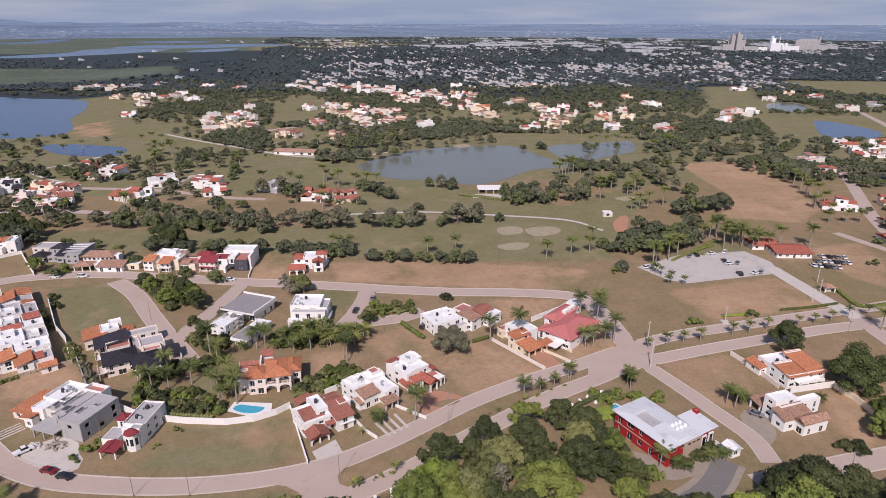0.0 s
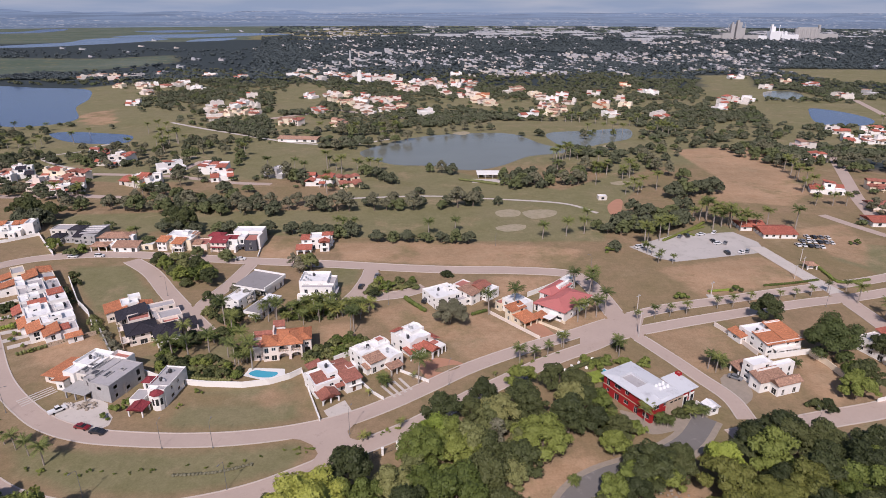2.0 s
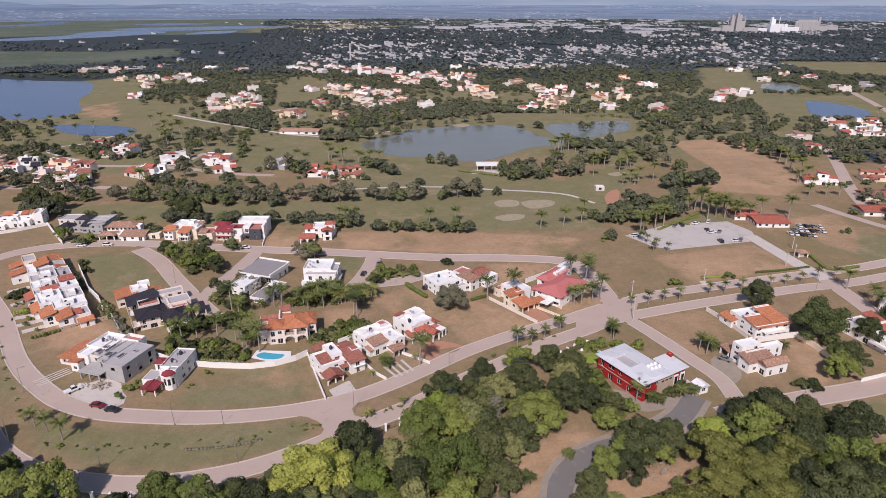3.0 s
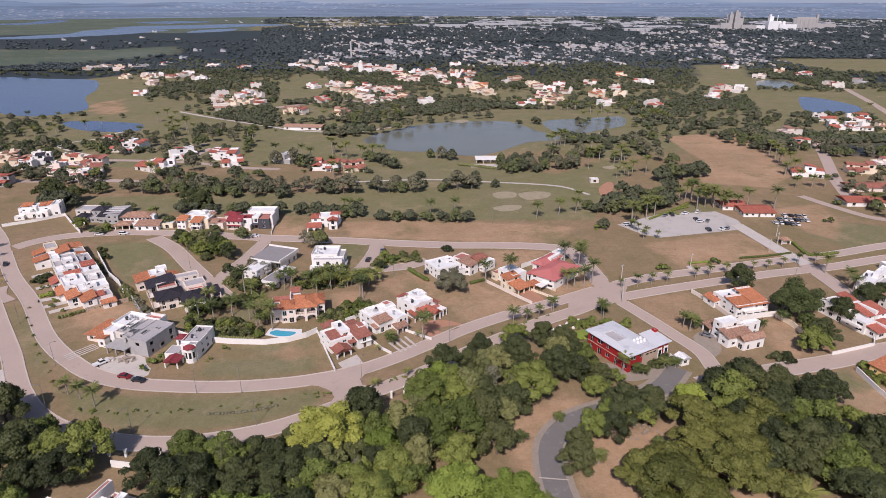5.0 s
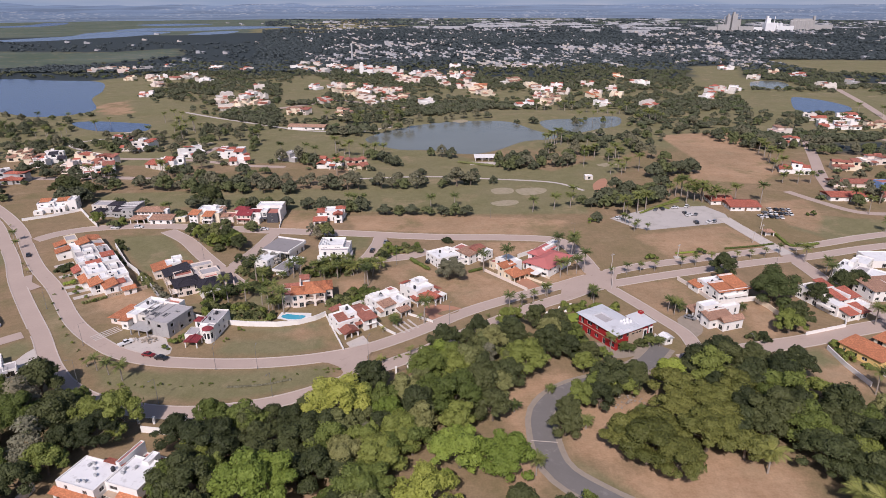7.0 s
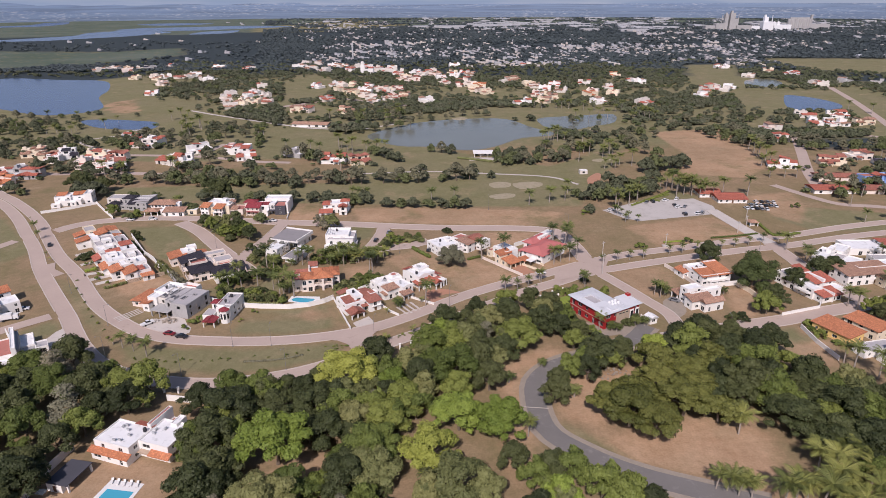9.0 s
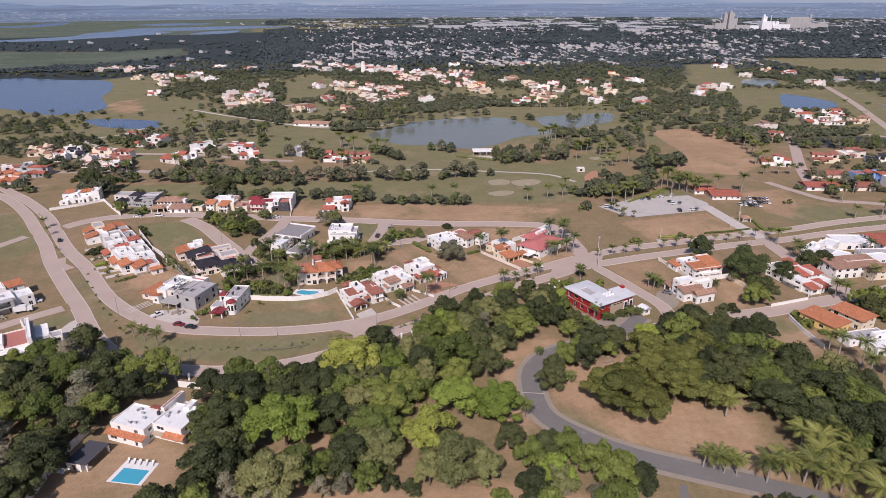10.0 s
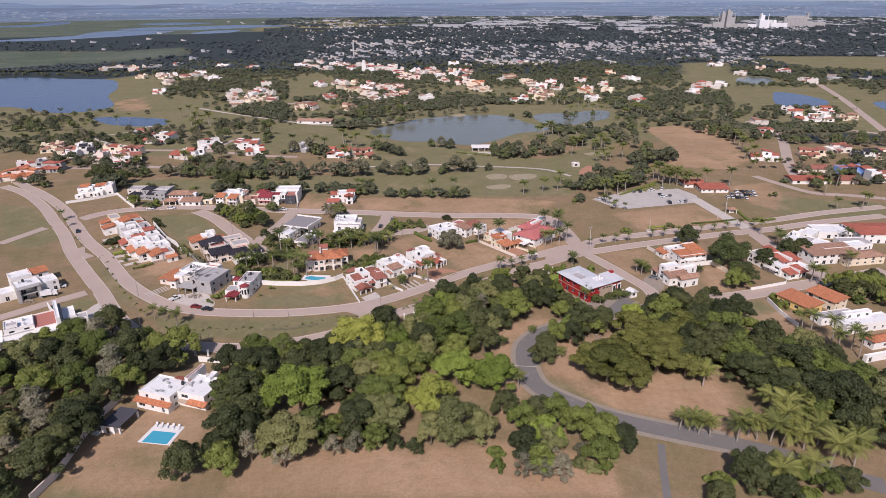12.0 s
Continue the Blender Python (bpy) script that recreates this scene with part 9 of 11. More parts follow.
def palm_crown(seed, fronds, length, droop, material):
    rng = random.Random(seed)
    b = Build()
    for i in range(fronds):
        a = 2 * math.pi * i / fronds * 2.618 + rng.uniform(-0.2, 0.2)
        lift = rng.uniform(-0.2, 1.35)
        out, L = Vector((math.cos(a), math.sin(a), 0)), length * rng.uniform(0.85, 1.1)
        side = Vector((-out.y, out.x, 0))
        spine, n = [], 9
        for k in range(n + 1):
            t = k / n
            spine.append(out * (L * t * (1 - 0.18 * t * t)) + Vector((0, 0, L * (0.85 * lift * t - 0.85 * droop * t * t * (0.55 + 0.45 * lift)))))
        for k in range(n):
            w = L * 0.20 * math.sin(math.pi * min(1.0, 0.16 + k / n * 0.95)) + 0.04
            for s in (-1, 1):
                p, q = spine[k], spine[k + 1]
                for f0, f1 in ((0.0, 0.42), (0.5, 0.92)):
                    r0, r1 = p.lerp(q, f0), p.lerp(q, f1)
                    tip = r1 + side * s * w + out * w * 0.35 + Vector((0, 0, -w * 0.45))
                    b.quad(r0, r1, tip)
        b.quad(*(spine[0] + side * 0.05, spine[4] + side * 0.03, spine[4] - side * 0.03, spine[0] - side * 0.05))
    return b.mesh("crown", material)


def palm_trunk(seed, height, thick, lean):
    rng = random.Random(seed)
    b = Build()
    prev = Vector((0, 0, -0.2))
    for k in range(5):
        t = (k + 1) / 5
        p = Vector((lean * t * t, lean * 0.3 * t * t, height * t))
        b.tube(prev, p, thick * (1.2 - 0.35 * (t - 0.2)), thick * (1.2 - 0.35 * t), 8, k == 4)
        prev = p
    return b.mesh("trunk", PALM_TRUNK), prev


PALMS = {}
for key, height, thick, lean, fronds, length, droop, material in (
        ("royal", 7.0, 0.22, 0.3, 28, 4.2, 0.75, PALM_LEAF), ("tall", 9.5, 0.24, 0.6, 28, 4.6, 0.8, PALM_LEAF), ("young", 2.2, 0.16, 0.1, 14, 1.9, 0.7, PALM_GOLD),
        ("coconut", 5.5, 0.2, 0.9, 26, 4.9, 0.8, PALM_GOLD), ("date", 3.2, 0.3, 0.2, 36, 3.6, 0.9, PALM_LEAF)):
    PALMS[key] = [(*palm_trunk(s, height, thick, lean), palm_crown(s, fronds, length, droop, material)) for s in (1, 2, 3)]
PALM_LABELS = {"royal": "tall palm with pale trunk and drooping green fronds", "tall": "slender tall palm with a feathery crown", "young": "young yellowish palm in the verge",
               "coconut": "leaning coconut palm with golden-green fronds", "date": "stout palm with a dense round crown"}


def far_palm(x, y, scale=1.0):
    """A palm far off, that goes into the joined trees."""
    rng = PLANT_RNG
    trunk, top, crown = rng.choice(PALMS[rng.choice(["tall", "royal"])])
    m = pose(x, y, 0, 0, 0, rng.uniform(0, 360)) @ Matrix.Scale(scale * rng.uniform(0.85, 1.15), 4)
    JOINED.extend(((trunk, m), (crown, m @ Matrix.Translation(top))))


def far_palms(line, gap, seed, wide=4.0, scale=1.1):
    rng = random.Random(seed)
    for p in curve_through(line, gap):
        far_palm(p.x + rng.uniform(-wide, wide), p.y + rng.uniform(-wide, wide), scale)


def palm(key, x, y, scale=1.0):
    rng = PLANT_RNG
    trunk, top, crown = rng.choice(PALMS[key])
    e = thing("palm_tree", PALM_LABELS[key], "palm tree", x, y, rng.uniform(0, 360), 0, "palms", scale * rng.uniform(0.9, 1.1))
    put("trunk", trunk, e)
    put("crown", crown, e, Matrix.Translation(top))
    return e


ROADS_NEAR = [(line, w) for line, w in ((INNER, 5), (OUTER, 5), (UPPER, 5), (LANE_A, 5), (LANE_C, 5), (CROSS, 5), (EAST, 5), (DRIVE, 5), (GATE, 6), (SIDE, 5))]
ROAD_POINTS = np.array([(p.x, p.y) for line, w in ROADS_NEAR for p in curve_through(line, 2.0)])


def clear(x, y, r):
    """Is there room for a crown of radius r here, off the roads and houses?"""
    if np.min(np.hypot(ROAD_POINTS[:, 0] - x, ROAD_POINTS[:, 1] - y)) < 4.4 + 0.55 * r:
        return False
    return not any(math.hypot(x - a, y - b) < c + 0.5 * r for a, b, c in KEEP_OFF)


def grove(outline, gap, mixture, low=0.7, high=1.1, seed=1, margin=2.0, maximum=200):
    """Trees spread over an outline at about gap metres, in a mixture of kinds."""
    rng = random.Random(seed)
    xs, ys = [p[0] for p in outline], [p[1] for p in outline]
    area = abs(sum(xs[i - 1] * ys[i] - xs[i] * ys[i - 1] for i in range(len(xs)))) / 2
    spots, tries = [], 0
    while tries < area / gap ** 2 * 30 and len(spots) < maximum:
        tries += 1
        x, y = rng.uniform(min(xs), max(xs)), rng.uniform(min(ys), max(ys))
        if inside(outline, x, y) and clear(x, y, margin) and all(math.hypot(x - a, y - b) > gap * 0.8 for a, b in spots):
            spots.append((x, y))
            tree(rng.choice(mixture), x, y, rng.uniform(low, high))


def row(points, mixture, low=0.8, high=1.1, seed=2, palms=False):
    rng = random.Random(seed)
    for x, y in points:
        if not palms and len(points) < 8:
            KEEP_OFF.append((x, y, 5.0))
        (palm if palms else tree)(rng.choice(mixture), x, y, rng.uniform(low, high))


def stand(key, scale, points, palms=False):
    """Single trees of one kind and about one size."""
    for x, y in points:
        (palm if palms else tree)(key, x, y, scale * PLANT_RNG.uniform(0.94, 1.06))


def join_trees():
    """The many trees further off, as one mesh."""
    co, faces, mats, slots, base = [], [], [], [], 0
    for me, m in JOINED:
        w = np.array(m)
        if me.materials[0] not in mats:
            mats.append(me.materials[0])
        v = np.empty(len(me.vertices) * 3)
        me.vertices.foreach_get("co", v)
        co.append(v.reshape(-1, 3) @ w[:3, :3].T + w[:3, 3])
        faces += [tuple(base + i for i in p.vertices) for p in me.polygons]
        slots += [mats.index(me.materials[0])] * len(me.polygons)
        base += len(me.vertices)
    me = mesh_of("golf_course_trees", np.concatenate(co), faces, mats)
    me.polygons.foreach_set("material_index", slots)
    tagged(put("golf_course_trees", me), "many green trees and palms spread over the golf course", "trees", "", "stuff")


# ---- groves of the foreground, tree by tree ----
stand("yellow", 1.75, [(-31.0, 91.3)])
stand("lime", 1.00, [(-15.7, 87.6), (27.3, 42.2)])
stand("lime", 2.00, [(-44.7, 58.0)])
stand("yellow", 1.60, [(-4.7, 56.3)])
stand("olive", 1.55, [(1.8, 45.0)])
stand("olive", 0.95, [(-4.4, 42.6), (9.6, 43.4)])
stand("lime", 1.45, [(3.7, 71.7), (15.1, 70.1)])
stand("broad", 1.80, [(2.3, 93.9)])
stand("dark", 0.80, [(17.4, 56.2)])
stand("broad", 1.40, [(-12.7, 78.4), (-17.2, 68.9)])
stand("broad", 1.50, [(-19.7, 57.8)])
stand("olive", 1.35, [(-25.4, 69.5), (-18.4, 50.6)])
stand("dark", 1.50, [(-38.8, 76.1), (-62.0, 73.2), (-64.4, 61.1)])
stand("dark", 1.25, [(-33.3, 65.3), (-58.5, 48.6), (-25.4, 48.6), (-61.7, 42.7)])
stand("olive", 1.05, [(-54.6, 83.1)])
stand("grey", 0.95, [(-20.5, 80.5), (-43.5, 33.7), (-53.1, 36.4), (13.8, 117.7)])
stand("grey", 0.75, [(-25.6, 39.4), (-31.3, 38.2)])
stand("olive", 1.60, [(-42.8, 38.1)])
stand("broad", 1.10, [(-37.8, 43.7)])
stand("broad", 0.72, [(-31.3, 47.4), (-20.0, 42.4)])
stand("dark", 0.55, [(-26.4, 42.6), (-14.6, 41.8), (-8.9, 40.4)])
stand("broad", 0.90, [(21.8, 48.2), (24.3, 32.3)])
stand("dark", 1.00, [(27.2, 50.8), (21.1, 36.6)])
stand("grey", 0.80, [(20.1, 29.3), (24.8, 28.3)])
stand("broad", 0.50, [(13.4, 38.0), (13.6, 32.8)])
stand("broad", 1.35, [(-5.1, 112.1), (26.0, 115.3)])
stand("olive", 1.20, [(7.1, 114.2), (-12.2, 98.2)])
stand("olive", 0.75, [(17.2, 103.1)])
stand("dark", 1.20, [(10.9, 101.9), (-7.8, 90.3), (-23.0, 102.3)])
stand("dark", 1.50, [(51.6, 104.8)])
stand("lime", 1.10, [(70.1, 107.9)])
stand("spread", 1.60, [(85.4, 97.3)])
stand("spread", 1.75, [(52.8, 73.1), (70.1, 78.0)])
stand("spread", 1.45, [(58.4, 67.8), (64.8, 88.7), (76.0, 84.0), (48.8, 78.2), (76.5, 93.4)])
stand("spread", 1.20, [(68.2, 99.6), (57.0, 82.0), (79.0, 74.6)])
stand("dark", 1.65, [(102.1, 103.4), (91.2, 85.5)])
stand("dark", 1.25, [(90.6, 118.2), (81.8, 112.5)])
stand("olive", 1.10, [(111.1, 113.1)])
stand("dark", 1.60, [(109.8, 81.9), (98.3, 70.3), (112.9, 73.5), (115.5, 56.9)])
stand("broad", 1.50, [(120.0, 70.1), (125.0, 63.9), (97.6, 80.4)])
stand("dark", 1.35, [(119.6, 51.6), (105.0, 62.7), (110.4, 59.9)])
stand("olive", 1.10, [(122.2, 80.1)])
stand("broad", 1.20, [(31.4, 51.0), (38.2, 44.8), (42.9, 41.2)])
stand("dark", 0.90, [(48.8, 40.0), (33.5, 84.3)])
stand("olive", 1.00, [(27.7, 39.1)])
stand("broad", 0.90, [(41.0, 33.6)])
stand("grey", 1.00, [(29.6, 28.4)])
stand("olive", 0.50, [(41.6, 31.8), (35.4, 34.0)])
stand("dark", 1.00, [(77.2, 25.7)])
stand("date", 0.75, [(20.3, 95.1), (32.3, 104.4)], True)
stand("royal", 0.80, [(23.1, 68.8), (39.9, 99.1)], True)
stand("coconut", 0.85, [(67.7, 48.6), (70.2, 47.9), (72.3, 46.2), (75.2, 45.5)], True)
stand("coconut", 1.10, [(81.9, 43.0), (87.7, 43.6), (91.3, 42.9), (93.2, 40.7), (98.3, 42.9), (98.8, 39.6), (86.2, 45.4), (103.9, 41.7)], True)
stand("coconut", 1.30, [(82.7, 69.5)], True)
stand("coconut", 1.15, [(96.8, 54.8), (98.8, 52.3), (106.2, 58.1), (108.1, 55.5), (106.8, 49.0), (98.7, 47.7)], True)
stand("coconut", 1.20, [(109.6, 37.2), (108.6, 32.9), (94.1, 26.5), (84.0, 26.2), (102.3, 32.9)], True)
stand("tall", 1.00, [(132.6, 103.3), (134.0, 100.1), (139.9, 96.2), (144.5, 92.0), (136.4, 87.4), (143.6, 86.3)], True)
stand("date", 0.80, [(57.1, 92.9), (41.6, 99.1), (39.8, 87.3), (57.0, 109.5)], True)
grove([(-155.8, 86.9), (-138.4, 98.1), (-128.0, 106.2), (-112.5, 95.8), (-105.9, 79.4), (-101.3, 62.2), (-102.2, 42.6), (-106.0, 25.5), (-110.9, 19.9), (-127.8, 20.0), (-176.9, 83.6)],
      9.4, ["dark", "dark", "dark", "olive", "grey", "dark", "broad"], 0.88, 1.5, 11, 3.0)
grove([(-110.5, 95.8), (-93.5, 94.4), (-88.4, 86.2), (-94.1, 81.0), (-100.0, 72.8), (-101.7, 66.6), (-107.5, 82.9)], 8.5, ["dark", "broad", "broad"], 0.88, 1.43, 12, 2.0)
grove([(35.1, 110.7), (49.5, 117.4), (65.7, 119.5), (58.6, 99.9), (43.3, 96.0), (32.9, 88.5)], 6.4, ["dark", "broad"], 0.7, 0.95, 16, 2.0)
grove([(71.1, 30.2), (103.9, 27.9), (109.9, 22.0), (62.2, 18.6)], 6.5, ["dark", "broad"], 0.6, 0.8, 21, 1.5)
# undergrowth between the large crowns
grove([(-77.5, 86.1), (-62.7, 93.3), (-40.6, 95.0), (-32.7, 82.1), (-26.9, 65.9), (-41.3, 66.0), (-57.4, 66.2), (-54.7, 49.6), (-54.7, 33.3), (-64.9, 26.2), (-69.8, 31.3), (-65.8, 45.9), (-68.3, 66.3)],
      9.0, ["dark", "dark", "broad"], 0.75, 1.1, 13, 2.0)
grove([(-37.1, 85.7), (-18.6, 100.7), (-6.3, 113.5), (2.9, 138.1), (20.6, 149.1), (42.7, 145.9), (37.1, 124.7), (17.3, 104.5), (14.1, 88.7), (-1.8, 81.7), (-16.1, 65.8), (-24.9, 49.3), (-28.2, 49.3), (-26.9, 65.9)],
      8.0, ["dark", "broad", "dark", "broad", "olive"], 0.75, 1.15, 15, 2.0)
grove([(80.6, 117.0), (115.0, 114.3), (110.6, 95.3), (88.4, 80.8), (77.1, 75.9), (78.7, 91.8)], 8.5, ["dark", "dark", "broad"], 0.9, 1.25, 17, 2.5)
grove([(103.9, 89.6), (116.8, 91.4), (134.0, 76.9), (138.3, 64.3), (139.1, 47.9), (125.9, 33.9), (116.7, 38.5), (106.5, 48.1), (101.6, 64.6)],
      8.0, ["dark", "dark", "broad", "olive"], 0.85, 1.25, 18, 2.5)
grove([(-50.2, 37.2), (-37.6, 50.9), (-14.1, 47.3), (-15.3, 42.4), (-35.0, 41.0)], 6.5, ["dark", "broad", "olive"], 0.45, 0.7, 14, 1.0, 16)
grove([(21.7, 39.3), (46.4, 37.9), (42.4, 28.3), (20.4, 28.5)], 8.0, ["olive", "grey", "broad"], 0.4, 0.6, 20, 1.5, 8)
# round the red building
stand("broad", 0.55, [(59.5, 160.2), (54.1, 160.8), (50.2, 158.0), (66.7, 159.9), (44.2, 142.6)])
stand("dark", 0.85, [(41.3, 135.3), (42.2, 125.4), (48.3, 122.3)])
stand("broad", 0.7, [(46.6, 127.5), (53.2, 124.4), (45.9, 135.3)])
stand("dark", 0.5, [(64.1, 130.4), (68.9, 132.7), (72.9, 135.5), (49.0, 135.4)])
# gardens of the town houses and the creeper wall
row([(-172.6, 198.0), (-169.6, 199.6)], ["dark"], 0.62, 0.69, 151)
row([(-153.3, 208.0), (-157.0, 212.6), (-149.4, 203.0)], ["dark"], 0.5, 0.62, 152)
row([(-128.8, 184.8), (-126.4, 182.0), (-131.4, 188.4)], ["broad", "olive"], 0.42, 0.55, 153)
row([(-121.6, 177.6), (-119.2, 174.4), (-116.6, 171.8), (-114.0, 169.0), (-111.6, 166.4)], ["grey"], 0.36, 0.46, 154)
for x, y, k in ((-155.1, 179.3, 1.1), (-147.6, 171.1, 0.8), (-154.4, 175.4, 1.0), (-146.1, 176.8, 0.8), (-142.4, 167.7, 0.9), (-167.9, 191.4, 0.9), (-166.0, 193.0, 0.8), (-159.6, 184.2, 0.7), (-161.6, 187.0, 0.8),
                (-175.0, 203.6, 0.9), (-98.0, 131.0, 1.2), (-96.4, 134.6, 1.4), (-94.6, 137.6, 1.3), (-75.6, 143.6, 1.0), (-78.6, 136.4, 0.7)):
    tree("bush", x, y, k)
# garden belt behind the pool wall
grove([(-96.1, 161.4), (-81.4, 164.6), (-65.4, 157.1), (-64.3, 151.3), (-81.1, 151.2), (-92.1, 154.9)], 3.4, ["olive", "broad", "dark"], 0.35, 0.5, 24, 0.5)
grove([(-47.3, 164.8), (-35.1, 178.5), (-25.1, 175.0), (-31.6, 168.2), (-44.5, 160.2)], 3.2, ["olive", "dark", "broad"], 0.4, 0.55, 25, 0.5)
grove([(-63.3, 198.0), (-47.5, 202.5), (-38.3, 198.2), (-35.7, 193.2), (-48.0, 191.0), (-61.1, 191.8)], 4.6, ["olive", "dark", "broad"], 0.4, 0.55, 26, 0.5)
grove([(-74.6, 181.9), (-85.4, 174.6), (-94.0, 164.6), (-98.8, 171.1), (-90.2, 181.8)], 4.4, ["dark", "broad"], 0.45, 0.65, 27, 0.5)
grove([(-135.0, 243.5), (-107.9, 237.8), (-99.7, 222.4), (-113.4, 222.3), (-127.0, 229.1)], 5.5, ["broad", "dark", "olive"], 0.6, 0.95, 28, 1.0)
grove([(-72.1, 250.2), (-62.3, 251.5), (-58.2, 238.1), (-66.0, 235.2)], 5.0, ["grey", "olive"], 0.7, 0.9, 29, 1.0)
grove([(-31.7, 211.9), (-28.7, 224.4), (-12.6, 227.2), (-11.1, 219.4), (-26.7, 216.8)], 4.5, ["broad", "olive"], 0.45, 0.65, 30, 0.8)
grove([(-99.0, 209.0), (-90.3, 209.1), (-79.3, 195.8), (-74.6, 181.9), (-87.3, 189.6)], 4.5, ["dark", "broad", "olive"], 0.4, 0.65, 31, 0.8)
grove([(-87.3, 216.4), (-76.5, 214.0), (-76.5, 206.9), (-83.0, 206.8)], 3.5, ["grey"], 0.4, 0.5, 32, 0.5)
tree("round", 2.4, 189.0, 1.05)
for x, y, k in ((-83.4, 208.6, 1.0), (-81.0, 206.6, 0.9), (-79.2, 208.2, 1.1), (-77.6, 205.4, 0.8)):
    tree("silver", x, y, k)
tree("lime", -3.4, 118.4, 1.1)
tree("olive", 15.8, 125.9, 1.25)
# along the upper street
stand("dark", 1.2, [(-230.6, 312.0), (-240.0, 316.0), (-219.6, 311.0), (-144.6, 294.6), (-138.0, 293.0)])
stand("broad", 0.72, [(-176.3, 260.6), (-190.2, 262.6)])
stand("olive", 0.7, [(-127.0, 251.6), (-121.6, 249.0), (-104.4, 254.2)])
row([(1.4, 232.8), (-28.4, 211.9), (-163.9, 231.6), (-157.9, 223.5)], ["dark"], 0.5, 0.6, 34)
row([(122.8, 192.2)], ["dark"], 1.15, 1.15, 35)
tree("dome", 132.1, 167.0, 1.5)
row([(129.5, 150.6), (131.4, 147.4), (125.6, 141.3)], ["dark", "broad"], 0.75, 1.0, 36)
row([(148.4, 164.3), (173.4, 178.6), (165.5, 176.1)], ["dark"], 0.8, 1.0, 136)
row([(113.8, 135.7), (110.7, 136.9), (97.6, 128.9)], ["dark", "broad"], 0.4, 0.6, 37)
row([(60.9, 171.4), (61.1, 160.8), (67.3, 160.8), (47.4, 162.3)], ["broad", "dark"], 0.35, 0.5, 38)
grove([(165.9, 147.1), (193.7, 146.7), (177.7, 122.9), (165.4, 128.1)], 6.0, ["olive", "dark", "broad"], 0.6, 0.9, 39, 1.0)
row([(169.9, 177.9), (174.7, 179.3)], ["dark"], 0.7, 0.85, 40)
grove([(136.8, 133.6), (142.3, 128.4), (140.4, 116.2), (135.2, 123.5)], 3.4, ["broad", "olive"], 0.35, 0.5, 41, 0.5)
for x, y in ((98.2, 211.8), (96.8, 210.8), (84.3, 266.1), (80.9, 263.3), (123.1, 217.8), (207.4, 272.8)):
    tree("bush", x, y, 1.7)

# ---- palms ----
rng = random.Random(9)
BELT_P = [(-62.8, 195.9), (-47.7, 203.4), (-29.4, 201.7), (-27.7, 192.0), (-43.5, 191.0), (-60.6, 189.8)]
placed = 0
while placed < 52:
    x, y = rng.uniform(min(p[0] for p in BELT_P), max(p[0] for p in BELT_P)), rng.uniform(min(p[1] for p in BELT_P), max(p[1] for p in BELT_P))
    if inside(BELT_P, x, y):
        palm(rng.choice(["royal", "coconut", "coconut", "coconut"]), x, y, rng.uniform(0.5, 0.78))
        placed += 1
row([(27.5, 198.6), (17.5, 196.4), (-7.9, 148.9)], ["tall"], 0.95, 1.1, 50, True)
row([(50.8, 190.5), (54.5, 193.8), (58.8, 194.6), (62.5, 196.7), (62.2, 217.4), (59.3, 210.1), (54.3, 217.3)], ["royal", "tall"], 0.9, 1.05, 51, True)
row([(-109.9, 115.0), (-103.7, 111.5), (-114.9, 117.4)], ["royal"], 0.72, 0.8, 52, True)
row([(-119.4, 119.6)], ["young"], 0.9, 1.0, 52, True)
row([(73.7, 191.4), (81.0, 193.5), (87.4, 195.2), (94.4, 196.9), (108.4, 201.8), (115.1, 203.1), (123.3, 206.4), (136.9, 209.2), (144.1, 211.1), (151.8, 213.1), (160.9, 217.1), (169.4, 218.1)], ["royal"], 0.5, 0.65, 53, True)
row([(25.8, 159.7), (30.5, 162.2), (35.6, 166.0), (41.4, 172.0), (42.0, 171.3), (16.5, 153.2), (11.2, 149.0)], ["young", "royal"], 0.6, 0.75, 54, True)
row([(-22.2, 121.0), (-20.9, 121.6), (-12.1, 127.2)], ["young"], 0.9, 1.1, 55, True)
row([(59.8, 168.7), (59.8, 165.5)], ["royal"], 0.75, 0.85, 56, True)
row([(87.2, 158.0), (88.9, 155.9), (91.5, 158.0), (90.6, 161.0)], ["royal", "date"], 0.75, 0.9, 57, True)
row([(48.8, 131.9), (63.5, 127.6), (75.3, 132.1), (71.5, 132.0)], ["date"], 0.65, 0.9, 58, True)
row([(-67.8, 161.6), (-67.1, 157.1), (-95.8, 164.6), (-92.2, 164.6), (-73.3, 164.7), (-86.8, 164.6), (-80.9, 167.9), (-66.2, 164.7)], ["royal"], 0.7, 0.95, 59, True)
row([(-52.6, 187.8), (-47.0, 189.9), (-42.8, 194.0), (-34.0, 189.0), (-32.8, 182.2), (-34.4, 184.1), (-57.6, 191.8), (-50.4, 196.0), (-63.1, 189.8)], ["tall", "royal"], 0.7, 0.9, 60, True)
row([(166.9, 186.7), (170.0, 194.4), (204.9, 193.8), (167.2, 206.6), (161.0, 147.2), (163.0, 144.2), (186.3, 162.1)], ["royal"], 0.85, 1.05, 65, True)
row([(5.9, 290.5), (-7.9, 286.3), (51.0, 280.5), (64.0, 285.3), (74.1, 288.6), (78.6, 303.9)], ["royal"], 1.0, 1.15, 66, True)
row([(106.8, 248.3), (102.9, 252.6), (100.5, 259.2), (98.2, 263.8), (99.0, 261.5), (100.1, 248.4)], ["royal"], 0.5, 0.65, 67, True)
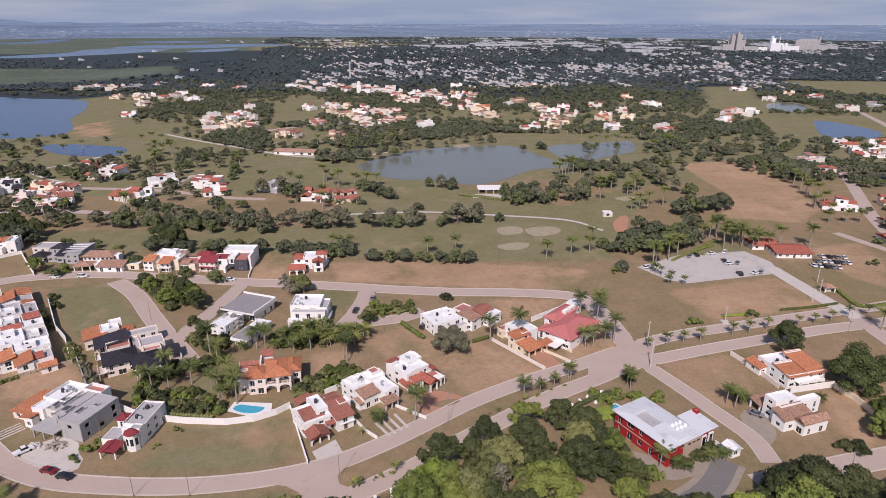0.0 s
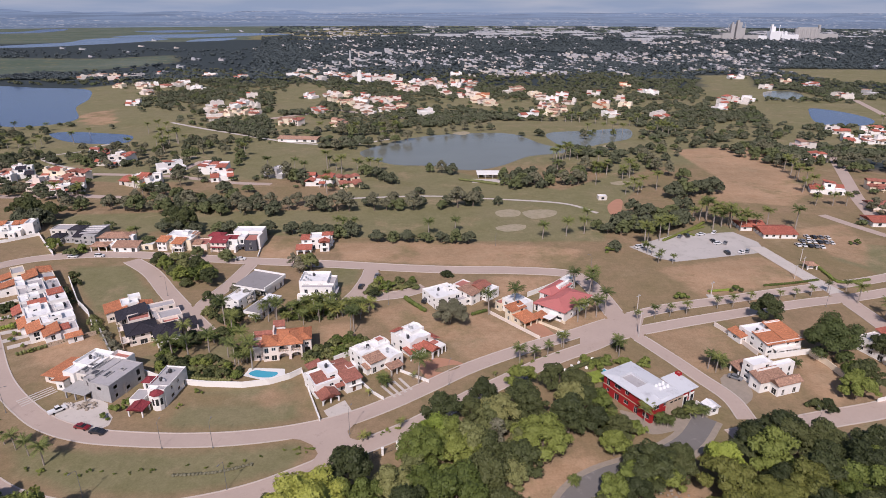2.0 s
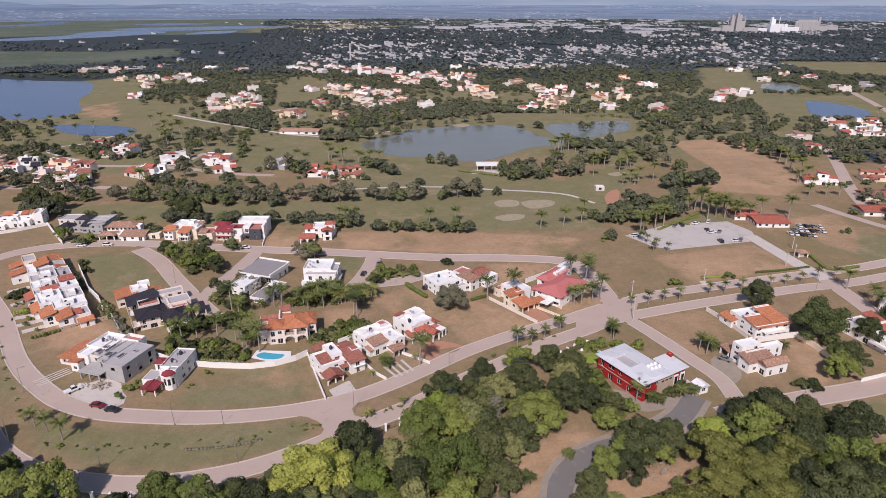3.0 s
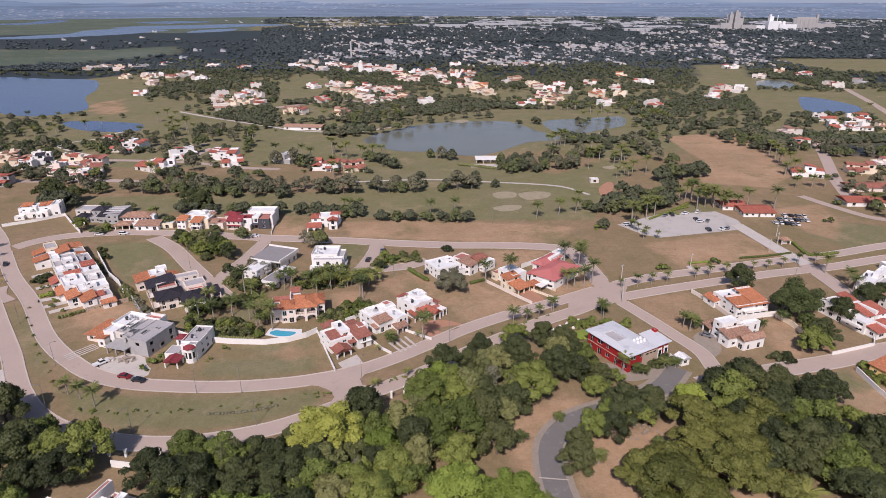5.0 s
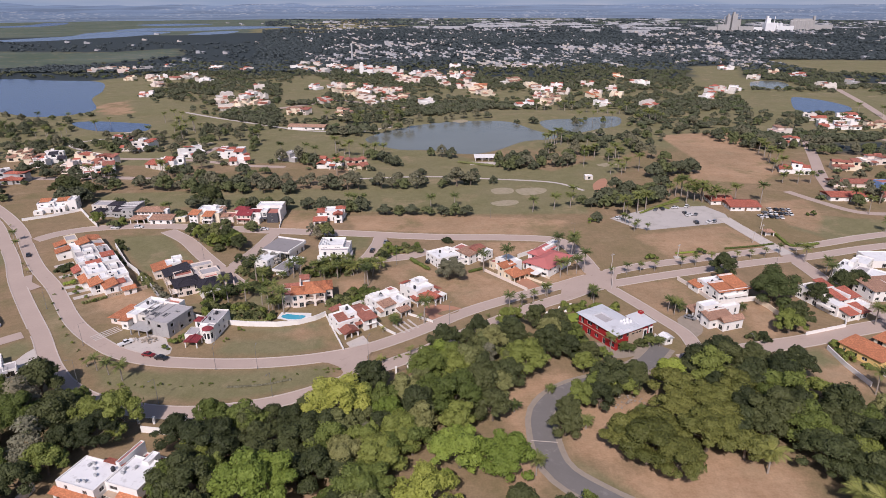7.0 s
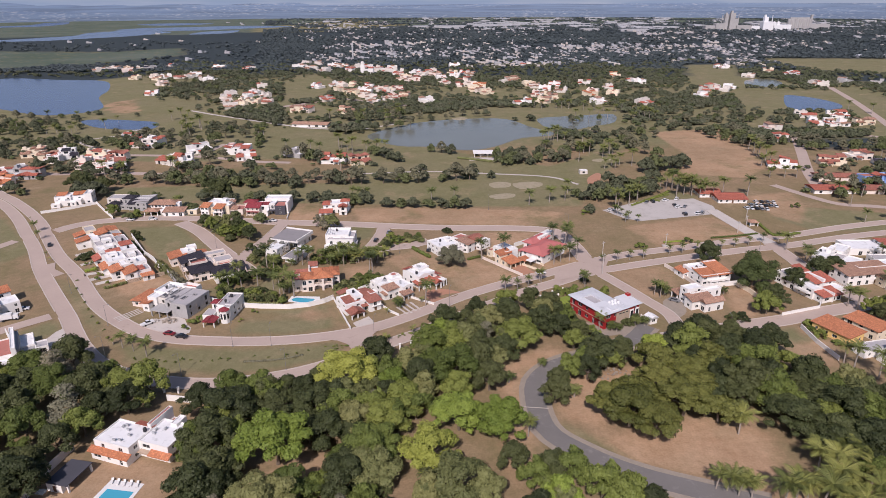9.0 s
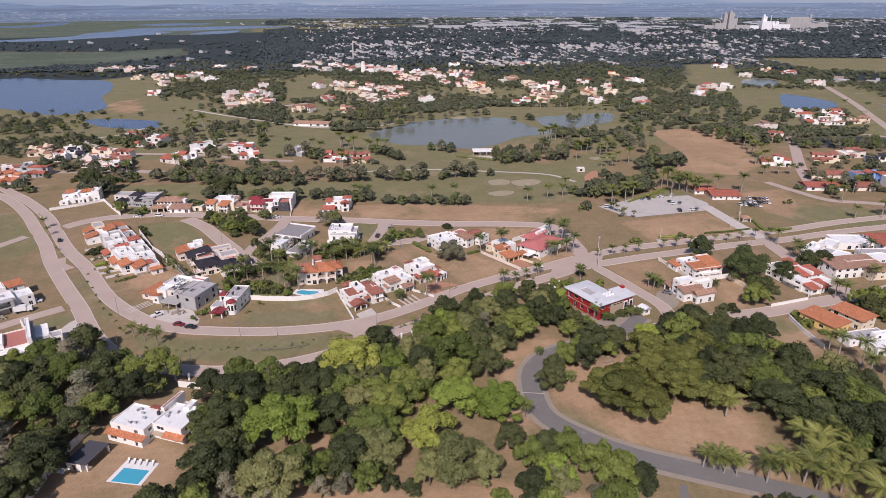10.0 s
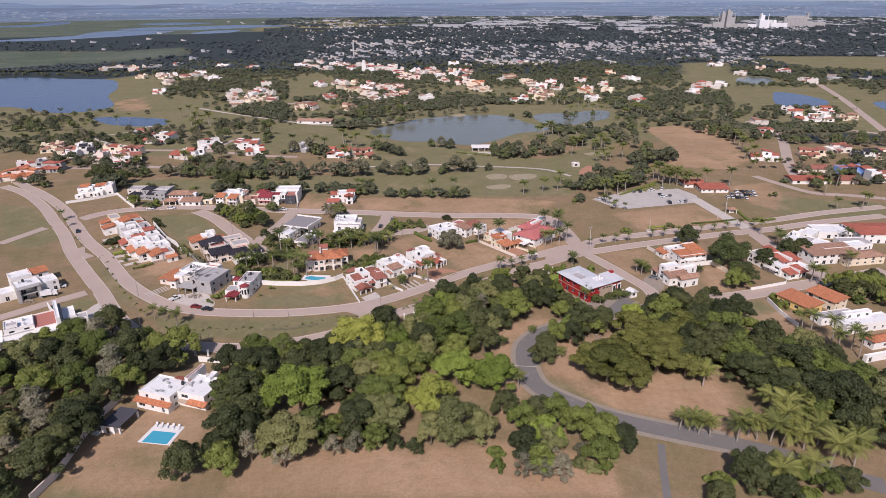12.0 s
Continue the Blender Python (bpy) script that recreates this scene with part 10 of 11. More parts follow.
row([(-227.5, 245.4), (-219.4, 236.1), (-210.5, 224.8), (-193.6, 203.4), (-188.1, 196.9), (-235.0, 256.7)], ["royal", "young"], 0.55, 0.75, 68, True)
row([(-158.5, 281.2), (-159.4, 277.3), (-56.8, 294.1), (-53.2, 290.0), (-48.0, 294.2)], ["royal"], 0.8, 1.0, 69, True)
for line, seed in (([(138.9, 308.4), (147.5, 311.1), (152.3, 302.6), (158.4, 293.1)], 70), ([(145.0, 295.8), (156.9, 302.8), (162.6, 295.9), (173.8, 296.0)], 71)):
    pts = curve_through(line, 6.0)
    row([(p.x, p.y) for p in pts], ["royal", "tall"], 0.9, 1.1, seed, True)
row([(-262.0, 488.1), (-229.0, 479.1), (-160.5, 471.9), (-236.9, 524.3), (-127.6, 419.3), (-75.2, 363.6), (-61.0, 346.3), (-55.3, 540.0), (-45.6, 573.1), (84.9, 440.2), (96.3, 464.2), (116.2, 439.3),
     (131.6, 412.2), (102.8, 386.7), (80.0, 407.3), (116.5, 412.6), (189.7, 296.4)], ["tall"], 1.0, 1.2, 72, True)
row([(225.0, 339.6), (235.2, 339.3), (243.3, 339.1), (260.3, 294.9), (335.5, 390.3), (321.0, 353.9), (247.2, 247.7), (231.0, 245.9), (253.9, 252.9), (385.0, 541.3), (445.6, 611.1), (459.0, 591.2),
     (245.4, 295.2), (241.9, 276.2)], ["tall", "royal"], 0.9, 1.1, 73, True)

row([(-70.4, 170.6), (-69.6, 164.7), (-69.4, 160.0), (-66.0, 161.6), (-62.8, 157.1), (-81.6, 174.7), (-85.1, 176.4), (-90.3, 172.9), (-77.5, 181.9), (-82.1, 187.6), (-71.2, 189.7), (-69.1, 193.0), (-66.4, 190.5), (-64.7, 193.8)], ["royal", "date", "tall"], 0.75, 1.0, 90, True)
row([(-19.5, 148.8), (-18.2, 147.0), (-9.7, 151.6), (-22.8, 142.3)], ["date", "young"], 0.7, 0.9, 91, True)
row([(25.5, 161.0), (57.3, 129.2), (61.8, 128.5)], ["date", "royal"], 0.7, 0.9, 92, True)
row([(99.1, 147.9), (124.6, 143.8), (116.3, 158.5), (111.1, 156.4)], ["date"], 0.7, 0.9, 93, True)

# ---- golf course trees ----
BELT = curve_through([(-221.6, 327.9), (-188.0, 328.2), (-156.0, 328.5), (-117.5, 328.8), (-91.8, 329.0), (-62.5, 327.3), (-27.4, 329.6), (-1.6, 331.9), (17.4, 337.3)], 7.0)
row([(p.x, p.y) for k, p in enumerate(BELT) if k % 5 != 2], ["mid_olive", "mid", "mid_olive", "mid_green", "mid_olive"], 0.65, 1.35, 80)
row([(p.x + 3, p.y + 9) for p in BELT[::2]], ["mid_olive", "mid"], 0.7, 1.1, 81)
for line, gap, seed, low, high in (
        ([(-33.1, 276.8), (-17.8, 276.2), (-1.2, 275.5), (12.5, 274.2)], 6.0, 82, 0.75, 0.9), ([(-70.7, 284.2), (-60.3, 281.9), (-48.0, 284.4)], 7.0, 83, 0.95, 1.15),
        ([(-119.3, 289.5), (-103.7, 285.5), (-79.9, 287.3)], 8.0, 84, 0.85, 1.0), ([(-146.6, 289.2), (-131.9, 288.5)], 7.0, 85, 0.9, 1.0), ([(-231.1, 301.3), (-219.5, 299.6)], 7.0, 86, 1.1, 1.3),
        ([(95.2, 295.4), (105.6, 291.3), (121.5, 295.6), (130.6, 304.3)], 8.0, 87, 1.1, 1.3), ([(107.7, 317.9), (121.7, 313.3), (139.5, 328.0)], 9.0, 88, 1.0, 1.2),
        ([(144.5, 355.2), (158.9, 361.2), (173.8, 367.5)], 9.0, 89, 1.2, 1.4), ([(159.3, 477.0), (155.1, 423.5), (166.8, 400.8)], 9.0, 90, 0.9, 1.1),
        ([(45.1, 392.5), (61.1, 385.8), (79.7, 386.0), (90.8, 386.1)], 9.0, 91, 0.8, 1.1), ([(263.2, 478.2), (257.1, 441.2), (273.9, 441.3)], 8.0, 92, 1.1, 1.4),
        ([(102.6, 422.9), (118.7, 423.1)], 9.0, 93, 0.9, 1.1), ([(-10.2, 421.8), (5.8, 414.1)], 8.0, 94, 0.8, 1.0), ([(-57.4, 413.4), (-35.6, 388.9)], 8.0, 95, 0.9, 1.1),
        ([(-108.9, 398.0), (-95.9, 391.1)], 8.0, 96, 1.2, 1.3), ([(-220.1, 527.1), (-175.8, 527.7), (-149.5, 561.2)], 12.0, 97, 0.7, 0.9), ([(-91.1, 494.7), (-64.5, 505.9), (-33.0, 536.8)], 12.0, 98, 0.8, 1.1),
        ([(-97.3, 561.9), (-76.4, 562.2), (-46.5, 582.1)], 10.0, 99, 1.1, 1.5), ([(-188.6, 364.0), (-166.0, 352.3), (-148.0, 341.2)], 10.0, 100, 0.9, 1.1)):
    row([(p.x, p.y) for p in curve_through(line, gap)], ["mid", "mid", "mid_green"] if seed < 90 else ["mid", "mid_olive", "mid_green"], low, high, seed)
row([(13.2, 339.4), (32.5, 340.7), (83.9, 264.7), (-15.9, 363.2), (21.0, 363.6)], ["mid"], 0.55, 0.75, 101)
row([(-193.4, 293.0), (-178.9, 293.1), (-178.4, 255.9), (-117.7, 256.3), (-147.6, 270.0), (-101.3, 250.0)], ["mid_green"], 0.6, 0.8, 102)
for outline, gap, seed, n in (
        ([(-218.3, 486.8), (-205.3, 514.4), (-103.2, 392.0), (-124.1, 364.8), (-176.8, 366.1)], 17, 110, 14), ([(-401.5, 454.1), (-337.2, 477.2), (-306.0, 428.5), (-336.2, 398.0), (-371.3, 409.0)], 14, 111, 22),
        ([(-447.0, 522.1), (-394.7, 561.2), (-360.0, 519.3), (-386.0, 478.6)], 16, 112, 14), ([(-287.4, 450.9), (-251.0, 501.5), (-219.8, 461.1), (-254.4, 422.7)], 14, 113, 14),
        ([(174.2, 502.3), (228.0, 530.6), (276.3, 471.7), (250.1, 435.5), (220.8, 509.5), (170.0, 449.7)], 12, 114, 20), ([(39.3, 398.2), (105.1, 428.2), (92.9, 386.9), (41.6, 369.6)], 11, 115, 18),
        ([(280.8, 458.7), (385.1, 431.7), (367.7, 405.8), (296.7, 420.6)], 11, 116, 24), ([(253.5, 338.9), (338.4, 362.2), (292.8, 294.2), (234.5, 288.9)], 13, 117, 22),
        ([(81.0, 298.7), (103.6, 298.2), (91.9, 279.3)], 9, 118, 5), ([(-312.6, 321.3), (-283.9, 313.5), (-260.1, 306.0), (-275.4, 299.6)], 9, 119, 10),
        ([(-192.2, 349.4), (-120.0, 347.7), (-88.8, 316.3), (-161.2, 320.8)], 12, 120, 16)):
    grove(outline, gap, ["mid", "mid_olive", "mid_green"], 0.7, 1.15, seed, 1.5, n)
for outline, gap, seed, n in (
        ([(-491.6, 588.7), (-397.7, 589.0), (-337.0, 518.6), (-389.3, 483.9), (-427.6, 493.1)], 15, 130, 26), ([(-362.9, 441.3), (-331.8, 477.0), (-293.3, 463.2), (-293.8, 423.8), (-332.9, 408.0)], 13, 131, 24),
        ([(-300.4, 489.3), (-260.1, 525.1), (-194.0, 478.1), (-220.2, 421.8), (-264.3, 423.0)], 15, 132, 22), ([(-306.1, 378.3), (-232.5, 363.9), (-226.8, 342.2), (-290.6, 351.8)], 11, 133, 14),
        ([(-232.8, 545.9), (-173.5, 522.3), (-170.1, 488.0), (-219.4, 506.2)], 14, 134, 12), ([(-72.9, 540.6), (-51.8, 573.3), (-2.8, 589.4), (48.5, 606.4), (47.3, 587.6), (-49.4, 539.8)], 15, 135, 14),
        ([(69.4, 558.7), (183.6, 582.7), (184.8, 541.6), (89.8, 532.0)], 14, 136, 8), ([(115.6, 484.6), (172.5, 517.0), (144.8, 411.8), (107.0, 412.9)], 13, 137, 8),
        ([(332.4, 595.9), (388.2, 593.8), (346.9, 526.6), (301.8, 528.1)], 11, 138, 8), ([(251.2, 598.9), (341.0, 615.0), (306.0, 537.5), (237.0, 539.8)], 12, 139, 16),
        ([(-442.9, 926.7), (-326.1, 849.6), (-263.9, 659.1), (-330.8, 707.8)], 14, 140, 40)):
    grove(outline, gap, ["mid", "mid", "mid_olive", "mid_green"], 0.5, 1.0, seed, 1.0, n)
row([(-412.1, 521.0), (-394.3, 529.4), (-360.2, 499.3), (-352.7, 516.1), (-325.4, 518.2), (-333.4, 559.1), (-387.4, 581.5), (-419.1, 582.6), (-247.6, 507.1), (-244.1, 512.7), (-234.2, 501.0), (-171.5, 493.5),
     (-364.7, 465.3), (-380.7, 453.5), (-108.3, 418.7), (-98.8, 405.9), (-80.2, 391.4), (-73.8, 378.0), (-60.0, 417.4), (-55.1, 426.0), (-56.1, 549.7), (-47.6, 556.0)], ["tall", "royal"], 0.8, 1.1, 141, True)
for line, gap, seed, wide in (
        ([(107.8, 640.4), (142.9, 630.7), (167.3, 621.6), (197.7, 612.5)], 9, 201, 5), ([(190.2, 561.3), (206.1, 564.2), (215.0, 553.7)], 4.5, 202, 4),
        ([(141.4, 573.5), (168.8, 572.5)], 8, 203, 4), ([(85.9, 457.0), (101.4, 464.1)], 4.0, 204, 4), ([(109.4, 412.8), (115.0, 416.9)], 4, 205, 3),
        ([(126.8, 399.9), (132.5, 408.0)], 4, 206, 3), ([(116.7, 362.4), (136.4, 376.3)], 6, 207, 4), ([(-251.4, 524.8), (-230.2, 518.1)], 5, 208, 4),
        ([(-282.7, 570.9), (-266.7, 573.8)], 12, 209, 2), ([(-56.2, 591.4), (-46.4, 606.0)], 6, 210, 4), ([(-86.4, 433.6), (-76.9, 417.9)], 6, 211, 4),
        ([(-62.4, 417.5), (-48.7, 425.8)], 6, 212, 5), ([(-365.8, 499.5), (-346.2, 498.9)], 8, 213, 5), ([(-119.6, 575.6), (-63.2, 563.3)], 14, 214, 5),
        ([(254.8, 424.0), (232.7, 356.0)], 9, 215, 4), ([(146.5, 314.0), (161.7, 297.0)], 5, 216, 3), ([(97.1, 270.7), (118.8, 284.9)], 8, 217, 3),
        ([(-237.0, 350.5), (-229.4, 357.0)], 8, 218, 4), ([(-201.0, 366.7), (-186.8, 357.7)], 10, 219, 4)):
    far_palms(line, gap, seed, wide)
join_trees()


# ---- the far woods and town ----
WATERS = [o for o in scene.objects if o.name.startswith("water")]
WATER_BOXES = [(min(v.co.x for v in o.data.vertices), max(v.co.x for v in o.data.vertices), min(v.co.y for v in o.data.vertices), max(v.co.y for v in o.data.vertices)) for o in WATERS]


def dry_land(x, y):
    if any(inside(o, x, y) for o in OPEN) or any(abs(x - a) < c + 3 and -c - 16 < y - b < c + 2 for a, b, c in KEEP_OFF):
        return False
    for x0, x1, y0, y1 in WATER_BOXES:
        if x0 - 3 < x < x1 + 3 and y0 - 3 < y < y1 + 3:
            return False
    return True


def tuft(seed, leaves, leaf):
    """A small far crown: a few rough cores with small leaf clumps about them. Unit size."""
    rs = np.random.RandomState(seed)
    cores = [np.array((0.0, 0.0, 0.10))] + [np.array((0.5 * math.cos(w), 0.5 * math.sin(w), rs.uniform(-0.25, 0.15))) for w in rs.uniform(0, 2.1, 3) + np.array((0, 2.1, 4.2))]
    v, f, p, n = [], [], [], []
    for k, c in enumerate(cores if leaves > 12 else cores[:1]):
        size = rs.uniform(0.42, 0.58) if leaves > 12 else 0.85
        w, g = rough_ball(rs, np.array((size, size, size * 0.85)), 0.2, ICO1)
        f.append(g + sum(len(q) for q in v))
        v.append(w * 0.86 + c)
        m = leaves // (len(cores) if leaves > 12 else 1)
        d = rs.normal(size=(m, 3))
        d /= np.linalg.norm(d, axis=1)[:, None]
        d[:, 2] = np.abs(d[:, 2]) * 0.9 - 0.15
        p.append(c + d * size * rs.uniform(0.85, 1.15, (m, 1)))
        n.append(d)
    v, f, p, n = np.concatenate(v), np.concatenate(f), np.concatenate(p), np.concatenate(n)
    n = n + rs.normal(size=n.shape) * 0.4
    n /= np.linalg.norm(n, axis=1)[:, None]
    t = np.cross(n, rs.normal(size=n.shape))
    t /= np.linalg.norm(t, axis=1)[:, None]
    s = np.cross(n, t)
    k = leaf * rs.uniform(0.6, 1.4, (len(p), 1))
    blade = np.stack([p - t * k, p + t * k * 0.6 + s * k * 0.8, p + t * k * 0.6 - s * k * 0.8], 1).reshape(-1, 3)
    q = len(v) + 3 * np.arange(len(p))[:, None]
    return np.concatenate([v, blade]), np.concatenate([f, q + (0, 1, 2)])


def clumps(name, label, spots, ball, material, low, high, seed, broad=1.0):
    """Many tree crowns as one mesh, each with its foot in the ground."""
    rs = np.random.RandomState(seed)
    co, faces, base = [], [], 0
    for part_, shape in enumerate(ball):
        mine = spots[part_::len(ball)]
        v0, f0 = shape
        n = len(mine)
        xy = np.array([(a, b) for a, b, *_ in mine])
        size = rs.uniform(low, high, n) * np.array([q[2] for q in mine])
        w = rs.uniform(0, 2 * math.pi, n)
        v = np.repeat(v0[None], n, 0) * size[:, None, None] * np.stack([broad * rs.uniform(0.85, 1.3, n), broad * rs.uniform(0.85, 1.3, n), rs.uniform(0.75, 1.15, n) / broad], 1)[:, None]
        c, s = np.cos(w)[:, None], np.sin(w)[:, None]
        x, y = v[:, :, 0] * c - v[:, :, 1] * s, v[:, :, 0] * s + v[:, :, 1] * c
        co.append(np.stack([x + xy[:, :1], y + xy[:, 1:], v[:, :, 2] + size[:, None] * 0.72 / broad], 2).reshape(-1, 3))
        faces.append((f0[None] + (np.arange(n) * len(v0))[:, None, None] + base).reshape(-1, 3))
        base += n * len(v0)
    co, faces = np.concatenate(co), np.concatenate(faces)
    me = bpy.data.meshes.new(name)
    me.vertices.add(len(co))
    me.vertices.foreach_set("co", co.ravel())
    me.loops.add(faces.size)
    me.loops.foreach_set("vertex_index", faces.ravel().astype(np.int32))
    me.polygons.add(len(faces))
    me.polygons.foreach_set("loop_start", np.arange(0, faces.size, 3))
    me.polygons.foreach_set("loop_total", np.full(len(faces), 3))
    me.materials.append(material)
    me.update()
    return tagged(put(name, me), label, "woods", "", "stuff")


def spread(n, x0, x1, y0, y1, seed, density, grow=0.0):
    """n spots over a trapezoid that widens with distance, kept where density says so."""
    rs = np.random.RandomState(seed)
    out = []
    while len(out) < n:
        y = y0 + (y1 - y0) * rs.uniform() ** 1.5
        x = rs.uniform(x0, x1) * y
        if math.hypot(x, y) < 4700 and dry_land(x, y) and rs.uniform() < density(x, y):
            out.append((x, y, 1 + grow * (y - y0) / (y1 - y0)))
    return out


def patch(x, y, scale, shift=0.0):
    return noise.noise(Vector((x / scale, y / scale, shift)))


def mid_woods(x, y):
    if x < -0.42 * y - 40 and y > 820:
        return 0.12
    v = 0.35 + 0.9 * patch(x, y, 120) + (0.25 if y > 800 else 0.0)
    return min(1.0, max(0.03 if y < 760 else 0.12, v))


def far_woods(x, y):
    if x < -0.26 * y - 60 and y > 1150:
        return 0.0 if y > 1900 else 0.05
    return min(1.0, max(0.03, 0.42 + 1.1 * patch(x, y, 300, 3.0) - (0.25 if y > 2900 else 0)))


LEAFY = [tuft(k, 68, 0.26) for k in range(7)]
THIN = [tuft(k, 11, 0.42) for k in range(10, 15)]
clumps("woodland", "scattered dark green trees of the far estate", spread(3000, -0.80, 0.80, 470, 1150, 1, mid_woods), LEAFY, LEAF_FAR, 2.6, 4.8, 1)
clumps("woodland", "olive-green trees of the far estate", spread(1500, -0.80, 0.80, 500, 1250, 2, mid_woods), LEAFY, LEAF_THIN, 2.4, 4.4, 2)
clumps("woodland", "fresh green trees of the far estate", spread(700, -0.80, 0.80, 480, 1250, 5, mid_woods), LEAFY, LEAF_CLUB, 2.4, 4.4, 5)
clumps("woodland", "dense dark woods between the far houses", spread(17000, -0.80, 0.82, 1050, 3000, 3, far_woods, 0.35), THIN, HAZED_CANOPY, 2.4, 5.2, 3, 1.3)
clumps("woodland", "dark woods towards the horizon", spread(5000, -0.55, 0.82, 2700, 4650, 4, far_woods, 0.2), THIN, HAZED_CANOPY, 4.6, 7.0, 4, 1.7)

rs = np.random.RandomState(8)
GARDEN = []
for x, y, w, d in VILLA_SPOTS:
    for k in range(4):
        side = rs.choice([-1, 1])
        GARDEN.append((x + side * w * rs.uniform(0.45, 0.8), y - d * rs.uniform(0.2, 0.95), rs.uniform(0.5, 1.0)))
clumps("woodland", "small garden trees between the villas", GARDEN[::2], LEAFY, LEAF_FAR, 2.0, 3.6, 21)
clumps("woodland", "green garden trees between the villas", GARDEN[1::2], LEAFY, LEAF_CLUB, 1.8, 3.4, 22)


def far_town(name, label, spots, material, seed, low, high, tall):
    """Low far buildings: walls, flat roof with a raised rim, and a stair head."""
    rng = random.Random(seed)
    b = Build()
    for x, y, *k in spots:
        w, d, hh, z = rng.uniform(low, high), rng.uniform(low, high) * 0.8, rng.uniform(3.0, tall), -0.5
        b.box(x - w / 2, x + w / 2, y - d / 2, y + d / 2, z, z + hh, False)
        b.box(x - w / 2, x - w / 6, y - d / 3, y + d / 4, z + hh, z + hh + 2.2, False)
    return tagged(put(name, b.mesh(name, material)), label, "buildings", "", "stuff")


def town(x, y):
    if x < -0.25 * y + 40:
        return 0.03
    return min(1.0, max(0.04, 0.4 + 1.2 * patch(x, y, 330, 9.0)))


# the dim greys here carry the cloud shade over the far town
far_town("far_houses", "white flat-roofed houses of the far town", spread(560, -0.6, 0.8, 1150, 3900, 11, town), FAR_WALL, 5, 10, 20, 5.5)
far_town("far_houses", "pale houses of the far town", spread(420, -0.6, 0.8, 1150, 3900, 12, town), ROOF_GREY, 6, 10, 20, 5.5)
far_town("far_houses", "grey houses of the far town", spread(400, -0.5, 0.8, 1100, 3100, 13, town), CONCRETE, 7, 10, 18, 5.5)
far_town("far_sheds", "long white sheds on the far plain", spread(130, -0.2, 0.82, 2700, 4500, 14, lambda x, y: 0.8 if x > 0.05 * y else 0.25), FAR_WALL, 8, 40, 120, 9)



# ---- works and towers on the plain ----
def works(name, label, x, y, pieces, material):
    e = thing(name, label, "industrial building", x, y)
    for what, dx, dy, w, d, hh, round_ in pieces:
        b = Build()
        if round_:
            b.tube((dx, dy, 0), (dx, dy, hh), w / 2, w / 2, 12)
            b.tube((dx, dy, hh), (dx, dy, hh + w * 0.2), w / 2, 0.3, 12)
        else:
            b.box(dx - w / 2, dx + w / 2, dy - d / 2, dy + d / 2, 0, hh)
        part(what, b, material, e)


works("grain_tower", "pale concrete twin grain towers on the plain", 1167.3, 2589.4, [("tower", -14, 0, 14, 14, 60, False), ("tower", 10, 0, 20, 16, 66, False), ("tower_top", 6, 0, 8, 10, 74, False), ("tower_top", -15, 0, 6, 6, 67, False), ("gallery", 28, 0, 18, 8, 44, False), ("annex", -40, 0, 34, 30, 26, False), ("annex", -78, 4, 40, 30, 18, False), ("annex", 60, 5, 60, 30, 18, False), ("mast", -30, 0, 2, 2, 58, False), ("mast", 36, 0, 2, 2, 62, False)], GREY)
works("mill", "white mill building with silos on the plain", 1325.7, 2597.0, [("mill_block", 0, 0, 40, 30, 32, False), ("mill_tower", -4, 6, 16, 16, 50, False), ("mill_head", -8, 6, 7, 10, 58, False), ("bin", 30, -4, 14, 0, 30, True), ("bin", 46, -4, 14, 0, 30, True), ("mast", 20, 0, 2, 2, 56, False), ("shed", 60, 0, 70, 30, 20, False), ("shed", -55, 0, 46, 30, 16, False)], TANK_WHITE)
works("silos", "row of pale grain silos on the plain", 1488.2, 2656.1, [("silo", -40 + 17 * k, 0, 15, 0, 38, True) for k in range(6)] + [("headhouse", 2, 0, 80, 8, 46, False), ("lift_tower", 50, 0, 8, 8, 56, False)] + [("shed", 90, 10, 80, 30, 20, False)], GREY)
works("warehouse", "long pale warehouse far off", 33.1, 2930.3, [("shed", 0, 0, 150, 60, 10, False), ("shed", 150, 30, 90, 40, 13, False), ("shed", -140, 40, 70, 40, 9, False)], FAR_WALL)
works("warehouse", "long pale warehouse far off", 760.4, 2521.1, [("shed", 0, 0, 110, 40, 9, False), ("shed", -170, 40, 70, 40, 10, False), ("shed", 110, 60, 50, 30, 8, False)], FAR_WALL)
works("water_tower", "slender mast over the trees", -191.8, 1285.8, [("mast", 0, 0, 3, 3, 34, False)], METAL)
works("church_tower", "white church tower among the houses", -135.9, 999.9, [("tower", 0, 0, 7, 7, 15, False), ("dome", 0, 0, 6, 0, 20, True), ("nave", 10, 4, 16, 12, 8, False)], WHITE)

# ---- lake house and pier ----
h = house("lake_house", "long low flat-roofed lake house beside the water", (22.8, 399.4), (45.8, 399.6), "lake house")
r = span(h, (23.2, 400.4), (44.6, 416.0))
block(h, (r[0] + 5, r[1] - 4, r[2] + 6, r[3] - 2), 3.2, 0, AGED, plain_top=True, sides="F", wide=True, every=3.0)
slab(h, (r[0], r[1], r[2] + 2, r[3] - 1), 3.2, 3.5, WHITE, "flat_roof")
piers(h, (r[0] + 0.6, r[1] - 0.6, r[2] + 2.4, r[3] - 1.4), 3.2, WHITE, 5, 0.35)
slab(h, (r[0] - 4, r[1] + 6, r[2] - 9, r[2]), 0.0, 0.25, CONCRETE, "terrace")
h = house("club_hut", "small white hut with a flat roof", (94.1, 350.1), (100.9, 350.2), "hut")
block(h, (2, 7.4, 0, 4.6), 3.2, 0, AGED, ROOF_WHITE, 0.3, simple=True)
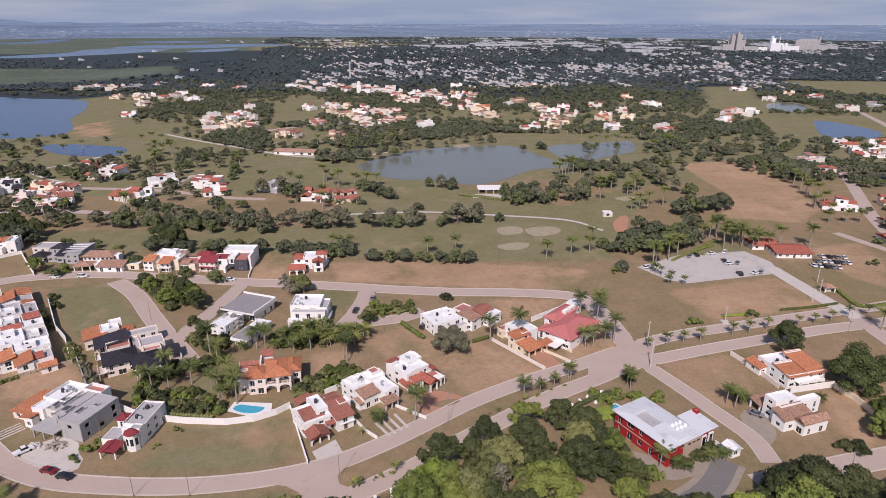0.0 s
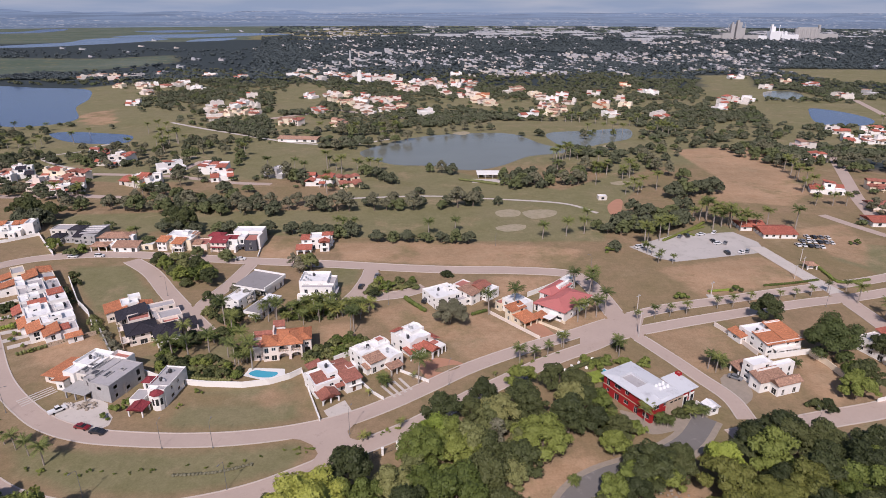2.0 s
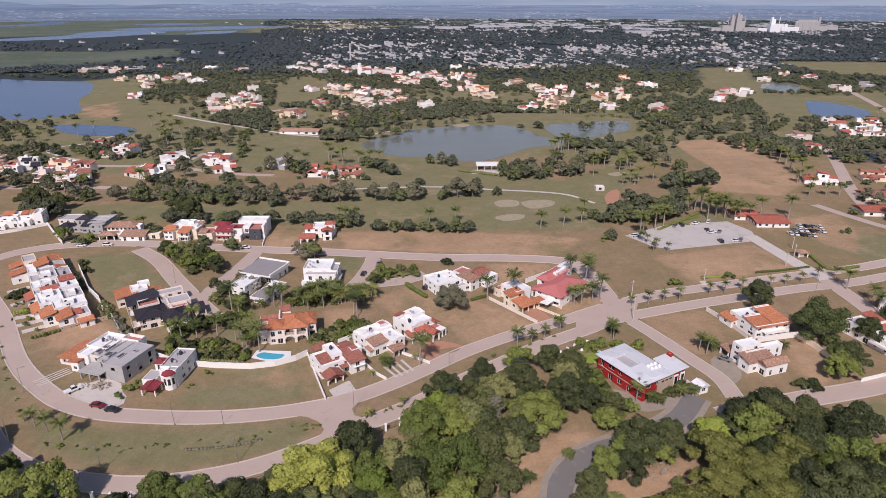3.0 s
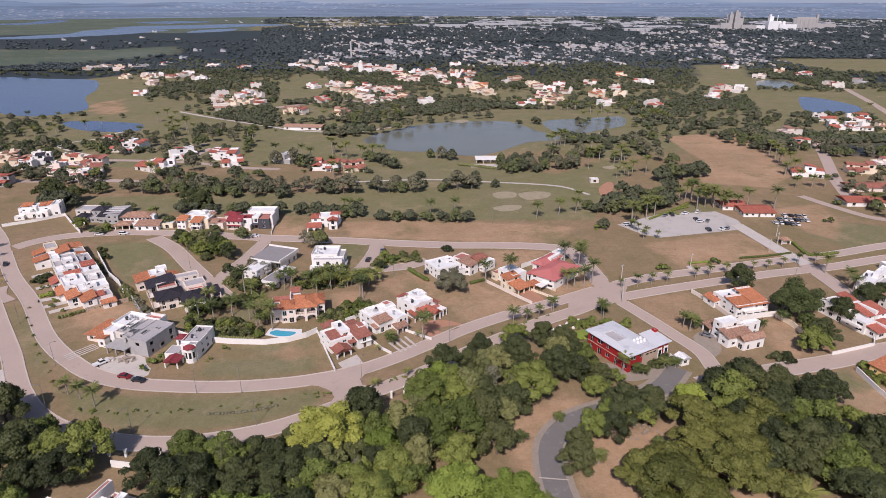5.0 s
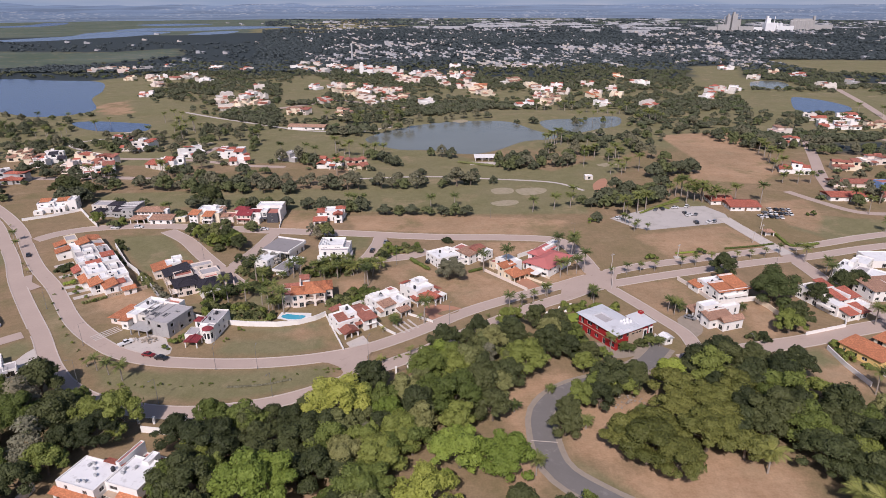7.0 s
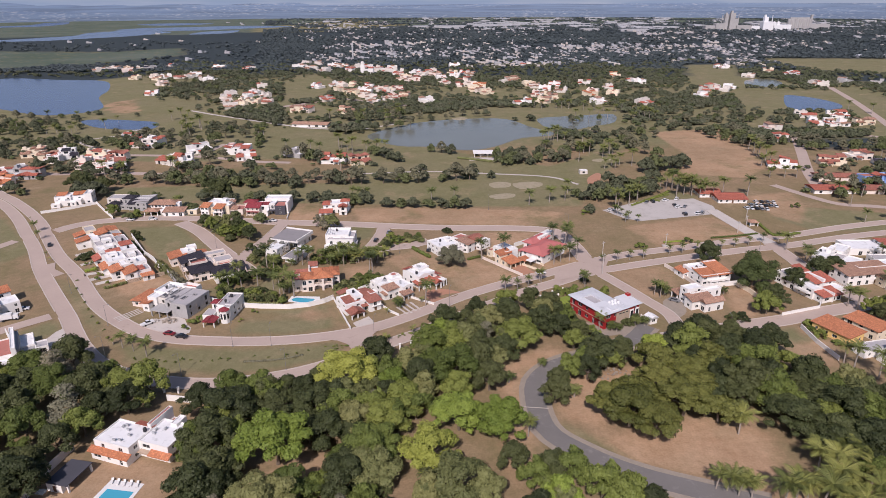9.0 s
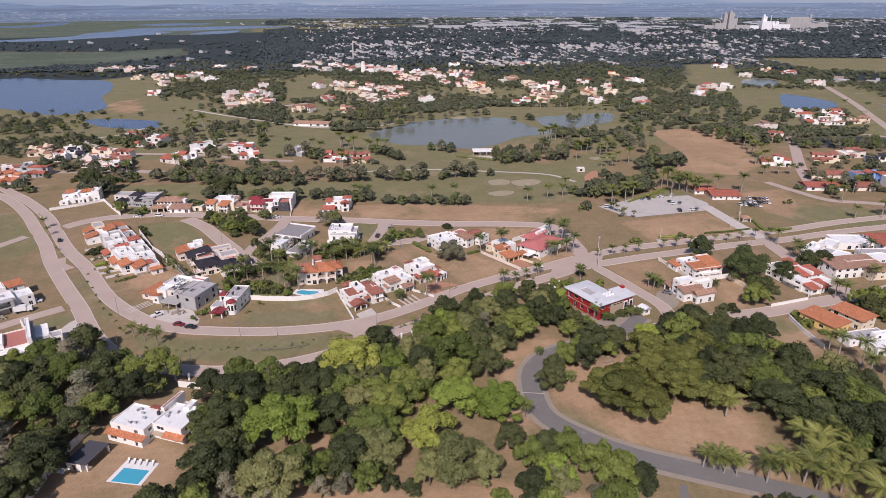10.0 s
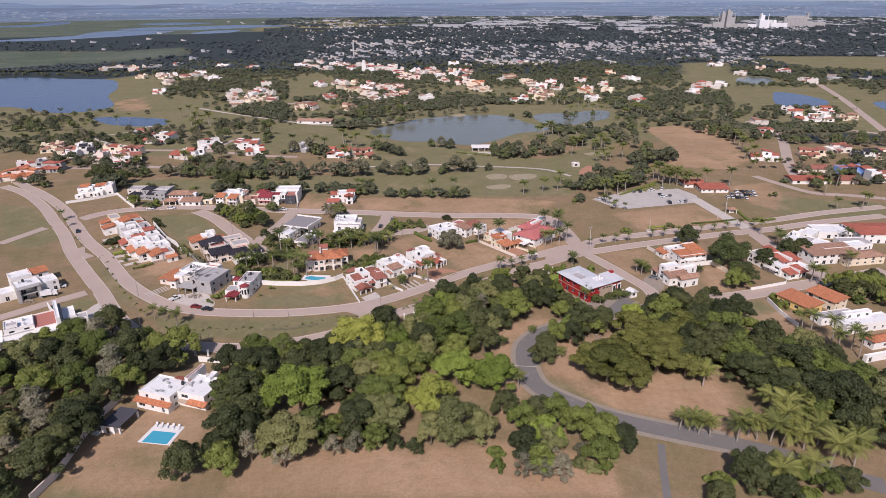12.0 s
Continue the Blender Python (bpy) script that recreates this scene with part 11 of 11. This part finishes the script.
sheet("terrace", "terracotta-paved club terrace", [(98.8, 338.1), (107.7, 352.5), (110.8, 349.1), (102.7, 324.7), (96.6, 320.7)], TERRACE, 0.04, "terrace", 3.0)


# ---- hedges and small planting ----
def hedge(line, wide, high, material, label, step=0.9):
    """A clipped hedge: a lumpy core with a coat of leaf clumps."""
    rs = np.random.RandomState(int(abs(line[0][0]) * 7) + 3)
    pts = curve_through(line, step)
    b = Build()
    for p in pts:
        v, f = rough_ball(rs, np.array((wide * 0.55, wide * 0.55, high * 0.55)), 0.12, ICO1)
        k = len(b.v)
        b.v += [(p.x + a, p.y + c, max(0.0, high * 0.5 + d)) for a, c, d in v]
        b.f += [tuple(int(i) + k for i in g) for g in f]
        for _ in range(16):
            n = Vector(rs.normal(size=3))
            n.normalize()
            n.z = abs(n.z)
            q = Vector((p.x + n.x * wide * 0.58, p.y + n.y * wide * 0.58, high * 0.5 + n.z * high * 0.55 + rs.uniform(-0.1, 0.1)))
            t = n.cross(Vector(rs.normal(size=3))).normalized() * rs.uniform(0.15, 0.3)
            s = n.cross(t)
            b.quad(q - t, q + s * 0.6, q + t, q - s * 0.6)
    tagged(put("hedge", b.mesh("hedge", material)), label, "hedge")


for line, wide, high, material, label in (
        ([(172.3, 247.0), (171.1, 234.8), (171.9, 226.2), (185.8, 228.7)], 1.6, 1.3, LEAF, "clipped green hedge along the access road"),
        ([(137.5, 223.0), (151.1, 225.6), (163.7, 229.1)], 1.3, 0.9, LEAF, "low clipped hedge along the boulevard"),
        ([(111.5, 217.1), (121.3, 218.8)], 1.3, 0.9, LEAF_LIME, "low clipped hedge along the boulevard"),
        ([(38.5, 153.6), (42.4, 157.2), (48.6, 161.0), (52.7, 163.3)], 2.0, 1.0, LEAF_DARK, "dark low hedge along the office verge"),
        ([(42.6, 149.6), (46.2, 151.4), (49.4, 152.6)], 5.6, 1.2, LEAF_LIME, "broad fresh green clipped hedge beside the red office"),
        ([(-15.7, 209.6), (-11.5, 203.6), (-7.4, 198.4)], 1.8, 1.8, LEAF, "dense green hedge beside the lane"),
        ([(11.2, 195.6), (16.4, 198.6)], 1.4, 1.4, LEAF, "dense green hedge beside the lot"),
        ([(130.8, 285.9), (128.4, 290.7), (141.1, 299.2)], 1.4, 1.0, LEAF, "low hedge round the club lawn"),
        ([(112.5, 278.0), (133.3, 295.7), (144.0, 306.2)], 1.6, 1.0, LEAF, "low hedge round the club lawn"),
        ([(11.3, 397.8), (24.4, 392.3), (35.2, 386.9)], 3.0, 1.6, LEAF_OLIVE, "low hedge before the lake house"),
        ([(-68.5, 107.6), (-58.0, 108.8), (-49.9, 111.7)], 0.9, 0.5, LEAF_GREY, "low plants on the verge")):
    hedge(line, wide, high, material, label)
for line, material, label in (([(-145.7, 165.3), (-142.9, 167.5), (-139.2, 170.5)], LEAF_OLIVE, "dry clipped hedge before the town houses"), ([(-138.6, 171.6), (-132.6, 176.0), (-126.4, 180.7)], LEAF_DARK, "dark creeper along the lot wall"),
                              ([(-163.6, 183.4), (-160.6, 185.6)], LEAF_LIME, "low clipped hedge in a front garden"), ([(-92.0, 152.6), (-80.0, 150.6), (-68.0, 149.4)], LEAF_OLIVE, "dense hedge behind the garden wall")):
    hedge(line, 1.2, 1.5, material, label)
for line, n, seed in (([(-108.3, 109.3), (-95.7, 108.2), (-83.9, 108.7), (-74.3, 109.3)], 12, 5), ([(-164.7, 176.0), (-144.8, 148.6), (-131.7, 133.2), (-121.1, 121.2)], 9, 6), ([(11.2, 149.8), (20.1, 155.5), (39.7, 168.6)], 10, 7),
                      ([(-68.1, 110.4), (-57.2, 111.8), (-45.7, 114.8)], 5, 8), ([(-42.7, 117.6), (-38.4, 118.8), (-35.5, 117.6), (-38.6, 115.1)], 7, 9), ([(-23.4, 122.0), (-18.1, 124.3), (-12.7, 127.6)], 5, 10)):
    rng = random.Random(seed)
    pts = curve_through(line, 1.0)
    for k in range(n):
        p = pts[int((k + 0.5) / n * len(pts))]
        tree("bush", p.x + rng.uniform(-0.8, 0.8), p.y + rng.uniform(-0.8, 0.8), rng.uniform(0.3, 0.6), "small garden shrub on the planted verge")

# white boulders along the office verge
for k, (x, y) in enumerate(((39.6, 156.8), (42.6, 159.4), (45.2, 161.2), (48.0, 162.8), (50.4, 163.8), (40.4, 152.2), (47.2, 158.2))):
    v, f = rough_ball(np.random.RandomState(60 + k), 1.0, 0.14)
    stone = mesh_of("boulder", [tuple(q) for q in v], [tuple(int(n) for n in g) for g in f], WHITE)
    boulder = put("boulder", stone, None, pose(x, y, 0.28, 0, 0, 40 * k) @ Matrix.Diagonal((0.75, 0.55, 0.45, 1)))
    tagged(boulder, "whitewashed boulder on the dry verge", "boulder", "boulders of the verge")

# ---- building rubble on the forecourt ----
def rubble(label, x, y, n, reach, seed, material):
    rng = random.Random(seed)
    b = Build()
    for _ in range(n):
        a, r = rng.uniform(0, 6.28), reach * rng.random() ** 0.7
        px, py, k = r * math.cos(a), r * math.sin(a) * 0.7, rng.uniform(0.15, 0.55)
        h0 = max(0.0, 0.7 * (1 - r / reach))
        v, f = ICO1
        base = len(b.v)
        b.v += [(px + q[0] * k * rng.uniform(0.7, 1.2), py + q[1] * k * rng.uniform(0.7, 1.2), h0 + 0.1 + q[2] * k * 0.7) for q in v]
        b.f += [tuple(int(i) + base for i in g) for g in f]
    tagged(put("rubble_heap", b.mesh("rubble_heap", material), None, pose(x, y, 0)), label, "rubble", "", "stuff")


rubble("heap of building rubble and sand", -106.3, 136.9, 60, 3.0, 1, SCRUB)
rubble("heap of pale sand and blocks", -112.5, 136.8, 50, 2.2, 2, CONCRETE)
rubble("heap of building rubble", -174.8, 133.0, 60, 3.0, 3, SCRUB)
rubble("scattered stones and dry cuttings", 54.4, 99.9, 50, 6.0, 4, SCRUB)
